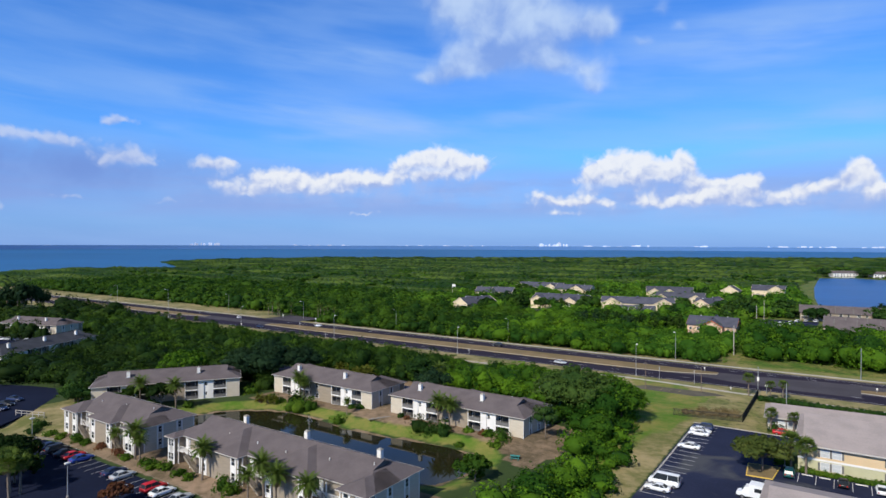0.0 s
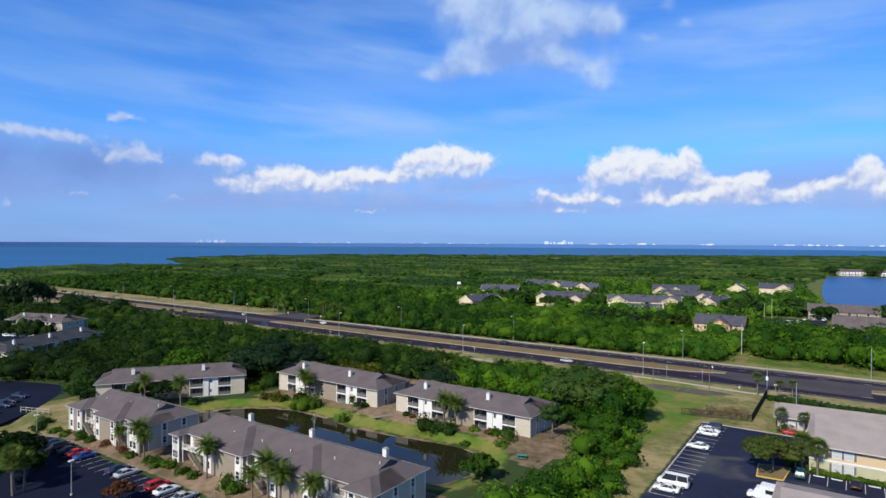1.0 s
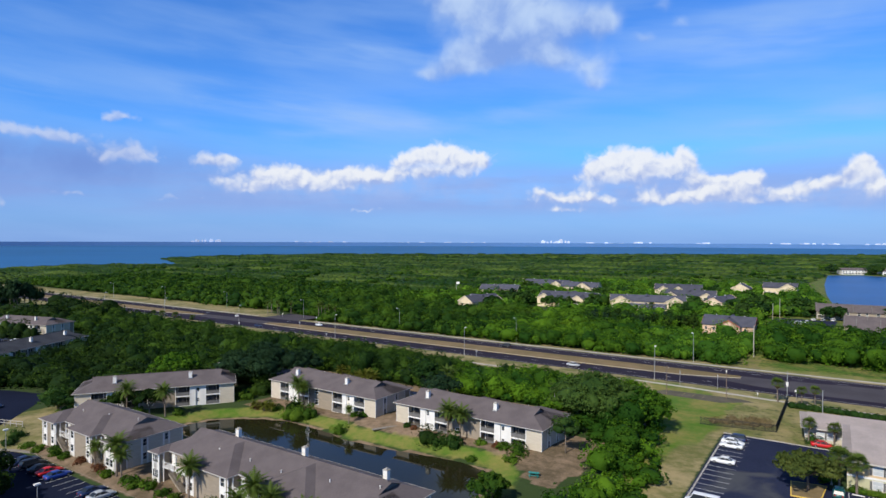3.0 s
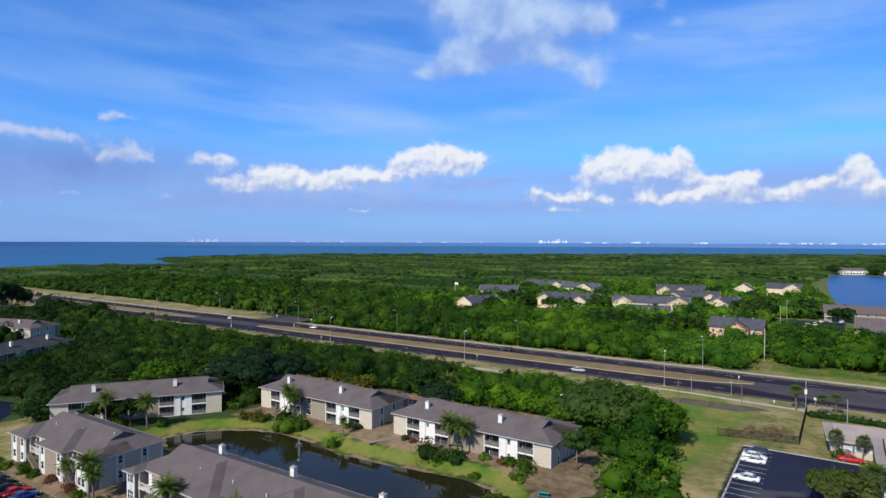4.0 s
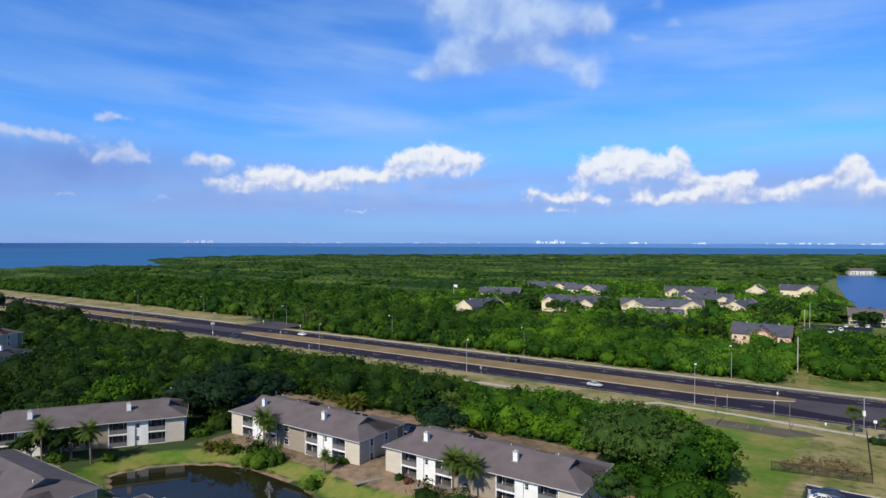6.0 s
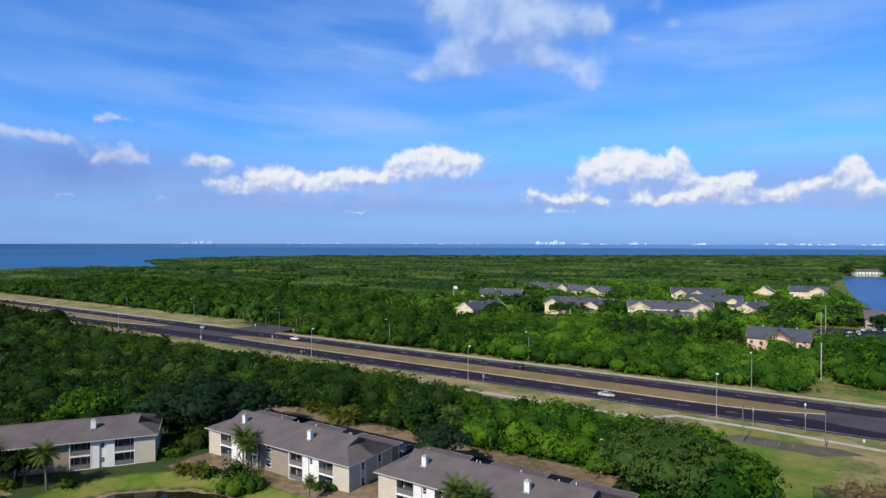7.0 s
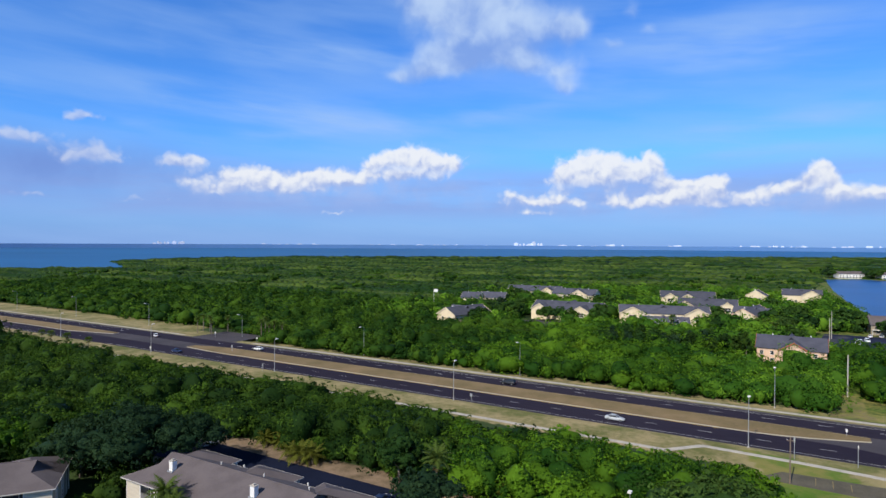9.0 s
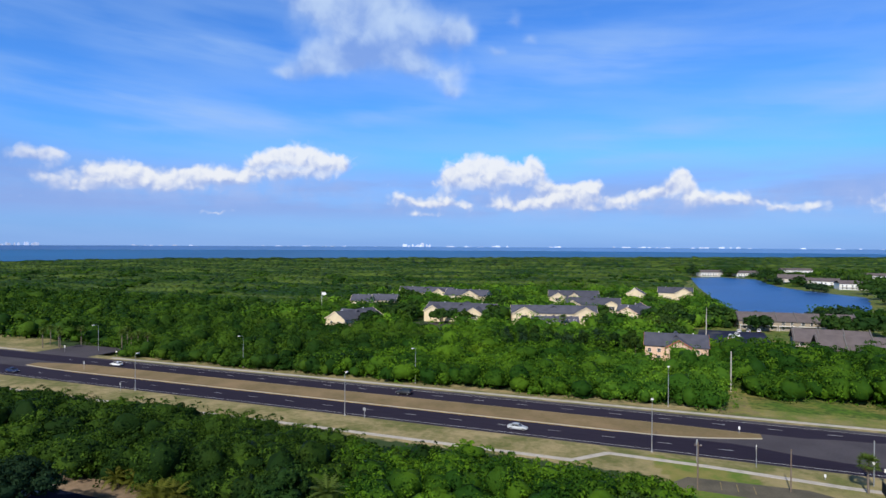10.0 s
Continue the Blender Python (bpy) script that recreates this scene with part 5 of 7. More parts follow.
# ---- far houses ----
def gable_shell(x0, x1, y0, y1, z, rise, along="x", thick=0.22, over=0.5):
    """Two roof slopes of some thickness; the ridge runs along the given axis."""
    bm = bmesh.new()
    if along == "x":
        ym = (y0 + y1) / 2
        k = rise / ((y1 - y0) / 2)
        for s, ya in ((1, y0 - over), (-1, y1 + over)):
            zz = z - k * over
            lo = [(x0 - over, ya, zz), (x1 + over, ya, zz), (x1 + over, ym, z + rise), (x0 - over, ym, z + rise)]
            hi = [(x, y, q + thick) for x, y, q in lo]
            a, b = [bm.verts.new(p) for p in lo], [bm.verts.new(p) for p in hi]
            bm.faces.new(b), bm.faces.new(a[::-1])
            for i in range(4):
                bm.faces.new([a[i], a[(i + 1) % 4], b[(i + 1) % 4], b[i]])
    else:
        m = Matrix(((0, 1, 0, 0), (1, 0, 0, 0), (0, 0, 1, 0), (0, 0, 0, 1)))
        bm.free()
        bm = gable_shell(y0, y1, x0, x1, z, rise, "x", thick, over)
        bmesh.ops.transform(bm, matrix=m, verts=bm.verts)
    bmesh.ops.recalc_face_normals(bm, faces=bm.faces)
    return bm


def gable_wall(x0, x1, y0, y1, z, rise):
    """A triangular wall block under a gable whose ridge runs along y."""
    bm = bmesh.new()
    tri = [(x0, z), (x1, z), ((x0 + x1) / 2, z + rise)]
    a, b = [bm.verts.new((x, y0, q)) for x, q in tri], [bm.verts.new((x, y1, q)) for x, q in tri]
    bm.faces.new(a), bm.faces.new(b[::-1])
    for i in range(3):
        bm.faces.new([a[i], b[i], b[(i + 1) % 3], a[(i + 1) % 3]])
    bmesh.ops.recalc_face_normals(bm, faces=bm.faces)
    return bm


def villa(m, W, D, eave, rise, gables, wall, label, end_wall=None, roof_mat="roof_blue", rakes="cream", lanai=True):
    """A two-storey house: a long roof along x and gabled wings to the front (x0, x1, projection)."""
    root = thing("house", m, label, "house", "houses of the far estate")
    part("wall", boxes((0, W, 0, D, -0.3, eave)), M[wall], root)
    roof = part("roof", gable_shell(0, W, 0, D, eave, rise), M[roof_mat], root, "slate-grey shingle roof")
    for xe in (0, W):
        bm = bmesh.new()
        tri = [(0, eave), (D, eave), (D / 2, eave + rise)]
        a = [bm.verts.new((xe - 0.15, y, z)) for y, z in tri]
        b = [bm.verts.new((xe + 0.15, y, z)) for y, z in tri]
        bm.faces.new(a), bm.faces.new(b[::-1])
        for i in range(3):
            bm.faces.new([a[i], b[i], b[(i + 1) % 3], a[(i + 1) % 3]])
        bmesh.ops.recalc_face_normals(bm, faces=bm.faces)
        part("gable", bm, M[end_wall or wall], root)
        bm, out = bmesh.new(), -1 if xe == 0 else 1
        k = rise / (D / 2)
        for ya, ym in ((-0.5, D / 2), (D + 0.5, D / 2)):
            q = [(ya, eave - k * 0.5 - 0.1), (ym, eave + rise - 0.1), (ym, eave + rise + 0.36), (ya, eave - k * 0.5 + 0.36)]
            f, g = [bm.verts.new((xe + out * 0.51, y, z)) for y, z in q], [bm.verts.new((xe + out * 0.58, y, z)) for y, z in q]
            bm.faces.new(f), bm.faces.new(g[::-1])
            for i in range(4):
                bm.faces.new([f[i], g[i], g[(i + 1) % 4], f[(i + 1) % 4]])
        bmesh.ops.recalc_face_normals(bm, faces=bm.faces)
        part("rake_board", bm, M[rakes], root, "pale board along the gable edge")
    # a cross gable rises over the rear half, and vents stand on the ridge
    if W > 20:
        a, b = W * 0.36, W * 0.64
        part("roof", gable_shell(a, b, D * 0.35, D + 2.0, eave, rise * 0.98, "y"), M[roof_mat], root, "slate-grey rear wing roof")
        part("wall", boxes((a, b, D, D + 2.0, -0.3, eave)), M[wall], root)
        part("gable", gable_wall(a, b, D * 0.6, D + 2.0, eave, rise * 0.96), M[wall], root)
    for x in (W * 0.22, W * 0.78):
        part("roof_vent", boxes((x - 0.2, x + 0.2, D / 2 + 1.0, D / 2 + 1.4, eave + rise * 0.7, eave + rise + 0.5)), M["white"], roof, "small white roof vent")
    for x0, x1, p in gables:
        w = x1 - x0
        r = min(rise * 0.95, w * 0.30)
        part("wall", boxes((x0, x1, -p, 0.05, -0.3, eave)), M[wall], root)
        part("gable", gable_wall(x0, x1, -p, D * 0.4, eave, r), M[wall], root)
        wing = part("roof", gable_shell(x0, x1, -p, D * 0.5, eave, r, "y"), M[roof_mat], root, "slate-grey gabled wing roof")
        rake = bmesh.new()
        k = r / (w / 2)
        for s in (0, 1):
            xa, xm = (x0 - 0.5, (x0 + x1) / 2) if s == 0 else (x1 + 0.5, (x0 + x1) / 2)
            za, zm = eave - k * 0.5 - 0.1, eave + r - 0.1
            q = [(xa, za), (xm, zm), (xm, zm + 0.42), (xa, za + 0.42)]
            f = [rake.verts.new((x, -p - 0.56, z)) for x, z in q]
            g = [rake.verts.new((x, -p - 0.50, z)) for x, z in q]
            rake.faces.new(f), rake.faces.new(g[::-1])
            for i in range(4):
                rake.faces.new([f[i], g[i], g[(i + 1) % 4], f[(i + 1) % 4]])
        bmesh.ops.recalc_face_normals(rake, faces=rake.faces)
        part("rake_board", rake, M[rakes], wing, "pale board along the gable edge")
        xm = (x0 + x1) / 2
        if lanai:
            # no recess is cut: a near-black sheet imitates the shaded balcony
            part("lanai", boxes((xm - 1.9, xm + 1.9, -p - 0.02, -p + 0.02, 2.9, 5.0)), M["dark"], root, "flat dark sheet painted as a shaded balcony opening")
            part("lanai_rail", boxes((xm - 2.0, xm + 2.0, -p - 0.1, -p - 0.03, 2.7, 2.85), (xm - 2.0, xm + 2.0, -p - 0.1, -p - 0.03, 3.7, 3.82), (xm - 2.05, xm - 1.9, -p - 0.1, -p - 0.03, 2.7, 5.1),
                                     (xm + 1.9, xm + 2.05, -p - 0.1, -p - 0.03, 2.7, 5.1), (xm - 0.05, xm + 0.05, -p - 0.1, -p - 0.03, 3.8, 5.0)), M["white"], root, "white rail and posts")
        else:
            sash(xm, -p, 3.3, 1.4, 1.4, root)
    x = 1.6
    while x < W - 1:
        if not any(a - 0.9 < x < b + 0.9 for a, b, _ in gables):
            for z in (0.9, 3.5):
                sash(x, 0, z, 1.1, 1.3, root)
        x += 3.4
    return root


def estate_house(u, v, turn, W, D, eave, rise, gables, wall, ends, label, rakes="cream"):
    house = villa(at(u, v, 0, turn), W, D, eave, rise, gables, wall, label, ends, rakes=rakes)
    if turn > 45:
        part("wall", boxes((-0.08, 0.0, 0, D, -0.3, eave)), M[ends], house)
        for y in (D * 0.3, D * 0.7):
            for z in (0.9, 3.5):
                sash(-0.08, y, z, 1.3, 1.4, house, "x", -1)


estate_house(-57.5, 312.5, 0, 22.0, 15, 6.0, 3.6, [(7.4, 16.6, 4.0)], "peach", "coral", "peach stucco house with slate roof and a gabled balcony", "coral")
estate_house(-63.7, 414.0, 80, 32, 13, 6.0, 3.6, [(16, 25, 1.5)], "coral", "cream", "coral house with cream gable and slate roof", "peach")
estate_house(-130.0, 397.0, 16, 46.5, 14, 6.0, 3.6, [(0.3, 13, 3.0), (33.5, 46, 3.0)], "cream", "cream", "long cream house with slate roof and two gables")
estate_house(-116.0, 384.0, 14, 24, 11, 3.2, 2.4, [], "cream", "cream", "low house with slate roof behind trees")
estate_house(-111.0, 462.0, 6, 34, 18, 5.6, 3.8, [(0.3, 9, 2.0), (24, 33, 2.0)], "cream", "cream", "cream house with broad slate roof and two gables")
estate_house(-131.0, 513.0, 12, 36, 16, 6.0, 3.8, [(2, 11, 3.0), (14, 22, 2.0)], "cream", "cream", "cream house with slate roof and gables")
estate_house(-66.0, 552.0, 88, 14, 13.5, 6.4, 4.0, [], "cream", "cream", "cream gabled house among trees")
estate_house(-56.0, 553.0, 0, 24, 14, 8.4, 3.6, [(12.0, 23.8, 3.0)], "cream", "cream", "cream house with slate roof near the lake")
estate_house(-198.5, 333.0, 76, 28, 13, 6.0, 3.6, [(14, 23, 1.5)], "peach", "cream", "peach house with cream gable and slate roof")
estate_house(-240.0, 440.0, 10, 18, 12, 5.6, 3.4, [], "cream", "cream", "house with slate roof half hidden in trees")
estate_house(-246.0, 424.0, 10, 13, 11, 6.4, 3.4, [], "cream", "cream", "small house with slate roof behind another house")
estate_house(-250.0, 506.0, 2, 44, 15, 6.0, 3.8, [(1, 11, 3.0), (30, 41, 3.0)], "cream", "cream", "cream house with slate roof and two gables")
estate_house(-206.0, 494.0, 0, 32, 15, 6.0, 3.8, [(14, 27, 1.5)], "cream", "cream", "cream house with broad slate roof")
estate_house(-180.0, 392.0, 2, 40, 18, 6.0, 3.8, [(1, 11, 4.0), (26, 35, 6.0)], "cream", "peach", "cream house with slate roof and screened balconies")


def townhouses(m, n, unit, D, eave, rise, label, wall="taupe", roof_mat="roof"):
    """A row of houses under one long roof with fire walls between them."""
    root = thing("townhouse_row", m, label, "townhouse")
    W = n * unit
    part("wall", boxes((0, W, 0, D, -0.3, eave)), M[wall], root)
    roof = part("roof", gable_shell(0, W, 0, D, eave, rise), M[roof_mat], root, "long shingle roof")
    for i in range(n):
        for z in (0.8, 3.2):
            sash(unit * (i + 0.3), 0, z, 1.5, 1.5, root)
            sash(unit * (i + 0.72), 0, z, 1.0, 1.5, root)
        part("porch", boxes((unit * i + 0.4, unit * (i + 1) - 0.4, -1.6, 0, 2.55, 2.7), (unit * i + 0.4, unit * i + 0.55, -1.6, -1.45, -0.2, 2.55), (unit * (i + 1) - 0.55, unit * (i + 1) - 0.4, -1.6, -1.45, -0.2, 2.55)), M["white"], root, "white porch")
    for i in range(n + 1):
        bm = bmesh.new()
        x = unit * i
        tri = [(-0.7, eave - 0.2), (D / 2, eave + rise + 0.2), (D / 2, eave + rise + 0.8), (-0.7, eave + 0.5)]
        a, b = [bm.verts.new((x - 0.14, y, z)) for y, z in tri], [bm.verts.new((x + 0.14, y, z)) for y, z in tri]
        bm.faces.new(a), bm.faces.new(b[::-1])
        for j in range(4):
            bm.faces.new([a[j], b[j], b[(j + 1) % 4], a[(j + 1) % 4]])
        bmesh.ops.recalc_face_normals(bm, faces=bm.faces)
        part("fire_wall", bm, M["screen"], roof, "dark raised fire wall")
    return root


townhouses(at(3.5, 331, 0, -2), 9, 9.0, 16, 5.0, 4.6, "row of townhouses with brown-grey roof behind dark trees")
townhouses(at(-14.5, 420, 0, 4), 6, 9.0, 15, 5.0, 3.6, "row of townhouses with brown-grey roof beside the lake")
townhouses(at(-1.0, 352, 0, -3), 3, 9.0, 15, 5.0, 4.2, "row of townhouses with brown-grey roof behind dark trees")
townhouses(at(-4.0, 1004, 0, 25), 4, 8.0, 14, 6.0, 3.0, "white waterside apartments across the lake", "white")
townhouses(at(42.0, 1002, 0, 25), 4, 8.0, 14, 6.0, 3.0, "white waterside apartments across the lake", "white")
townhouses(at(72.0, 872, 0, -10), 3, 9.0, 18, 6.0, 4.5, "grey waterside apartments across the lake", "siding")
townhouses(at(88.0, 834, 0, -20), 4, 9.0, 16, 6.0, 3.0, "grey waterside apartments across the lake", "white")
townhouses(at(114.0, 784, 0, 5), 4, 9.0, 16, 6.0, 3.0, "grey waterside apartments across the lake", "white")
townhouses(at(190.0, 1000, 0, -10), 6, 9.0, 16, 6.0, 3.0, "white apartments beyond the lake", "white")
townhouses(at(120.0, 1150, 0, 10), 5, 9.0, 16, 6.0, 3.0, "white apartments beyond the lake", "white")
lot([(-40, 336), (-8, 336), (-4, 412), (-34, 412)], 0.04, "dark asphalt between the townhouses")
lot([(-188, 380), (-182, 359), (-157, 339.5), (-148, 346), (-150, 360), (-162, 386)], 0.04, "grey asphalt of the estate car park", "asphalt_old")


# ---- street lamps, posts and signs ----
def lamp_post(height, arm, label, head="lamp_glass"):
    root = thing("street_lamp", Matrix(), label, "street lamp", "street lamps")
    bm = bmesh.new()
    tube(bm, (0, 0, 0), (0, 0, height), 0.11, 0.06, 8)
    part("pole", bm, M["steel"], root)
    bm = bmesh.new()
    tube(bm, (0, 0, 0), (0, 0, 0.3), 0.24, 0.2, 8)
    part("base", bm, M["concrete"], root)
    if arm:
        bm = bmesh.new()
        tube(bm, (0, 0, height - 0.1), (0, arm * 0.6, height + 0.25), 0.05, 0.045, 6)
        tube(bm, (0, arm * 0.6, height + 0.25), (0, arm, height + 0.3), 0.045, 0.04, 6)
        part("arm", bm, M["steel"], root)
    y = arm
    bm = boxes((-0.28, 0.28, y - 0.45, y + 0.45, height + 0.2, height + 0.42))
    bmesh.ops.bevel(bm, geom=bm.edges, offset=0.06, segments=1)
    h = part("lamp_head", bm, M["white"], root, "pale lamp head")
    part("lens", boxes((-0.2, 0.2, y - 0.33, y + 0.33, height + 0.16, height + 0.2)), M[head], h)
    return root


near = lamp_post(10.6, 0.9, "tall galvanised street lamp beside the highway pavement")
near.matrix_basis = at(-52.6, 206.2)
for u in (-126.0, -196.0, -265.0, -333.0, -401.0, 19.0):
    copy_thing(near, at(u, 206.2))
far_lamp = lamp_post(11.3, -2.2, "tall thin street lamp on the far verge of the highway")
far_lamp.matrix_basis = at(-49.3, 250.5, -1.3)
for u in (-125.5, -193.0, -264.0, -335, -405, -475, 20, 90):
    copy_thing(far_lamp, at(u, 250.5, float(ground_z(u, 250.5))))
pole_lamp = lamp_post(5.8, 0.0, "white car park lamp on a thin post")
pole_lamp.matrix_basis = at(-144.1, 56.3, 0.1)
for u, v, z in ((-108.1, 47.4, 0.1), (-64.5, 152.2, 0.8), (-163.5, 121, 0.8), (-2.7, 137.4, 0.0)):
    copy_thing(pole_lamp, at(u, v, z))


def pole(m, height, r, material, label, arms=()):
    root = thing("utility_pole", m, label, "pole")
    bm = bmesh.new()
    tube(bm, (0, 0, 0), (0, 0, height), r, r * 0.75, 8)
    part("pole", bm, M[material], root)
    for z, w in arms:
        part("crossarm", boxes((-w / 2, w / 2, -0.06, 0.06, z - 0.06, z + 0.06)), M[material], root)
        for x in (-w / 2 + 0.1, w / 2 - 0.1):
            bm = bmesh.new()
            tube(bm, (x, 0, z + 0.06), (x, 0, z + 0.22), 0.05, 0.03, 6)
            part("insulator", bm, M["white"], root)
    return root


pole(at(-31.3, 275.7, float(ground_z(-31.3, 275.7))), 12.5, 0.22, "concrete", "pale concrete pole in front of the trees")
pole(at(-44.5, 188.2), 8.6, 0.14, "wood_pole", "dark wooden pole beside the old car park", [(8.0, 1.2)])
pole(at(-29.1, 193.4), 7.6, 0.12, "wood_pole", "dark wooden pole beside the pavement")
p = pole(at(-14.4, 202.0), 8.2, 0.12, "steel", "grey traffic pole with a white cabinet")
part("cabinet", boxes((-0.3, 0.3, -0.25, 0.25, 3.9, 5.1)), M["white"], p, "white control box")
pole(at(-5.2, 178), 9.0, 0.12, "steel", "grey pole behind the office")
pole(at(-31.5, 395), 13, 0.15, "concrete", "pale pole beside the far car park")
pole(at(-33.0, 372), 12, 0.15, "concrete", "pale pole beside the far car park")
pole(at(12.5, 250.0, -1.3), 11, 0.14, "steel", "thin grey pole on the far verge")
f = pole(at(-252, 398), 13.5, 0.12, "white", "white flagpole with a pale flag above the far houses")
part("flag", boxes((0.1, 3.0, -0.02, 0.02, 11.6, 13.4)), M["white"], f, "pale flag")


def road_sign(m, height, w, h, colour, label, two=False):
    root = thing("road_sign", m, label, "road sign")
    bm = bmesh.new()
    tube(bm, (0, 0, 0), (0, 0, height), 0.06, n=6)
    part("post", bm, M["steel"], root)
    part("panel", boxes((-w / 2, w / 2, -0.05, -0.01, height - h, height)), M[colour], root)
    if two:
        part("panel", boxes((-w / 2, w / 2, 0.01, 0.05, height - 2 * h - 0.1, height - h - 0.1)), M[colour], root)
    return root


road_sign(at(-120.4, 206.2), 2.6, 0.7, 0.8, "steel", "grey back of a small road sign")
road_sign(at(-33.2, 204.4), 4.4, 0.18, 0.4, "white", "white sign post beside the carriageway", True)
road_sign(at(-44.0, 203.2), 4.6, 0.3, 0.5, "steel", "grey sign post beside the carriageway", True)
road_sign(at(-34.0, 226.3, 0.2), 1.6, 0.4, 0.7, "white", "small white marker at the end of the median")
road_sign(at(-237.0, 222.5, 0.2), 2.6, 0.8, 1.0, "steel", "grey back of a road sign on the median")
road_sign(at(-262.0, 204.0), 2.6, 0.7, 0.8, "white", "small road sign beside the carriageway")
road_sign(at(-275.0, 244.5), 2.4, 0.7, 0.8, "white", "small road sign at the side road")
road_sign(at(-246.0, 243.2), 2.4, 0.6, 0.7, "white", "small road sign at the side road")
road_sign(at(-200.0, 206.0 - 1.4), 2.4, 0.6, 0.7, "steel", "grey back of a small road sign")
road_sign(at(16.0, 222.5, 0.2), 1.6, 0.4, 0.7, "white", "small white marker at the end of the median")
road_sign(at(-22.0, 202.2), 1.0, 0.35, 0.6, "white", "low white marker beside the pavement")
road_sign(at(-12.2, 203.0), 3.0, 0.7, 0.7, "white", "white sign beside the carriageway")

# old car park stub beside the pavement
lot([(-50, 188.5), (-30, 187.5), (-22, 193.2), (-26, 195.2), (-46, 194.2)], 0.03, "old overgrown asphalt beside the pavement", "stub")
for u in (-40.5, -37.8, -35.0):
    lane_paint("bay_line", [(u, u + 0.12, 189.8, 193.6)], M["faded_yellow"], "faded yellow parking line")
for k in range(19):
    v = 107.8 + 2.72 * k
    bm = boxes((-24.2, -18.6, v - 0.06, v + 0.06, 0.03, 0.062))
    tagged(part("bay_line", bm, M["paint"], m=PLAN), "white parking bay line", "road marking", kind="structure")
    if k < 18:
        stop = tagged(part("wheel_stop", boxes((-24.05, -23.75, v + 0.4, v + 2.3, 0.0, 0.16)), M["concrete"], m=PLAN), "pale concrete wheel stop on a parking bay", "wheel stop", "wheel stops of the office car park")
for k in range(8):
    u = 0.0 + 2.95 * k
    tagged(part("bay_line", boxes((u - 0.06, u + 0.06, 129.4, 134.6, 0.03, 0.062)), M["paint"], m=PLAN), "white parking bay line", "road marking", kind="structure")
    tagged(part("wheel_stop", boxes((u + 0.5, u + 2.4, 134.0, 134.25, 0.0, 0.17)), M["white"], m=PLAN), "white wheel stop on a parking bay", "wheel stop", "wheel stops before the office")
for k in range(24):
    u = -143.0 + 2.72 * k
    tagged(part("bay_line", boxes((u - 0.05, u + 0.05, 55.2, 60.2, 0.08, 0.112)), M["paint"], m=PLAN), "white parking bay line", "road marking", kind="structure")


def island(poly, label, material="paint_yellow"):
    bm = bmesh.new()
    prism(bm, poly, -0.1, 0.2)
    tagged(part("kerb", bm, M[material], m=PLAN), "painted kerb round a planted island", "kerb", kind="structure")
    bm = bmesh.new()
    prism(bm, grow(poly, -0.35), 0.1, 0.24)
    tagged(part("planting_bed", bm, M["dry"], m=PLAN), label, "planting bed", kind="structure")


island([(-8.7, 127.2), (-4.0, 127.6), (-3.3, 135.6), (-9.2, 134.8)], "dry grass bed under a tree in the car park")
walkway("kerb", [(-153, 57.2), (-147, 60.0), (-141.5, 61.4), (-60, 61.4)], 0.9, 0.26, "worn concrete kerb walk along the car park", "kerb_dull")
walkway("kerb", [(-24.5, 159.0), (-3.3, 159.0)], 0.3, 0.18, "pale kerb at the end of the car park")
for x0, y0, x1, y1 in ((-88.5, 117.5, -92.0, 110.5), (-83.0, 117.4, -80, 114.5)):
    walkway("path", [(x0, y0), (x1, y1)], 0.9, float(ground_z((x0 + x1) / 2, (y0 + y1) / 2)) + 0.08, "worn concrete garden path", "kerb_dull")


# ---- fences and hedges ----
def bar_fence(line, height, label):
    root = thing("fence", PLAN, label, "fence")
    for (x0, y0), (x1, y1) in zip(line, line[1:]):
        l = math.hypot(x1 - x0, y1 - y0)
        n = max(1, round(l / 2.4))
        m = Matrix.Translation((x0, y0, 0)) @ Matrix.Rotation(math.atan2(y1 - y0, x1 - x0), 4, "Z")
        for i in range(n + 1):
            bm = bmesh.new()
            box(bm, l * i / n - 0.04, l * i / n + 0.04, -0.04, 0.04, -0.1, height + 0.1, m)
            part("post", bm, M["black_fence"], root)
        for i in range(n):
            bm = bmesh.new()
            x0, x1 = l * i / n + 0.05, l * (i + 1) / n - 0.05
            for z in (0.12, height - 0.12, height - 0.32):
                box(bm, x0, x1, -0.025, 0.025, z, z + 0.05, m)
            for j in range(16):
                x = x0 + (x1 - x0) * (j + 0.5) / 16
                box(bm, x - 0.022, x + 0.022, -0.015, 0.015, 0.06, height, m)
            part("panel", bm, M["black_fence"], root)
    return root


bar_fence([(-30.5, 163.3), (-14.2, 166.4)], 1.9, "dark bar fence at the edge of the lawn")
bar_fence([(-14.2, 166.4), (-14.0, 199.0)], 2.1, "dark bar fence running to the highway")


root = thing("railing", at(-171.0, 63.4, 0.75, 20), "pale low timber railing beside the car park", "railing")
for i in range(6):
    part("post", boxes((1.8 * i - 0.06, 1.8 * i + 0.06, -0.06, 0.06, 0, 1.5)), M["concrete"], root)
for z in (0.7, 1.35):
    part("rail", boxes((-0.1, 9.1, -0.05, 0.05, z, z + 0.12)), M["concrete"], root)

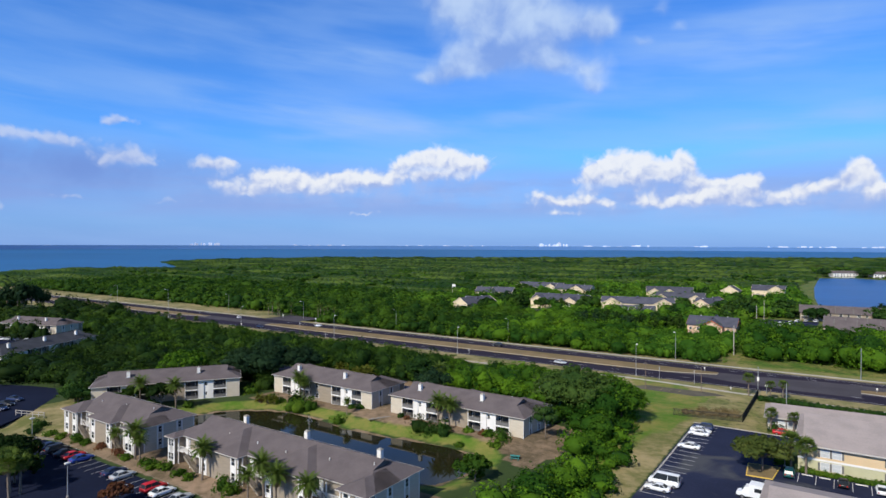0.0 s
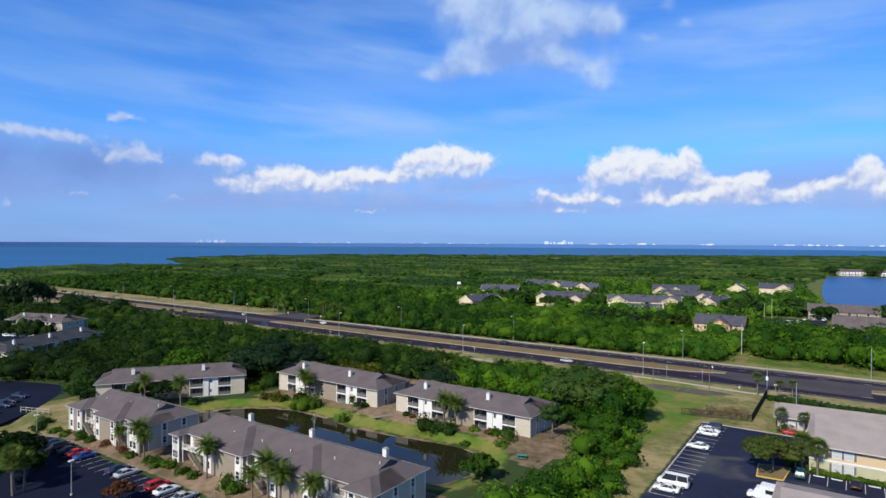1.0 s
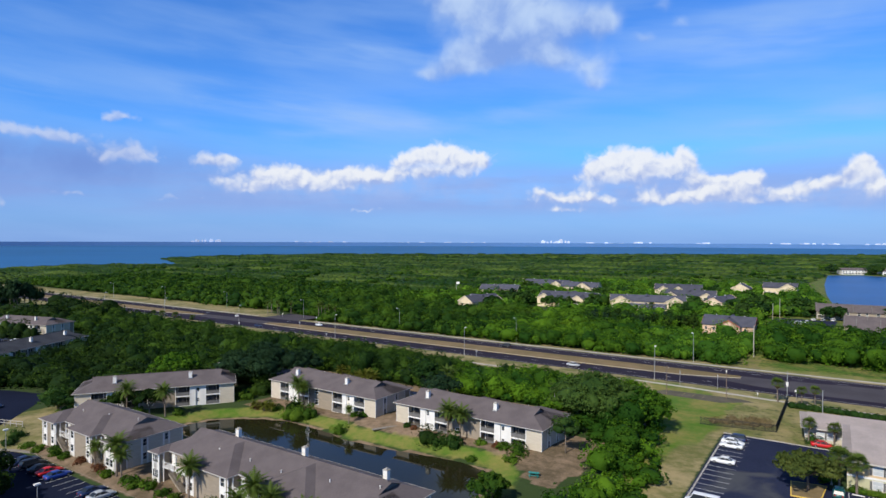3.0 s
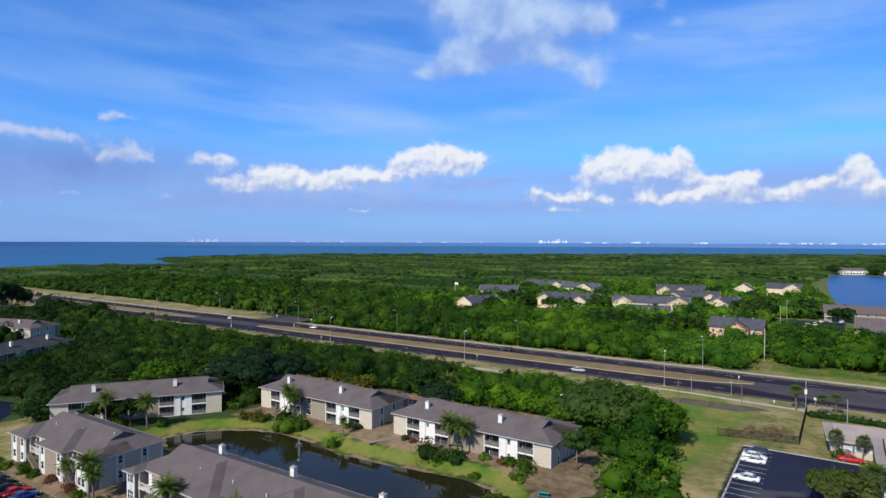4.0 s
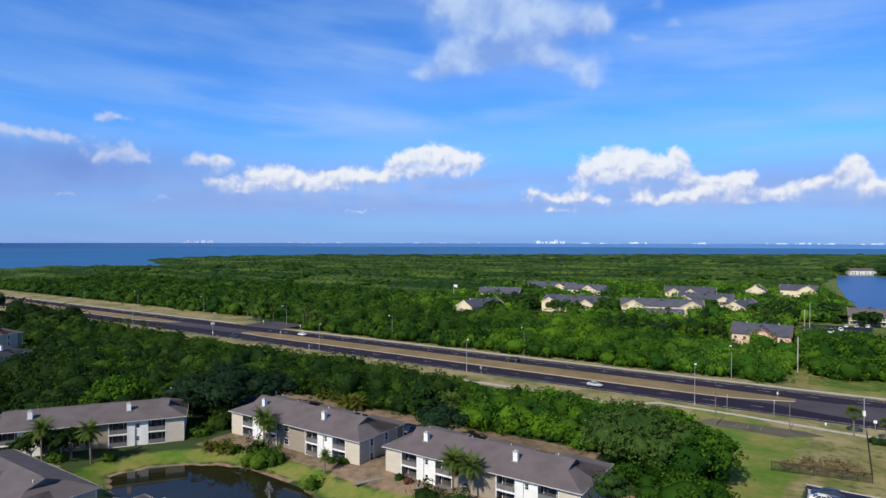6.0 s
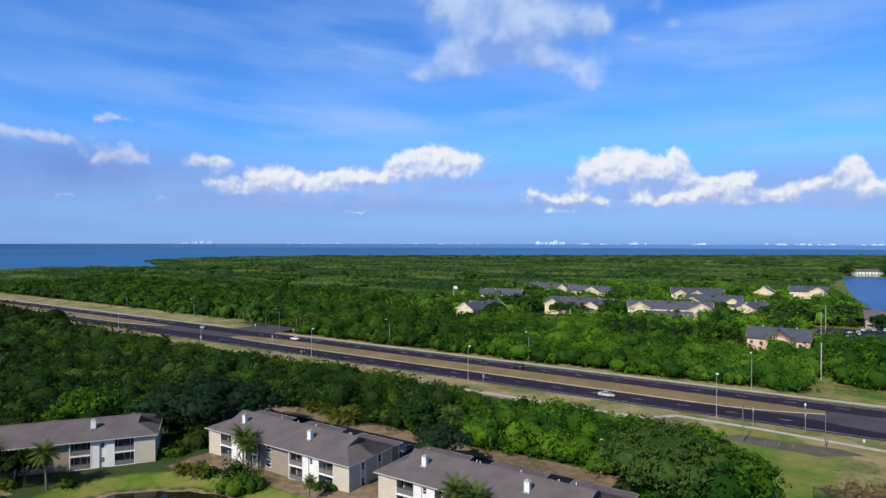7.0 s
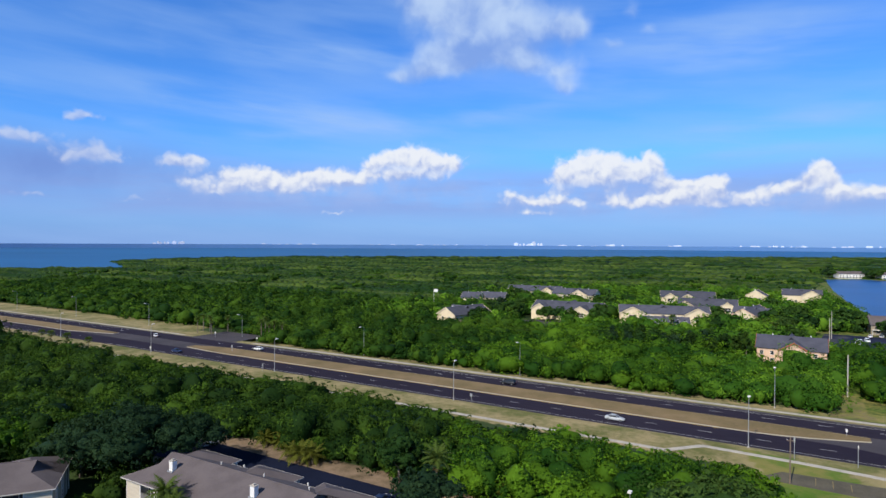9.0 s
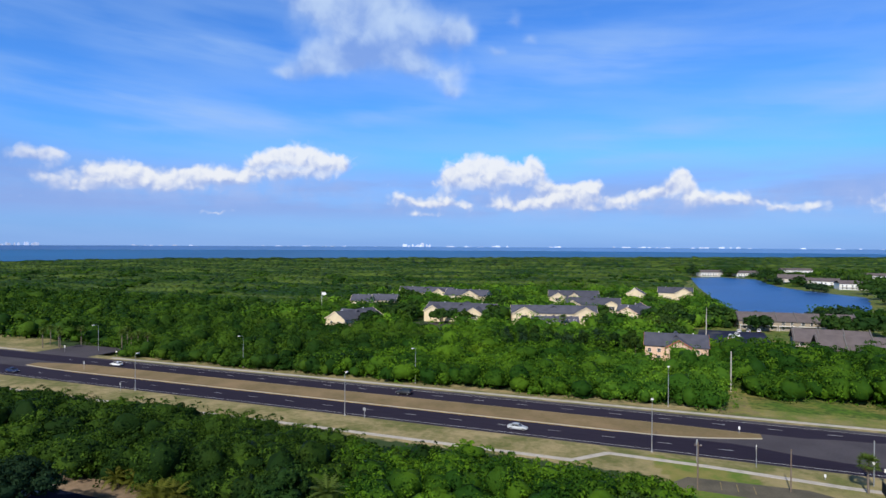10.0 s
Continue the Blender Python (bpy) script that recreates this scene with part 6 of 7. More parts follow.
# ---- trees ----
def crown_mesh(name, lobes, per, size, material, core=0.64):
    """A crown of leaf sprigs on several lobes (x, y, z, radius, height)."""
    a = np.array(lobes, float)
    v1, f1, i1, hue = cards(a[:, :3], a[:, 3], a[:, 4], per * (a[:, 3] / a[:, 3].mean()) ** 2, size, 0.8, -0.75, 1.0)
    f1 = np.concatenate([f1[:, [0, 1, 2]], f1[:, [0, 2, 3]]])
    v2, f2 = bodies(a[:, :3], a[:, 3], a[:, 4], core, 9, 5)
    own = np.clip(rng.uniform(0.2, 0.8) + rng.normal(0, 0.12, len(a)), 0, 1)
    # inner bodies are toned down to paint the shade inside the crown
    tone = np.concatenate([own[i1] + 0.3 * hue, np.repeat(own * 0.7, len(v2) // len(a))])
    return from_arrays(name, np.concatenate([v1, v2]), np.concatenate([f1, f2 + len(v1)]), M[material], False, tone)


def tree(m, height, radius, material, label, lobes=9, per=220, size=0.34, trunk_r=0.22, open_under=0.4, flat=0.75, lean=0.0):
    root = thing("tree", m, label, "tree")
    bm = bmesh.new()
    fork = height * open_under
    tube(bm, (0, 0, -0.2), (lean, 0, fork), trunk_r * 1.25, trunk_r * 0.8, 8)
    tips = []
    for i in range(lobes):
        a = 2 * math.pi * i / lobes + random.uniform(-0.3, 0.3)
        q = radius * (0.60 if i % 3 else 0.15) * random.uniform(0.85, 1.15)
        z = height * (0.62 if i % 3 else 0.78) + random.uniform(-0.06, 0.06) * height
        tips.append((lean + q * math.cos(a), q * math.sin(a), z))
        mid = (lean + q * 0.4 * math.cos(a), q * 0.4 * math.sin(a), fork + (z - fork) * 0.45)
        tube(bm, (lean, 0, fork - 0.1), mid, trunk_r * 0.6, trunk_r * 0.4, 6)
        tube(bm, mid, tips[-1], trunk_r * 0.4, trunk_r * 0.12, 5)
    part("trunk", bm, M["bark"], root, smooth=True)
    rows = [(x, y, z, radius * random.uniform(0.40, 0.58), radius * flat * random.uniform(0.36, 0.5)) for x, y, z in tips]
    part("crown", crown_mesh("crown", rows, per, size, material), None, root)
    return root


tree(at(-51.5, 146.5, 0.5), 11.5, 10.0, "soft", "broad grey-green tree beside the apartment building", 16, 900, 0.24, 0.35)
tree(at(-40.5, 150, 0.3), 9.5, 6.5, "woods", "dense green tree beside the apartment building", 9, 560, 0.26, 0.3)
tree(at(-48.8, 121.3, 0.8), 9.2, 3.0, "soft", "slender young tree with a pale trunk in mulch", 8, 90, 0.22, 0.13, 0.55, 0.9)
tree(at(-146.5, 126.5, 0.8), 12.5, 10.0, "pine", "broad dark tree between two apartment buildings", 16, 1100, 0.21, 0.35, 0.3)
tree(at(-139.5, 133.5, 0.8), 11.0, 6.5, "pine", "dark feathery tree behind an apartment building", 10, 800, 0.20, 0.3, 0.3)
tree(at(-91.0, 137.0, 0.8), 9.0, 5.0, "pine", "dark tree between two apartment buildings", 9, 600, 0.20, 0.25, 0.3)
tree(at(-104.5, 149.5, 0.8), 9.0, 5.0, "tree", "dense tree beside the rear car park", 9, 500, 0.22, 0.25, 0.3)
tree(at(-155.0, 121.0, 0.8), 10.5, 7.0, "pine", "broad dark tree between two apartment buildings", 11, 800, 0.21, 0.3, 0.25)
tree(at(-172.0, 112.0, 0.8), 9.5, 7.0, "woods", "dense tree beside an apartment building", 9, 320, 0.36, 0.3, 0.3)
tree(at(-6.2, 131.4, 0.2), 7.4, 5.6, "olive_leaf", "spreading olive-green tree on a car park island", 11, 380, 0.22, 0.22, 0.38, 0.5)
tree(at(-50.5, 93.0, 0.3), 5.5, 3.4, "hedge", "round green tree beside the pond", 7, 190, 0.28, 0.16, 0.3)
tree(at(-53.5, 97.0, 0.3), 4.0, 2.4, "hedge", "small green tree beside the pond", 6, 150, 0.28, 0.14, 0.25)
tree(at(-153.0, 84.0, 0.8), 6.4, 3.4, "woods_dark", "leafy tree before an apartment building", 7, 190, 0.30, 0.2, 0.3)
tree(at(-147.6, 89.0, 0.8), 6.6, 3.6, "woods_dark", "leafy tree before an apartment building", 7, 190, 0.30, 0.2, 0.3)
for u, v, h, w in ((-17, 1000, 12, 8), (31, 1012, 12, 8), (64, 910, 13, 9), (68, 840, 7, 6), (82, 740, 7, 7), (88, 735, 6, 6), (108, 545, 12, 9), (38.4, 451, 10, 6), (27, 448, 9, 5), (-4, 438, 7, 4), (60, 985, 6, 5)):
    tree(at(u, v, 0), h, w, "pine", "round dark tree on the bank of the lake", 9, 60, 0.7, 0.3, 0.2, 0.9)
tree(at(-131.0, 46.6, 0.1), 6.6, 5.4, "woods_dark", "broad dusty green tree in the car park", 13, 420, 0.26, 0.25, 0.35)
tree(at(-123.0, 44.8, 0.1), 5.6, 4.2, "woods_dark", "dark green tree in the car park", 10, 320, 0.26, 0.22, 0.3)
tree(at(-136.5, 41.0, 0.1), 7.0, 6.0, "woods_dark", "dark green tree in the car park", 11, 320, 0.28, 0.25, 0.3)
tree(at(-166.5, 76.5, 0.8), 5.6, 3.6, "tree", "dusty green tree behind an apartment building", 8, 230, 0.30, 0.2, 0.4)
tree(at(-172.5, 78.5, 0.8), 5.4, 4.2, "tree", "dusty green tree behind an apartment building", 8, 200, 0.30, 0.2, 0.4)
tree(at(-97.8, 50.7, 0.1), 3.6, 2.4, "redleaf", "small reddish-leaved tree in the car park", 6, 150, 0.26, 0.12, 0.3)
for u, v, h in ((-472, 168, 13), (-468, 172, 15), (-463, 176, 16), (-460, 179, 17), (-459, 183, 16), (-459, 187, 14), (-461, 191, 11), (-457, 176, 15), (-475, 164, 12)):
    tree(at(u, v), h, 3.6, "pine", "tall dark pine beside the highway", 9, 70, 0.7, 0.3, 0.2, 2.2)
for u, v, h, r in ((-190, 346, 9, 6), (-188, 382, 9, 6), (-166, 380, 8, 5), (-141, 396, 9, 6), (-80, 400, 9, 5), (-72, 392, 8, 5), (-56, 420, 9, 7), (-42, 400, 9, 7), (-5.5, 416, 8, 6), (28, 414, 9, 8), (42, 416, 9, 9), (-22, 432, 9, 8), (-48, 450, 9, 8), (-86, 520, 9, 8), (-150, 450, 9, 8), (-222, 470, 9, 8), (108, 610, 11, 10)):
    tree(at(u, v), h, r, "tree", "round dark green tree near the far houses", 8, 90, 0.9, 0.3, 0.3)
for u, v, h, r in ((118, 660, 12, 12), (124, 720, 12, 12), (-14, 1000, 12, 9), (36, 1004, 12, 8), (80, 1004, 12, 10), (64, 900, 12, 10), (84, 822, 8, 9), (128, 870, 12, 14), (160, 900, 12, 16), (60, 1120, 10, 18), (158, 770, 11, 12)):
    tree(at(u, v), h, r, "tree", "round dark green tree beside the lake", 8, 90, 0.9, 0.3, 0.3)


# slender trees in front of the far houses, and shade trees between them
for i in range(30):
    u = -116.0 + 58.0 * i / 30 + random.uniform(-1.5, 1.5)
    tree(at(u, 316 + 9 * math.sin(i * 1.9) + random.uniform(-2, 2), 0), random.uniform(8.0, 11.0), random.uniform(1.8, 2.8), random.choice(("pine", "tree", "woods_dark")), "slender dark tree in a stand before the far houses", 6, 46, 0.42, 0.16, 0.5, 1.3)
for u, v, h, w, k in ((-193, 374, 9, 4.5, "tree"), (-198, 382, 9, 4.5, "pine"), (-206, 384, 10, 5.0, "tree"), (-218, 392, 8, 4.5, "tree"), (-210, 410, 9, 5.0, "pine"), (-200, 420, 9, 5.0, "tree"), (-224, 450, 8, 4.5, "tree"), (-196, 450, 8, 5.0, "woods_mid"),
                      (-156, 373, 10, 4.2, "tree"), (-150, 376, 9, 3.8, "woods_dark"), (-138, 378, 8, 4.0, "tree"), (-79, 376, 9, 4.0, "tree"), (-84, 386, 8, 3.6, "pine"), (-50, 386, 10, 4.6, "soft"), (-46, 356, 9, 4.4, "tree"), (-52, 362, 8, 4.0, "soft"),
                      (-54, 420, 11, 4.2, "woods_east"), (-50, 432, 10, 4.6, "tree"), (-48, 450, 9, 4.6, "woods_east"), (-86, 440, 8, 4.4, "tree"), (-70, 470, 9, 5.0, "woods_east"), (-60, 500, 9, 5.0, "tree"), (-88, 528, 9, 5.0, "woods_east"), (-145, 480, 8, 4.8, "tree"), (-160, 460, 8, 4.6, "woods_mid"), (-222, 480, 8, 4.6, "tree")):
    tree(at(u, v, 0), h, w, k, "leafy shade tree between the far houses", 8, 70, 0.5, 0.22, 0.35, 0.8)


# ---- palms ----
def frond(bm, length, droop, rise, width, n=9, roll=0.0):
    """One feather frond along +x: a rib with paired leaflets."""
    pts = []
    for i in range(n + 1):
        f = i / n
        pts.append(Vector((length * f * (1 - 0.18 * droop * f), 0, rise * length * f - droop * length * f * f)))
    quads = []
    for i in range(n):
        p, q = pts[i], pts[i + 1]
        w = width * math.sin(math.pi * min(1, 0.12 + 0.9 * (i + 0.5) / n)) + 0.05
        for s in (-1, 1):
            tip = (p + q) / 2 + Vector((0.35 * w, s * w, -0.45 * w))
            quads.append((p, q, tip))
    return quads


def palm_parts(height, n_fronds, length, skirt, fan=False, lean=0.3, leaf="palm"):
    bm = bmesh.new()
    k = 9
    prev = Vector((0, 0, -0.1))
    for i in range(k):
        f = (i + 1) / k
        cur = Vector((lean * f * f, 0.1 * math.sin(3 * f), height * f))
        r0, r1 = 0.2 - 0.06 * i / k, 0.215 - 0.06 * f
        tube(bm, prev, cur, r0, r1, 8, cap=i == k - 1)
        prev = cur
    trunk = mesh_of(bm, "trunk", M["bark"], True)
    green, brown = bmesh.new(), bmesh.new()
    for j in range(n_fronds + skirt):
        dry = j >= n_fronds
        a = 2.399 * j + random.uniform(-0.2, 0.2)
        f = j / max(1, n_fronds)
        up = -1.0 if dry else 1.35 - 1.75 * f
        l = length * random.uniform(0.85, 1.1) * (0.75 if dry else 1)
        m = Matrix.Translation(prev) @ Matrix.Rotation(a, 4, "Z") @ Matrix.Rotation(-up * 0.9, 4, "Y")
        tgt = brown if dry else green
        if fan:
            c = Vector((l * 0.55, 0, 0))
            for q in range(9):
                an = (q - 4) * 0.33
                t1 = c + Vector((math.cos(an), math.sin(an), -0.18 * abs(q - 4) / 4 - 0.15)) * l * 0.55
                s1, s2 = c + Vector((math.cos(an - 0.15), math.sin(an - 0.15), 0)) * l * 0.28, c + Vector((math.cos(an + 0.15), math.sin(an + 0.15), 0)) * l * 0.28
                tgt.faces.new([tgt.verts.new(m @ p) for p in (c, s1, t1, s2)])
            tgt.faces.new([tgt.verts.new(m @ Vector(p)) for p in ((0, -0.03, 0), (l * 0.55, -0.02, 0), (l * 0.55, 0.02, 0), (0, 0.03, 0))])
        else:
            for p, q, tip in frond(None, l, 0.42 + 0.2 * random.random(), 0.12, 0.62):
                tgt.faces.new([tgt.verts.new(m @ x) for x in (p, q, tip)])
    return trunk, mesh_of(green, "crown", M[leaf]), mesh_of(brown, "dry_fronds", M["frond_dry"])


def palm(m, shapes, scale, label):
    root = thing("palm_tree", m @ Matrix.Diagonal((scale, scale, scale, 1)), label, "palm")
    part("trunk", shapes[0], None, root)
    part("crown", shapes[1], None, root)
    part("dry_fronds", shapes[2], None, root, "hanging dry brown fronds")
    return root


QUEEN = palm_parts(6.0, 38, 2.8, 6)
SKIRT = palm_parts(6.0, 40, 2.9, 30)
SABAL = palm_parts(5.0, 34, 1.9, 6, True, 0.1)
ROYAL = palm_parts(7.0, 20, 2.2, 2, False, 0.05)
YOUNG = palm_parts(1.6, 20, 2.6, 1, leaf="frond_yellow")
for u, v, s, shapes, z in ((-122.0, 115.6, 1.1, QUEEN, 0.8), (-119.5, 114.6, 0.95, QUEEN, 0.8), (-100.8, 112.1, 0.6, QUEEN, 0.8), (-95.3, 147.6, 1.1, SKIRT, 0.8), (-74.2, 115.6, 1.12, SKIRT, 0.8), (-71.2, 116.0, 1.05, SKIRT, 0.8),
                           (-143.0, 90.5, 1.1, QUEEN, 0.7), (-150.6, 85.0, 1.15, QUEEN, 0.8), (-115.0, 63.6, 1.05, QUEEN, 0.7), (-112.6, 63.2, 0.8, QUEEN, 0.7), (-93.7, 64.6, 1.05, QUEEN, 0.7),
                           (-76.2, 64.6, 1.15, QUEEN, 0.7), (-72.8, 64.2, 1.0, SKIRT, 0.7), (-65.0, 64.4, 1.0, SKIRT, 0.7), (-79.0, 63.4, 0.8, QUEEN, 0.7), (-122.5, 63.4, 0.7, QUEEN, 0.7)):
    palm(at(u, v, z, random.uniform(0, 360)), shapes, s, "feathery green palm beside an apartment wall" if shapes is QUEEN else "palm with a skirt of dry fronds beside a wall")
for u, v, s in ((-16.4, 197.6, 1.05), (-10.6, 196.2, 0.85), (-7.4, 198.6, 0.85), (1.2, 134.9, 1.1), (-1.4, 135.6, 1.2), (-7.4, 161.8, 0.9), (-2.6, 161.8, 0.85), (-116.3, 41.4, 1.2), (-116.4, 43.2, 1.1), (-119.0, 42.6, 1.2), (-121.4, 43.2, 1.15)):
    palm(at(u, v, 0.0, random.uniform(0, 360)), SABAL, s, "cabbage palm with a round fan-leaved crown")
for u, v, s in ((-291, 247, 1.0), (-287, 251, 1.05), (-283, 258, 1.0), (-281, 247, 0.9), (-258, 259, 1.1), (-253, 252, 1.1), (-250, 257, 1.0), (-247, 251, 1.0), (-244, 256, 0.95), (-296, 254, 1.0)):
    palm(at(u, v, 0.0, random.uniform(0, 360)), ROYAL, s, "slim palm beside the side road")
for u, v, s in ((-139.5, 151.0, 1.1), (-136.0, 151.6, 1.0), (-88.0, 153.0, 1.0), (-84.5, 152.6, 1.0), (-93.0, 152.4, 0.9), (-126.5, 147.4, 1.4), (-123.6, 147.8, 1.3), (-129.0, 147.8, 1.1), (-130, 107.8, 0.8), (-127.5, 108.6, 0.8), (-125.6, 109.4, 0.7)):
    palm(at(u, v, 0.7, random.uniform(0, 360)), YOUNG, s, "low bushy yellow-green palm at the edge of the woods")
for u, v, s in ((-62, 384, 1.3), (-58, 388, 1.3), (-54, 380, 1.2), (-100, 384, 1.2), (-300, 192, 1.0), (-312, 192, 1.0), (-322, 193, 0.9), (-286, 193, 0.9)):
    palm(at(u, v, 0.0, random.uniform(0, 360)), SABAL, s, "cabbage palm near the road and far houses")


# ---- shrubs ----
def shrub(m, r, h, material, label, size=0.2, per=90):
    root = thing("shrub", m, label, "shrub")
    rows = [(random.uniform(-0.4, 0.4) * r, random.uniform(-0.4, 0.4) * r, 0.35 * h, r * random.uniform(0.55, 0.75), h * random.uniform(0.5, 0.7)) for _ in range(5)]
    part("foliage", crown_mesh("foliage", rows, per, size, material), None, root)
    return root


for u, v, r, h, k in ((-117.0, 110.2, 3.6, 4.0, "hedge"), (-120.0, 112.0, 2.8, 3.4, "woods_dark"), (-114.0, 111.4, 2.6, 3.2, "hedge"), (-99.7, 108.0, 1.9, 1.8, "hedge"), (-77.5, 112.2, 3.2, 3.6, "woods_dark"), (-74.4, 112.6, 2.2, 2.2, "tree"), (-70.8, 112.9, 2.0, 2.2, "tree"), (-72.4, 114.0, 1.8, 2.6, "tree"), (-66.4, 116.9, 1.3, 1.1, "hedge"), (-62.5, 116.4, 1.3, 1.0, "redleaf"), (-60.6, 116.6, 1.4, 1.2, "hedge"), (-57.0, 115.4, 2.3, 2.0, "hedge"),):
    shrub(at(u, v, float(ground_z(u, v)) - 0.1), r, h, k, "low leafy shrub beside the pond")
for u, v, r, h, k in ((-103.0, 116.6, 1.1, 0.9, "hedge"), (-100.5, 117.3, 1.2, 0.9, "hedge"), (-127.8, 110.5, 1.8, 1.6, "hedge"), (-130.3, 109.2, 1.5, 1.4, "redleaf"), (-125.2, 110.6, 1.6, 1.3, "hedge"), (-86.5, 117.0, 0.8, 0.9, "tree"), (-84.4, 116.6, 0.7, 0.8, "redleaf"), (-62.5, 89.0, 1.6, 1.6, "tree"), (-56.5, 112.0, 1.6, 1.2, "hedge"), (-52.0, 96.0, 1.6, 1.2, "hedge"), (-65.0, 110.6, 1.2, 0.9, "hedge"),):
    shrub(at(u, v, float(ground_z(u, v)) - 0.1), r, h, k, "low leafy shrub beside the pond")
for u, v, r, h, k in ((-120.4, 63.4, 1.6, 1.1, "redleaf"), (-117.6, 62.9, 1.4, 1.0, "hedge"), (-128.4, 63.6, 1.5, 0.9, "redleaf"), (-110.4, 63.6, 1.6, 1.1, "hedge"), (-107.6, 63.5, 1.6, 1.2, "hedge"), (-104.8, 64.0, 1.5, 1.5, "hedge"), (-99.8, 63.8, 1.4, 1.0, "hedge"), (-96.4, 63.8, 1.2, 1.0, "hedge"), (-86.8, 63.8, 1.7, 2.4, "hedge"), (-83.4, 63.9, 1.5, 1.8, "hedge"), (-69.4, 63.9, 1.4, 1.6, "hedge"), (-61.0, 63.6, 1.6, 1.6, "hedge"), (-137.6, 62.8, 1.4, 1.0, "hedge"), (-143.2, 62.0, 1.3, 1.0, "hedge"), (-148.2, 61.6, 1.4, 1.1, "hedge"), (-139.8, 63.8, 1.2, 0.9, "tree"), (-133.8, 62.8, 1.2, 0.9, "hedge"),):
    shrub(at(u, v, float(ground_z(u, v)) - 0.1), r, h, k, "low leafy shrub in a bed by the car park")
for u, v, r, h, k in ((-4.0, 139, 1.8, 2.0, "hedge"), (-5.4, 144, 1.8, 1.8, "tree"), (-6.4, 163.0, 1.6, 1.6, "tree"),):
    shrub(at(u, v, float(ground_z(u, v)) - 0.1), r, h, k, "low leafy shrub beside the office")
for u, v, r, h, k in ((-139.5, 113.0, 2.6, 2.4, "hedge"), (-140.5, 118.0, 3.2, 4.0, "woods_dark"), (-138.0, 121.5, 3.0, 4.2, "woods_dark"), (-142.5, 122.0, 3.4, 5.0, "woods_dark"), (-137.0, 126.5, 3.0, 4.0, "woods_dark"),
                      (-156.0, 81.0, 2.2, 2.6, "tree"), (-165.5, 78.0, 2.4, 2.8, "tree"), (-150.0, 87.0, 2.0, 2.2, "hedge"), (-141.6, 93.5, 1.6, 1.4, "hedge"), (-153.5, 60.5, 1.6, 1.4, "tree"), (-156.5, 63.0, 1.8, 1.8, "tree")):
    shrub(at(u, v, float(ground_z(u, v)) - 0.1), r, h, k, "dense leafy shrub at the corner of a building")
for u, v, rad, h in ((-28.0, 167.0, 2.2, 1.2), (-25.0, 168.5, 2.4, 1.4), (-22.0, 169.0, 2.4, 1.5), (-19.0, 169.5, 2.2, 1.5), (-16.6, 170.5, 2.0, 1.6), (-17.4, 174.0, 2.2, 1.4), (-20.8, 173.0, 2.4, 1.2), (-24.2, 172.0, 2.2, 1.0)):
    shrub(at(u, v, -0.2), rad, h, "frond_dry", "tall dry tan grass behind a dark bar fence", 0.16, 60)
hedge_rows = [(u, 193.8 - 0.05 * (u + 12), 0.5, 1.2, 0.9) for u in np.arange(-12.5, 60, 1.4)]
tagged(part("hedge", crown_mesh("hedge", hedge_rows, 150, 0.18, "tree", 0.95), None, m=PLAN), "long clipped dark green hedge beside the pavement", "hedge")


row = [(u, 135.7, 0.3, 0.62, 0.62) for u in np.arange(0.6, 40, 0.8)]
tagged(part("hedge", crown_mesh("hedge", row, 90, 0.14, "hedge", 0.95), None, m=PLAN), "clipped light green hedge along the office wall", "hedge")


# ---- vehicles ----
def ring_loft(rows):
    """Skin through cross-sections: x, half width, low, shoulder, high, top half width."""
    bm, rings = bmesh.new(), []
    for x, w, z0, z1, z2, tw in rows:
        pts = [(-w * 0.9, z0), (-w, z0 + 0.12), (-w, z1), (-tw, z2), (tw, z2), (w, z1), (w, z0 + 0.12), (w * 0.9, z0)]
        rings.append([bm.verts.new((x, y, z)) for y, z in pts])
    for a, b in zip(rings, rings[1:]):
        for i in range(8):
            bm.faces.new([a[i], a[(i + 1) % 8], b[(i + 1) % 8], b[i]])
    bm.faces.new(rings[0][::-1]), bm.faces.new(rings[-1])
    bmesh.ops.recalc_face_normals(bm, faces=bm.faces)
    return bm


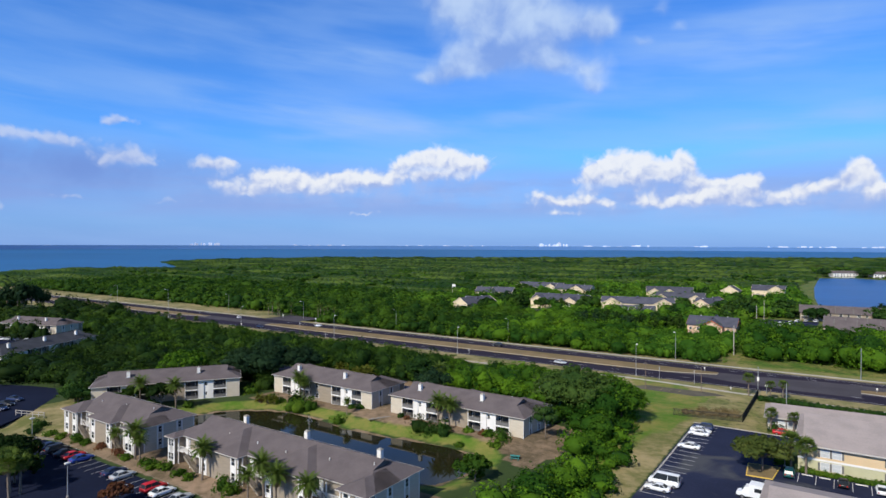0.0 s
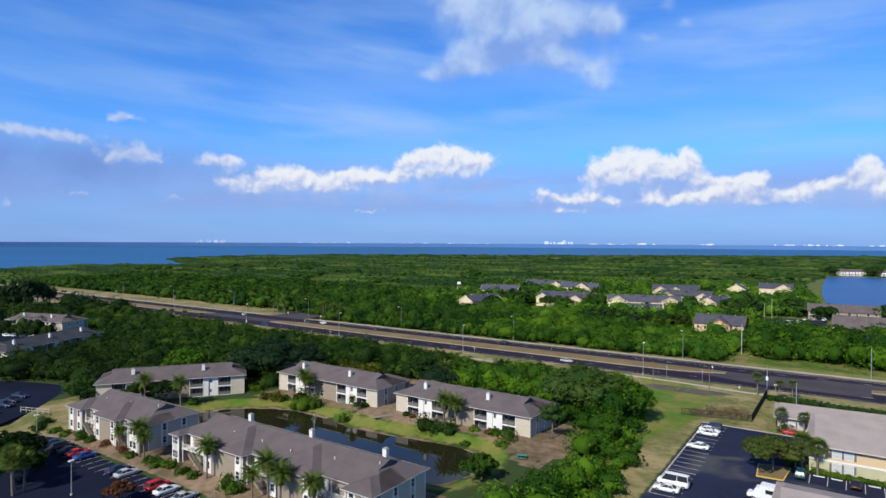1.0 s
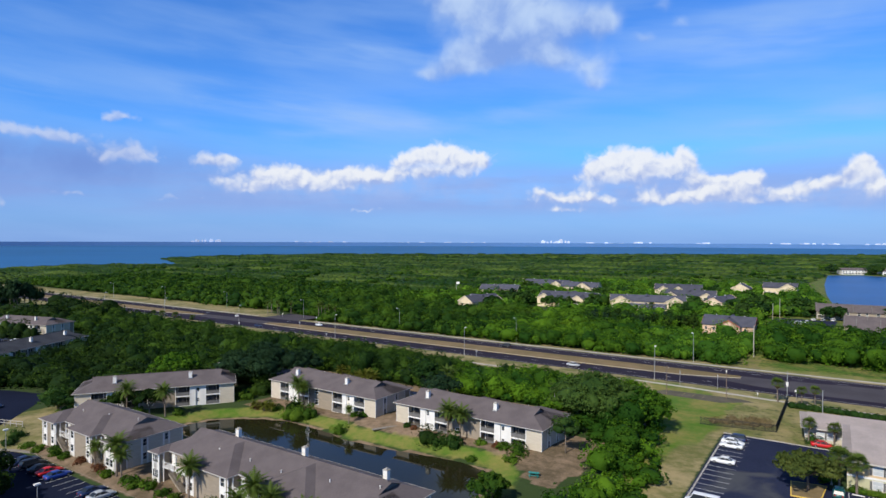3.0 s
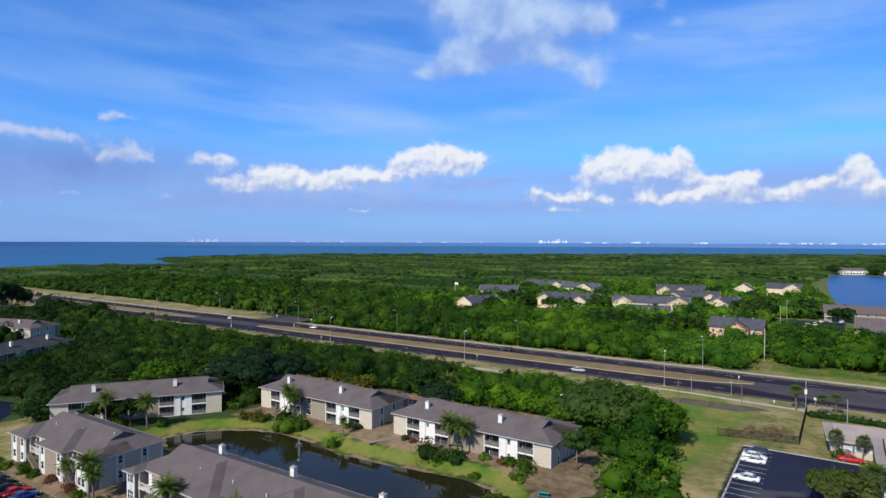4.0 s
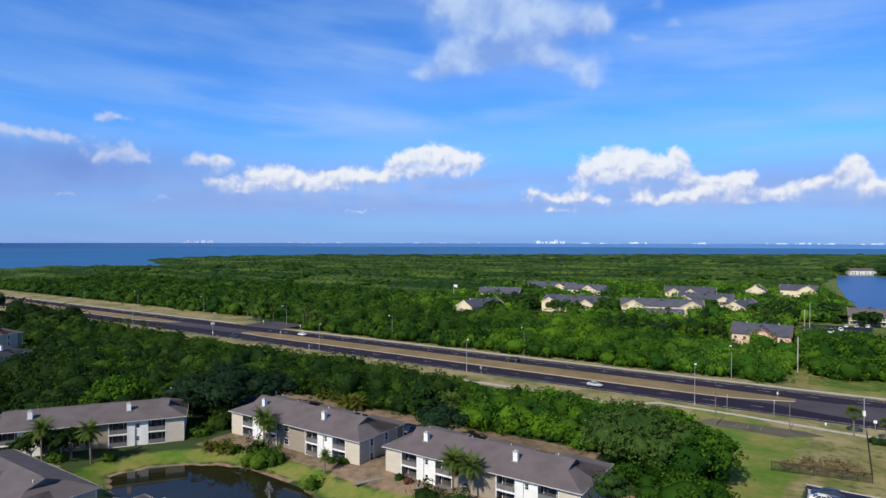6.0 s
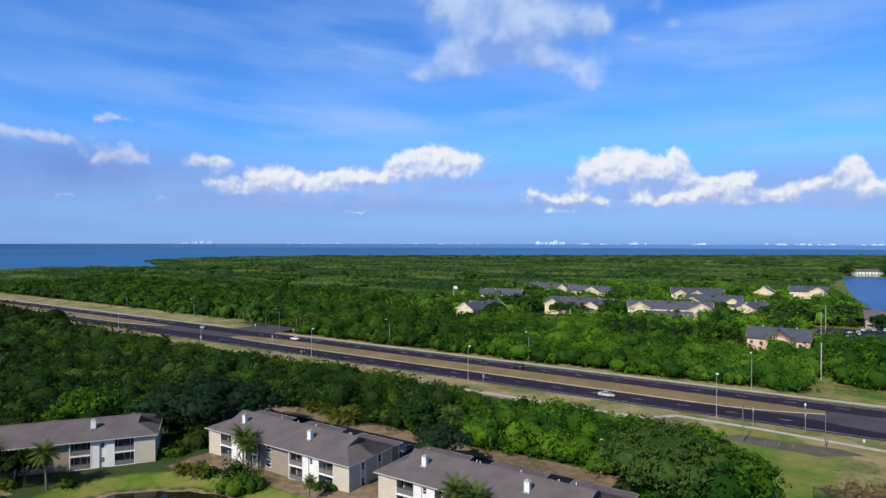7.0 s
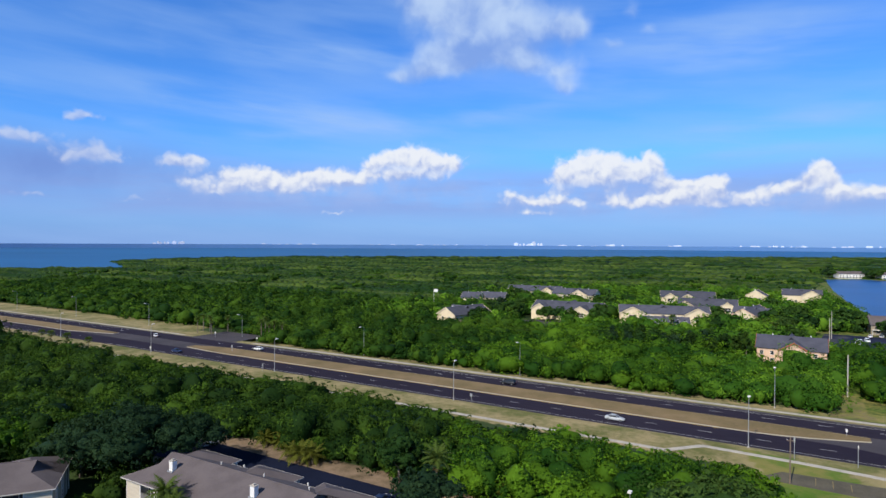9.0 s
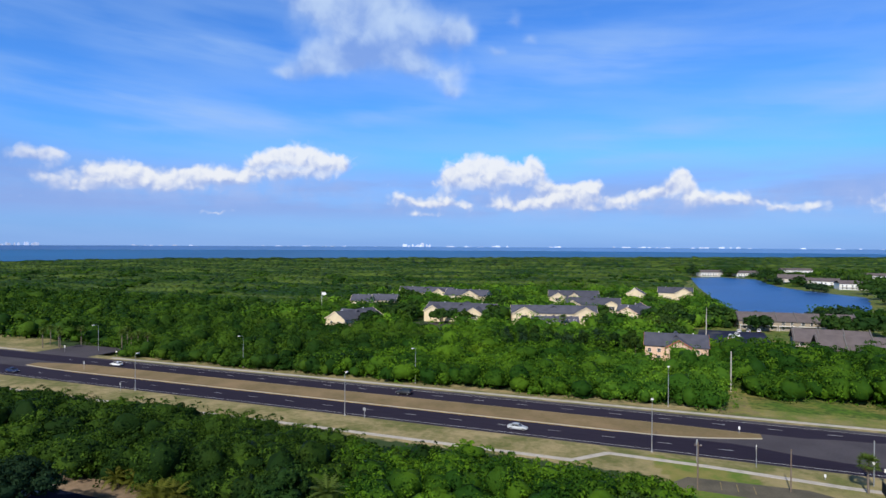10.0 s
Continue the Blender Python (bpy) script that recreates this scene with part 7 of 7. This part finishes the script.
def car_model(kind, colour):
    """Shapes of a car, nose towards +x, resting on z = 0."""
    L, W, H = {"sedan": (4.7, 0.91, 1.45), "suv": (4.7, 0.94, 1.72), "van": (5.6, 1.0, 2.4), "pickup": (5.6, 1.0, 1.85)}[kind]
    h, belt = L / 2, {"sedan": 0.92, "suv": 1.02, "van": 1.25, "pickup": 1.08}[kind]
    nose = belt - 0.22 if kind != "van" else belt - 0.1
    body = ring_loft([(-h, W * 0.86, 0.42, belt - 0.2, belt - 0.05, W * 0.8), (-h + 0.25, W * 0.97, 0.3, belt - 0.1, belt + 0.02, W * 0.86), (-h + 1.1, W, 0.24, belt - 0.08, belt + 0.02, W * 0.9),
                      (0, W, 0.22, belt - 0.08, belt, W * 0.9), (h - 1.35, W, 0.24, belt - 0.12, belt - 0.02, W * 0.88), (h - 0.5, W * 0.96, 0.28, nose - 0.06, nose + 0.06, W * 0.8), (h - 0.08, W * 0.8, 0.36, nose - 0.25, nose - 0.12, W * 0.7), (h, W * 0.7, 0.42, nose - 0.32, nose - 0.22, W * 0.62)])
    if kind == "sedan":
        cab = [(-h + 0.55, -h + 1.35, h - 2.25, h - 1.35)]
    elif kind == "suv":
        cab = [(-h + 0.1, -h + 0.45, h - 2.1, h - 1.3)]
    elif kind == "van":
        cab = [(-h + 0.05, -h + 0.15, h - 1.5, h - 0.75)]
    else:
        cab = [(-h + 1.9, -h + 2.05, h - 2.2, h - 1.45)]
    b0, t0, t1, b1 = cab[0]
    glass = ring_loft([(b0, W * 0.86, belt - 0.1, belt - 0.02, belt, W * 0.84), (t0, W * 0.86, belt - 0.1, belt + 0.02, H - 0.07, W * 0.68), (t1, W * 0.86, belt - 0.1, belt + 0.02, H - 0.07, W * 0.68), (b1, W * 0.86, belt - 0.12, belt - 0.06, belt - 0.04, W * 0.84)])
    top = ring_loft([(t0 - 0.12, W * 0.62, H - 0.14, H - 0.06, H - 0.04, W * 0.5), (t0 + 0.2, W * 0.70, H - 0.16, H - 0.06, H, W * 0.6), (t1 - 0.2, W * 0.70, H - 0.16, H - 0.06, H, W * 0.6), (t1 + 0.12, W * 0.62, H - 0.16, H - 0.08, H - 0.05, W * 0.5)])
    pillars = bmesh.new()
    for s in (-1, 1):
        for xa, xb in ((b0 + 0.02, t0), (b1 - 0.02, t1), ((t0 + t1) / 2 - 0.1, (t0 + t1) / 2 - 0.1)):
            tube(pillars, (xa, s * W * 0.87, belt - 0.02), (xb, s * W * 0.69, H - 0.06), 0.05, 0.045, 5)
    if kind == "van":
        box(pillars, t0 + 0.1, -0.5, -W * 0.9, -W * 0.84, belt, belt + 0.12), box(pillars, t0 + 0.1, -0.5, W * 0.84, W * 0.9, belt, belt + 0.12)
    if kind == "pickup":
        box(pillars, -h + 0.1, -h + 1.9, -W * 0.9, W * 0.9, belt - 0.05, belt + 0.12)
    tyre, rim = bmesh.new(), bmesh.new()
    tube(tyre, (0, -0.11, 0), (0, 0.11, 0), 0.33, n=14)
    bmesh.ops.bevel(tyre, geom=[e for e in tyre.edges if len(e.link_faces) == 2 and abs(e.verts[0].co.y - e.verts[1].co.y) < 0.01], offset=0.04, segments=1)
    tube(rim, (0, -0.118, 0), (0, 0.118, 0), 0.2, n=10)
    col = PAINT[colour]
    return {"L": L, "W": W, "nose": nose, "body": mesh_of(body, "body", col, True), "glass": mesh_of(glass, "windows", M["car_glass"]), "top": mesh_of(top, "roof", col, True), "pillars": mesh_of(pillars, "pillar", col),
            "tyre": mesh_of(tyre, "tyre", M["tyre"]), "rim": mesh_of(rim, "rim", M["rim"]), "belt": belt}


PAINT = {k: paint("car_paint_" + k, c) for k, c in {"white": (0.78, 0.79, 0.80), "silver": (0.45, 0.47, 0.49), "black": (0.015, 0.015, 0.018), "red": (0.50, 0.015, 0.02), "blue": (0.02, 0.06, 0.30), "navy": (0.015, 0.03, 0.09), "teal": (0.01, 0.09, 0.09), "grey": (0.16, 0.17, 0.18)}.items()}
MODELS = {}


def car(m, kind, colour, label, group="parked cars"):
    if (kind, colour) not in MODELS:
        MODELS[kind, colour] = car_model(kind, colour)
    k = MODELS[kind, colour]
    root = thing("car" if kind in ("sedan", "suv") else kind if kind == "van" else "pickup_truck", m, label, "car" if kind in ("sedan", "suv") else kind, group)
    body = part("body", k["body"], None, root)
    part("glasshouse", k["glass"], None, root, "dark tinted glass")
    part("roof", k["top"], None, root)
    part("pillar", k["pillars"], None, root)
    h, w = k["L"] / 2, k["W"]
    for x in (-h + 0.85, h - 0.9):
        for y in (-w + 0.1, w - 0.1):
            wheel = part("wheel", k["tyre"], None, root, m=Matrix.Translation((x, y, 0.33)))
            part("rim", k["rim"], None, wheel, "bright wheel rim")
    for y in (-w * 0.62, w * 0.62):
        part("headlight", boxes((h - 0.16, h - 0.02, y - 0.17, y + 0.17, k["nose"] - 0.24, k["nose"] - 0.1)), M["lamp_glass"], root)
        part("tail_light", boxes((-h - 0.02, -h + 0.06, y - 0.14, y + 0.14, k["belt"] - 0.32, k["belt"] - 0.1)), M["red_glass"], root)
    return root


for u, v, kind, colour, turn in ((-138.6, 57.8, "sedan", "navy", 90), (-135.0, 57.6, "suv", "black", 90), (-131.2, 57.6, "sedan", "black", 90), (-128.2, 57.8, "sedan", "red", 90), (-125.0, 57.8, "sedan", "blue", 90),
                                 (-112.0, 57.8, "sedan", "navy", 90), (-108.8, 57.7, "sedan", "silver", 90), (-98.3, 57.8, "suv", "red", 90), (-95.2, 57.6, "sedan", "white", 90), (-90.0, 57.7, "sedan", "silver", 90)):
    car(at(u, v, 0.1, turn), kind, colour, "parked %s %s in the apartment car park" % (colour, kind if kind == "suv" else "saloon car"))
for u, v, kind, colour, turn in ((-21.4, 137.6, "sedan", "white", 180), (-21.4, 148.6, "sedan", "white", 180), (-21.4, 151.3, "sedan", "white", 0), (-21.4, 154.0, "suv", "navy", 180), (-20.9, 113.2, "van", "white", 180), (-21.4, 110.0, "sedan", "white", 180),
                                 (-1.5, 132.0, "suv", "teal", 90), (7.4, 132.0, "sedan", "black", 90), (13.3, 132.0, "sedan", "white", 90)):
    car(at(u, v, 0.05, turn), kind, colour, "parked %s %s in the office car park" % (colour, {"sedan": "saloon car", "suv": "suv", "van": "passenger van", "pickup": "pickup truck"}[kind]))
for u, v, colour, turn, kind in ((-176.0, 58.5, "grey", 20, "sedan"), (-180.0, 63.0, "navy", 20, "suv"), (-184.0, 66.0, "black", 20, "sedan"), (-187.5, 69.5, "navy", 20, "sedan"), (-174.0, 54.0, "silver", 20, "sedan"), (-178.5, 50, "white", 20, "sedan")):
    car(at(u, v, 0.83, turn), kind, colour, "parked %s car in the car park beside the lawn" % colour)
for u, v, colour, kind in ((-180, 366, "white", "sedan"), (-175, 364, "silver", "sedan"), (-170, 362, "navy", "suv"), (-164, 360, "white", "sedan"), (-158, 358, "grey", "sedan"), (-31.5, 340, "white", "van"), (-33.5, 346, "white", "van"), (-34, 353, "white", "suv"), (-34.5, 361, "white", "suv"), (-22, 381, "white", "van"), (-21, 386, "white", "suv"), (-15.5, 409, "white", "sedan"), (-11, 411, "silver", "sedan"), (-6, 413, "white", "suv"), (-18, 392, "white", "suv"),
                          (-150, 144, "silver", "suv"), (-102, 141, "navy", "sedan"), (-80, 141, "silver", "sedan")):
    car(at(u, v, 0.04 if v > 200 else 0.84, random.choice((80, 95, 275))), kind, colour, "parked %s car half hidden among trees" % colour)
for u, v, colour in ((-314, 112, "white"), (-311, 113.6, "silver"), (-303.5, 115.6, "black"), (-298.5, 116.6, "white"), (-307, 114.8, "navy")):
    car(at(u, v, 0.84, 10), "sedan", colour, "parked %s car before the far apartments" % colour)
car(at(-121, 233.5 - 2.0, 0.03, 180), "suv", "black", "black suv on the far carriageway of the highway", "cars on the highway")
car(at(-82.5, 211.0, 0.03, 0), "sedan", "silver", "silver saloon car on the near carriageway of the highway", "cars on the highway")
car(at(-232, 231.2, 0.03, 180), "sedan", "white", "white saloon car on the far carriageway of the highway", "cars on the highway")
car(at(-298, 230, 0.03, 150), "sedan", "white", "white saloon car at the highway crossing", "cars on the highway")
car(at(-255, 210.6, 0.03, 0), "sedan", "navy", "dark saloon car on the near carriageway of the highway", "cars on the highway")

car(at(-4.6, 160.6, 0.0, 8), "sedan", "red", "parked red saloon car beside the low office")
root = thing("box_truck", at(-5.4, 115.6, 0.05, 176), "white boxy truck parked in the office car park", "truck", "parked cars")
bm = boxes((-3.4, 1.2, -1.15, 1.15, 0.7, 2.95))
bmesh.ops.bevel(bm, geom=bm.edges, offset=0.08, segments=2)
part("cargo_box", bm, PAINT["white"], root)
part("cab", ring_loft([(1.2, 1.05, 0.55, 1.2, 2.3, 0.95), (1.9, 1.05, 0.5, 1.2, 2.3, 0.92), (2.5, 1.05, 0.5, 1.15, 1.3, 0.95), (3.3, 0.95, 0.5, 1.0, 1.12, 0.85)]), PAINT["white"], root)
part("windscreen", boxes((2.02, 2.4, -0.8, 0.8, 1.45, 1.95)), M["car_glass"], root, "dark glass")
for y in (-1.0, 1.0):
    part("side_window", boxes((-1.2, 0.3, y * 1.15 - 0.02, y * 1.15 + 0.02, 1.7, 2.4)), M["car_glass"], root, "dark side window")
    for x in (-2.2, 2.3):
        wheel = part("wheel", MODELS["van", "white"]["tyre"], None, root, m=Matrix.Translation((x, y * 0.92, 0.40)) @ Matrix.Scale(1.2, 4))
        part("rim", MODELS["van", "white"]["rim"], None, wheel)

# ---- pond fountain, picnic table ----
root = thing("fountain", at(-100.5, 98.5, -0.5), "thin spray of a floating pond fountain", "fountain")
bm = bmesh.new()
tube(bm, (0, 0, -0.1), (0, 0, 0.25), 0.5, 0.35, 12)
part("float", bm, M["screen"], root)
bm = bmesh.new()
for i in range(260):
    a, s = random.uniform(0, 2 * math.pi), random.uniform(0.05, 1.0)
    t = random.uniform(0, 1)
    x = 0.9 * s * t
    z = 4.2 * (1 - 0.4 * s) * 4 * (t * 0.5) * (1 - t * 0.5) * 1.0 if t < 1 else 0
    p = Vector((x * math.cos(a), x * math.sin(a), 0.25 + z))
    tube(bm, p, p + Vector((0.01, 0, 0.22)), 0.018, 0.008, 3, False)
part("spray", bm, M["white"], root, "fine white water drops")
root = thing("picnic_table", at(-49.5, 107.5, float(ground_z(-49.5, 107.5)), 20), "teal picnic table with benches on bare soil", "table")
tealmat = paint("teal_paint", (0.02, 0.22, 0.20))
part("tabletop", boxes((-1, 1, -0.4, 0.4, 0.70, 0.76)), tealmat, root)
for y in (-0.75, 0.75):
    part("bench", boxes((-1, 1, y - 0.14, y + 0.14, 0.42, 0.47)), tealmat, root)
for x in (-0.7, 0.7):
    part("leg", boxes((x - 0.05, x + 0.05, -0.8, 0.8, 0.36, 0.42), (x - 0.05, x + 0.05, -0.06, 0.06, 0, 0.7), (x - 0.05, x + 0.05, -0.78, -0.68, 0, 0.42), (x - 0.05, x + 0.05, 0.68, 0.78, 0, 0.42)), tealmat, root)

# ---- far shore and skyline ----
def far_shore():
    R = 4700.0
    n = 160
    pts = [(R * math.sin(a), R * math.cos(a)) for a in np.radians(np.linspace(-62, 75, n))]
    bm = bmesh.new()
    for i in range(n - 1):
        (x0, y0), (x1, y1) = pts[i], pts[i + 1]
        h0, h1 = SHORE_Z + 1.5 * noise.noise((i * 0.21, 0, 0)), SHORE_Z + 1.5 * noise.noise((i * 0.21 + 0.21, 0, 0))
        lo0, lo1 = bm.verts.new((x0, y0, -3)), bm.verts.new((x1, y1, -3))
        hi0, hi1 = bm.verts.new((x0, y0, h0)), bm.verts.new((x1, y1, h1))
        bk0, bk1 = bm.verts.new((x0 * 1.03, y0 * 1.03, h0)), bm.verts.new((x1 * 1.03, y1 * 1.03, h1))
        bm.faces.new((lo1, lo0, hi0, hi1)), bm.faces.new((hi1, hi0, bk0, bk1))
    bmesh.ops.remove_doubles(bm, verts=bm.verts, dist=0.01)
    tagged(part("backdrop", bm, M["far_sea"]), "far shore across the bay with blue haze painted into its colour", "backdrop", kind="structure")
    # towns on the far shore: azimuth from, to, number, height
    for a0, a1, k, h in ((-23.5, -20.6, 9, 20), (-14.5, -9.5, 9, 9), (-5.3, 0.0, 10, 8), (1.0, 6.0, 6, 6), (8.2, 11.2, 10, 30), (12, 17.6, 7, 8), (17.0, 18.4, 5, 12), (22.2, 23.4, 4, 14), (27.6, 32.5, 16, 10), (33, 40, 9, 12), (42, 52, 12, 10), (-35, -33, 2, 6)):
        for i in range(k):
            a = radians(random.uniform(a0, a1))
            w, t = random.uniform(8, 34), h * random.uniform(0.25, 1.0)
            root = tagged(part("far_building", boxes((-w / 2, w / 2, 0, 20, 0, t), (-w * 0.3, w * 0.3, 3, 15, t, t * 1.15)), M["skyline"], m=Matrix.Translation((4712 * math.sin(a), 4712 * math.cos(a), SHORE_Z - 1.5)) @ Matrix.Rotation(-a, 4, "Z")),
                          "building on the far shore with pale haze painted into its colour", "building", "far skyline")


SHORE_Z = 27.0
# the shore's blue is painted air haze, not the colour of land
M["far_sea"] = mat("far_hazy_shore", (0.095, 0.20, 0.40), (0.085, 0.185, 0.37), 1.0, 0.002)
far_shore()
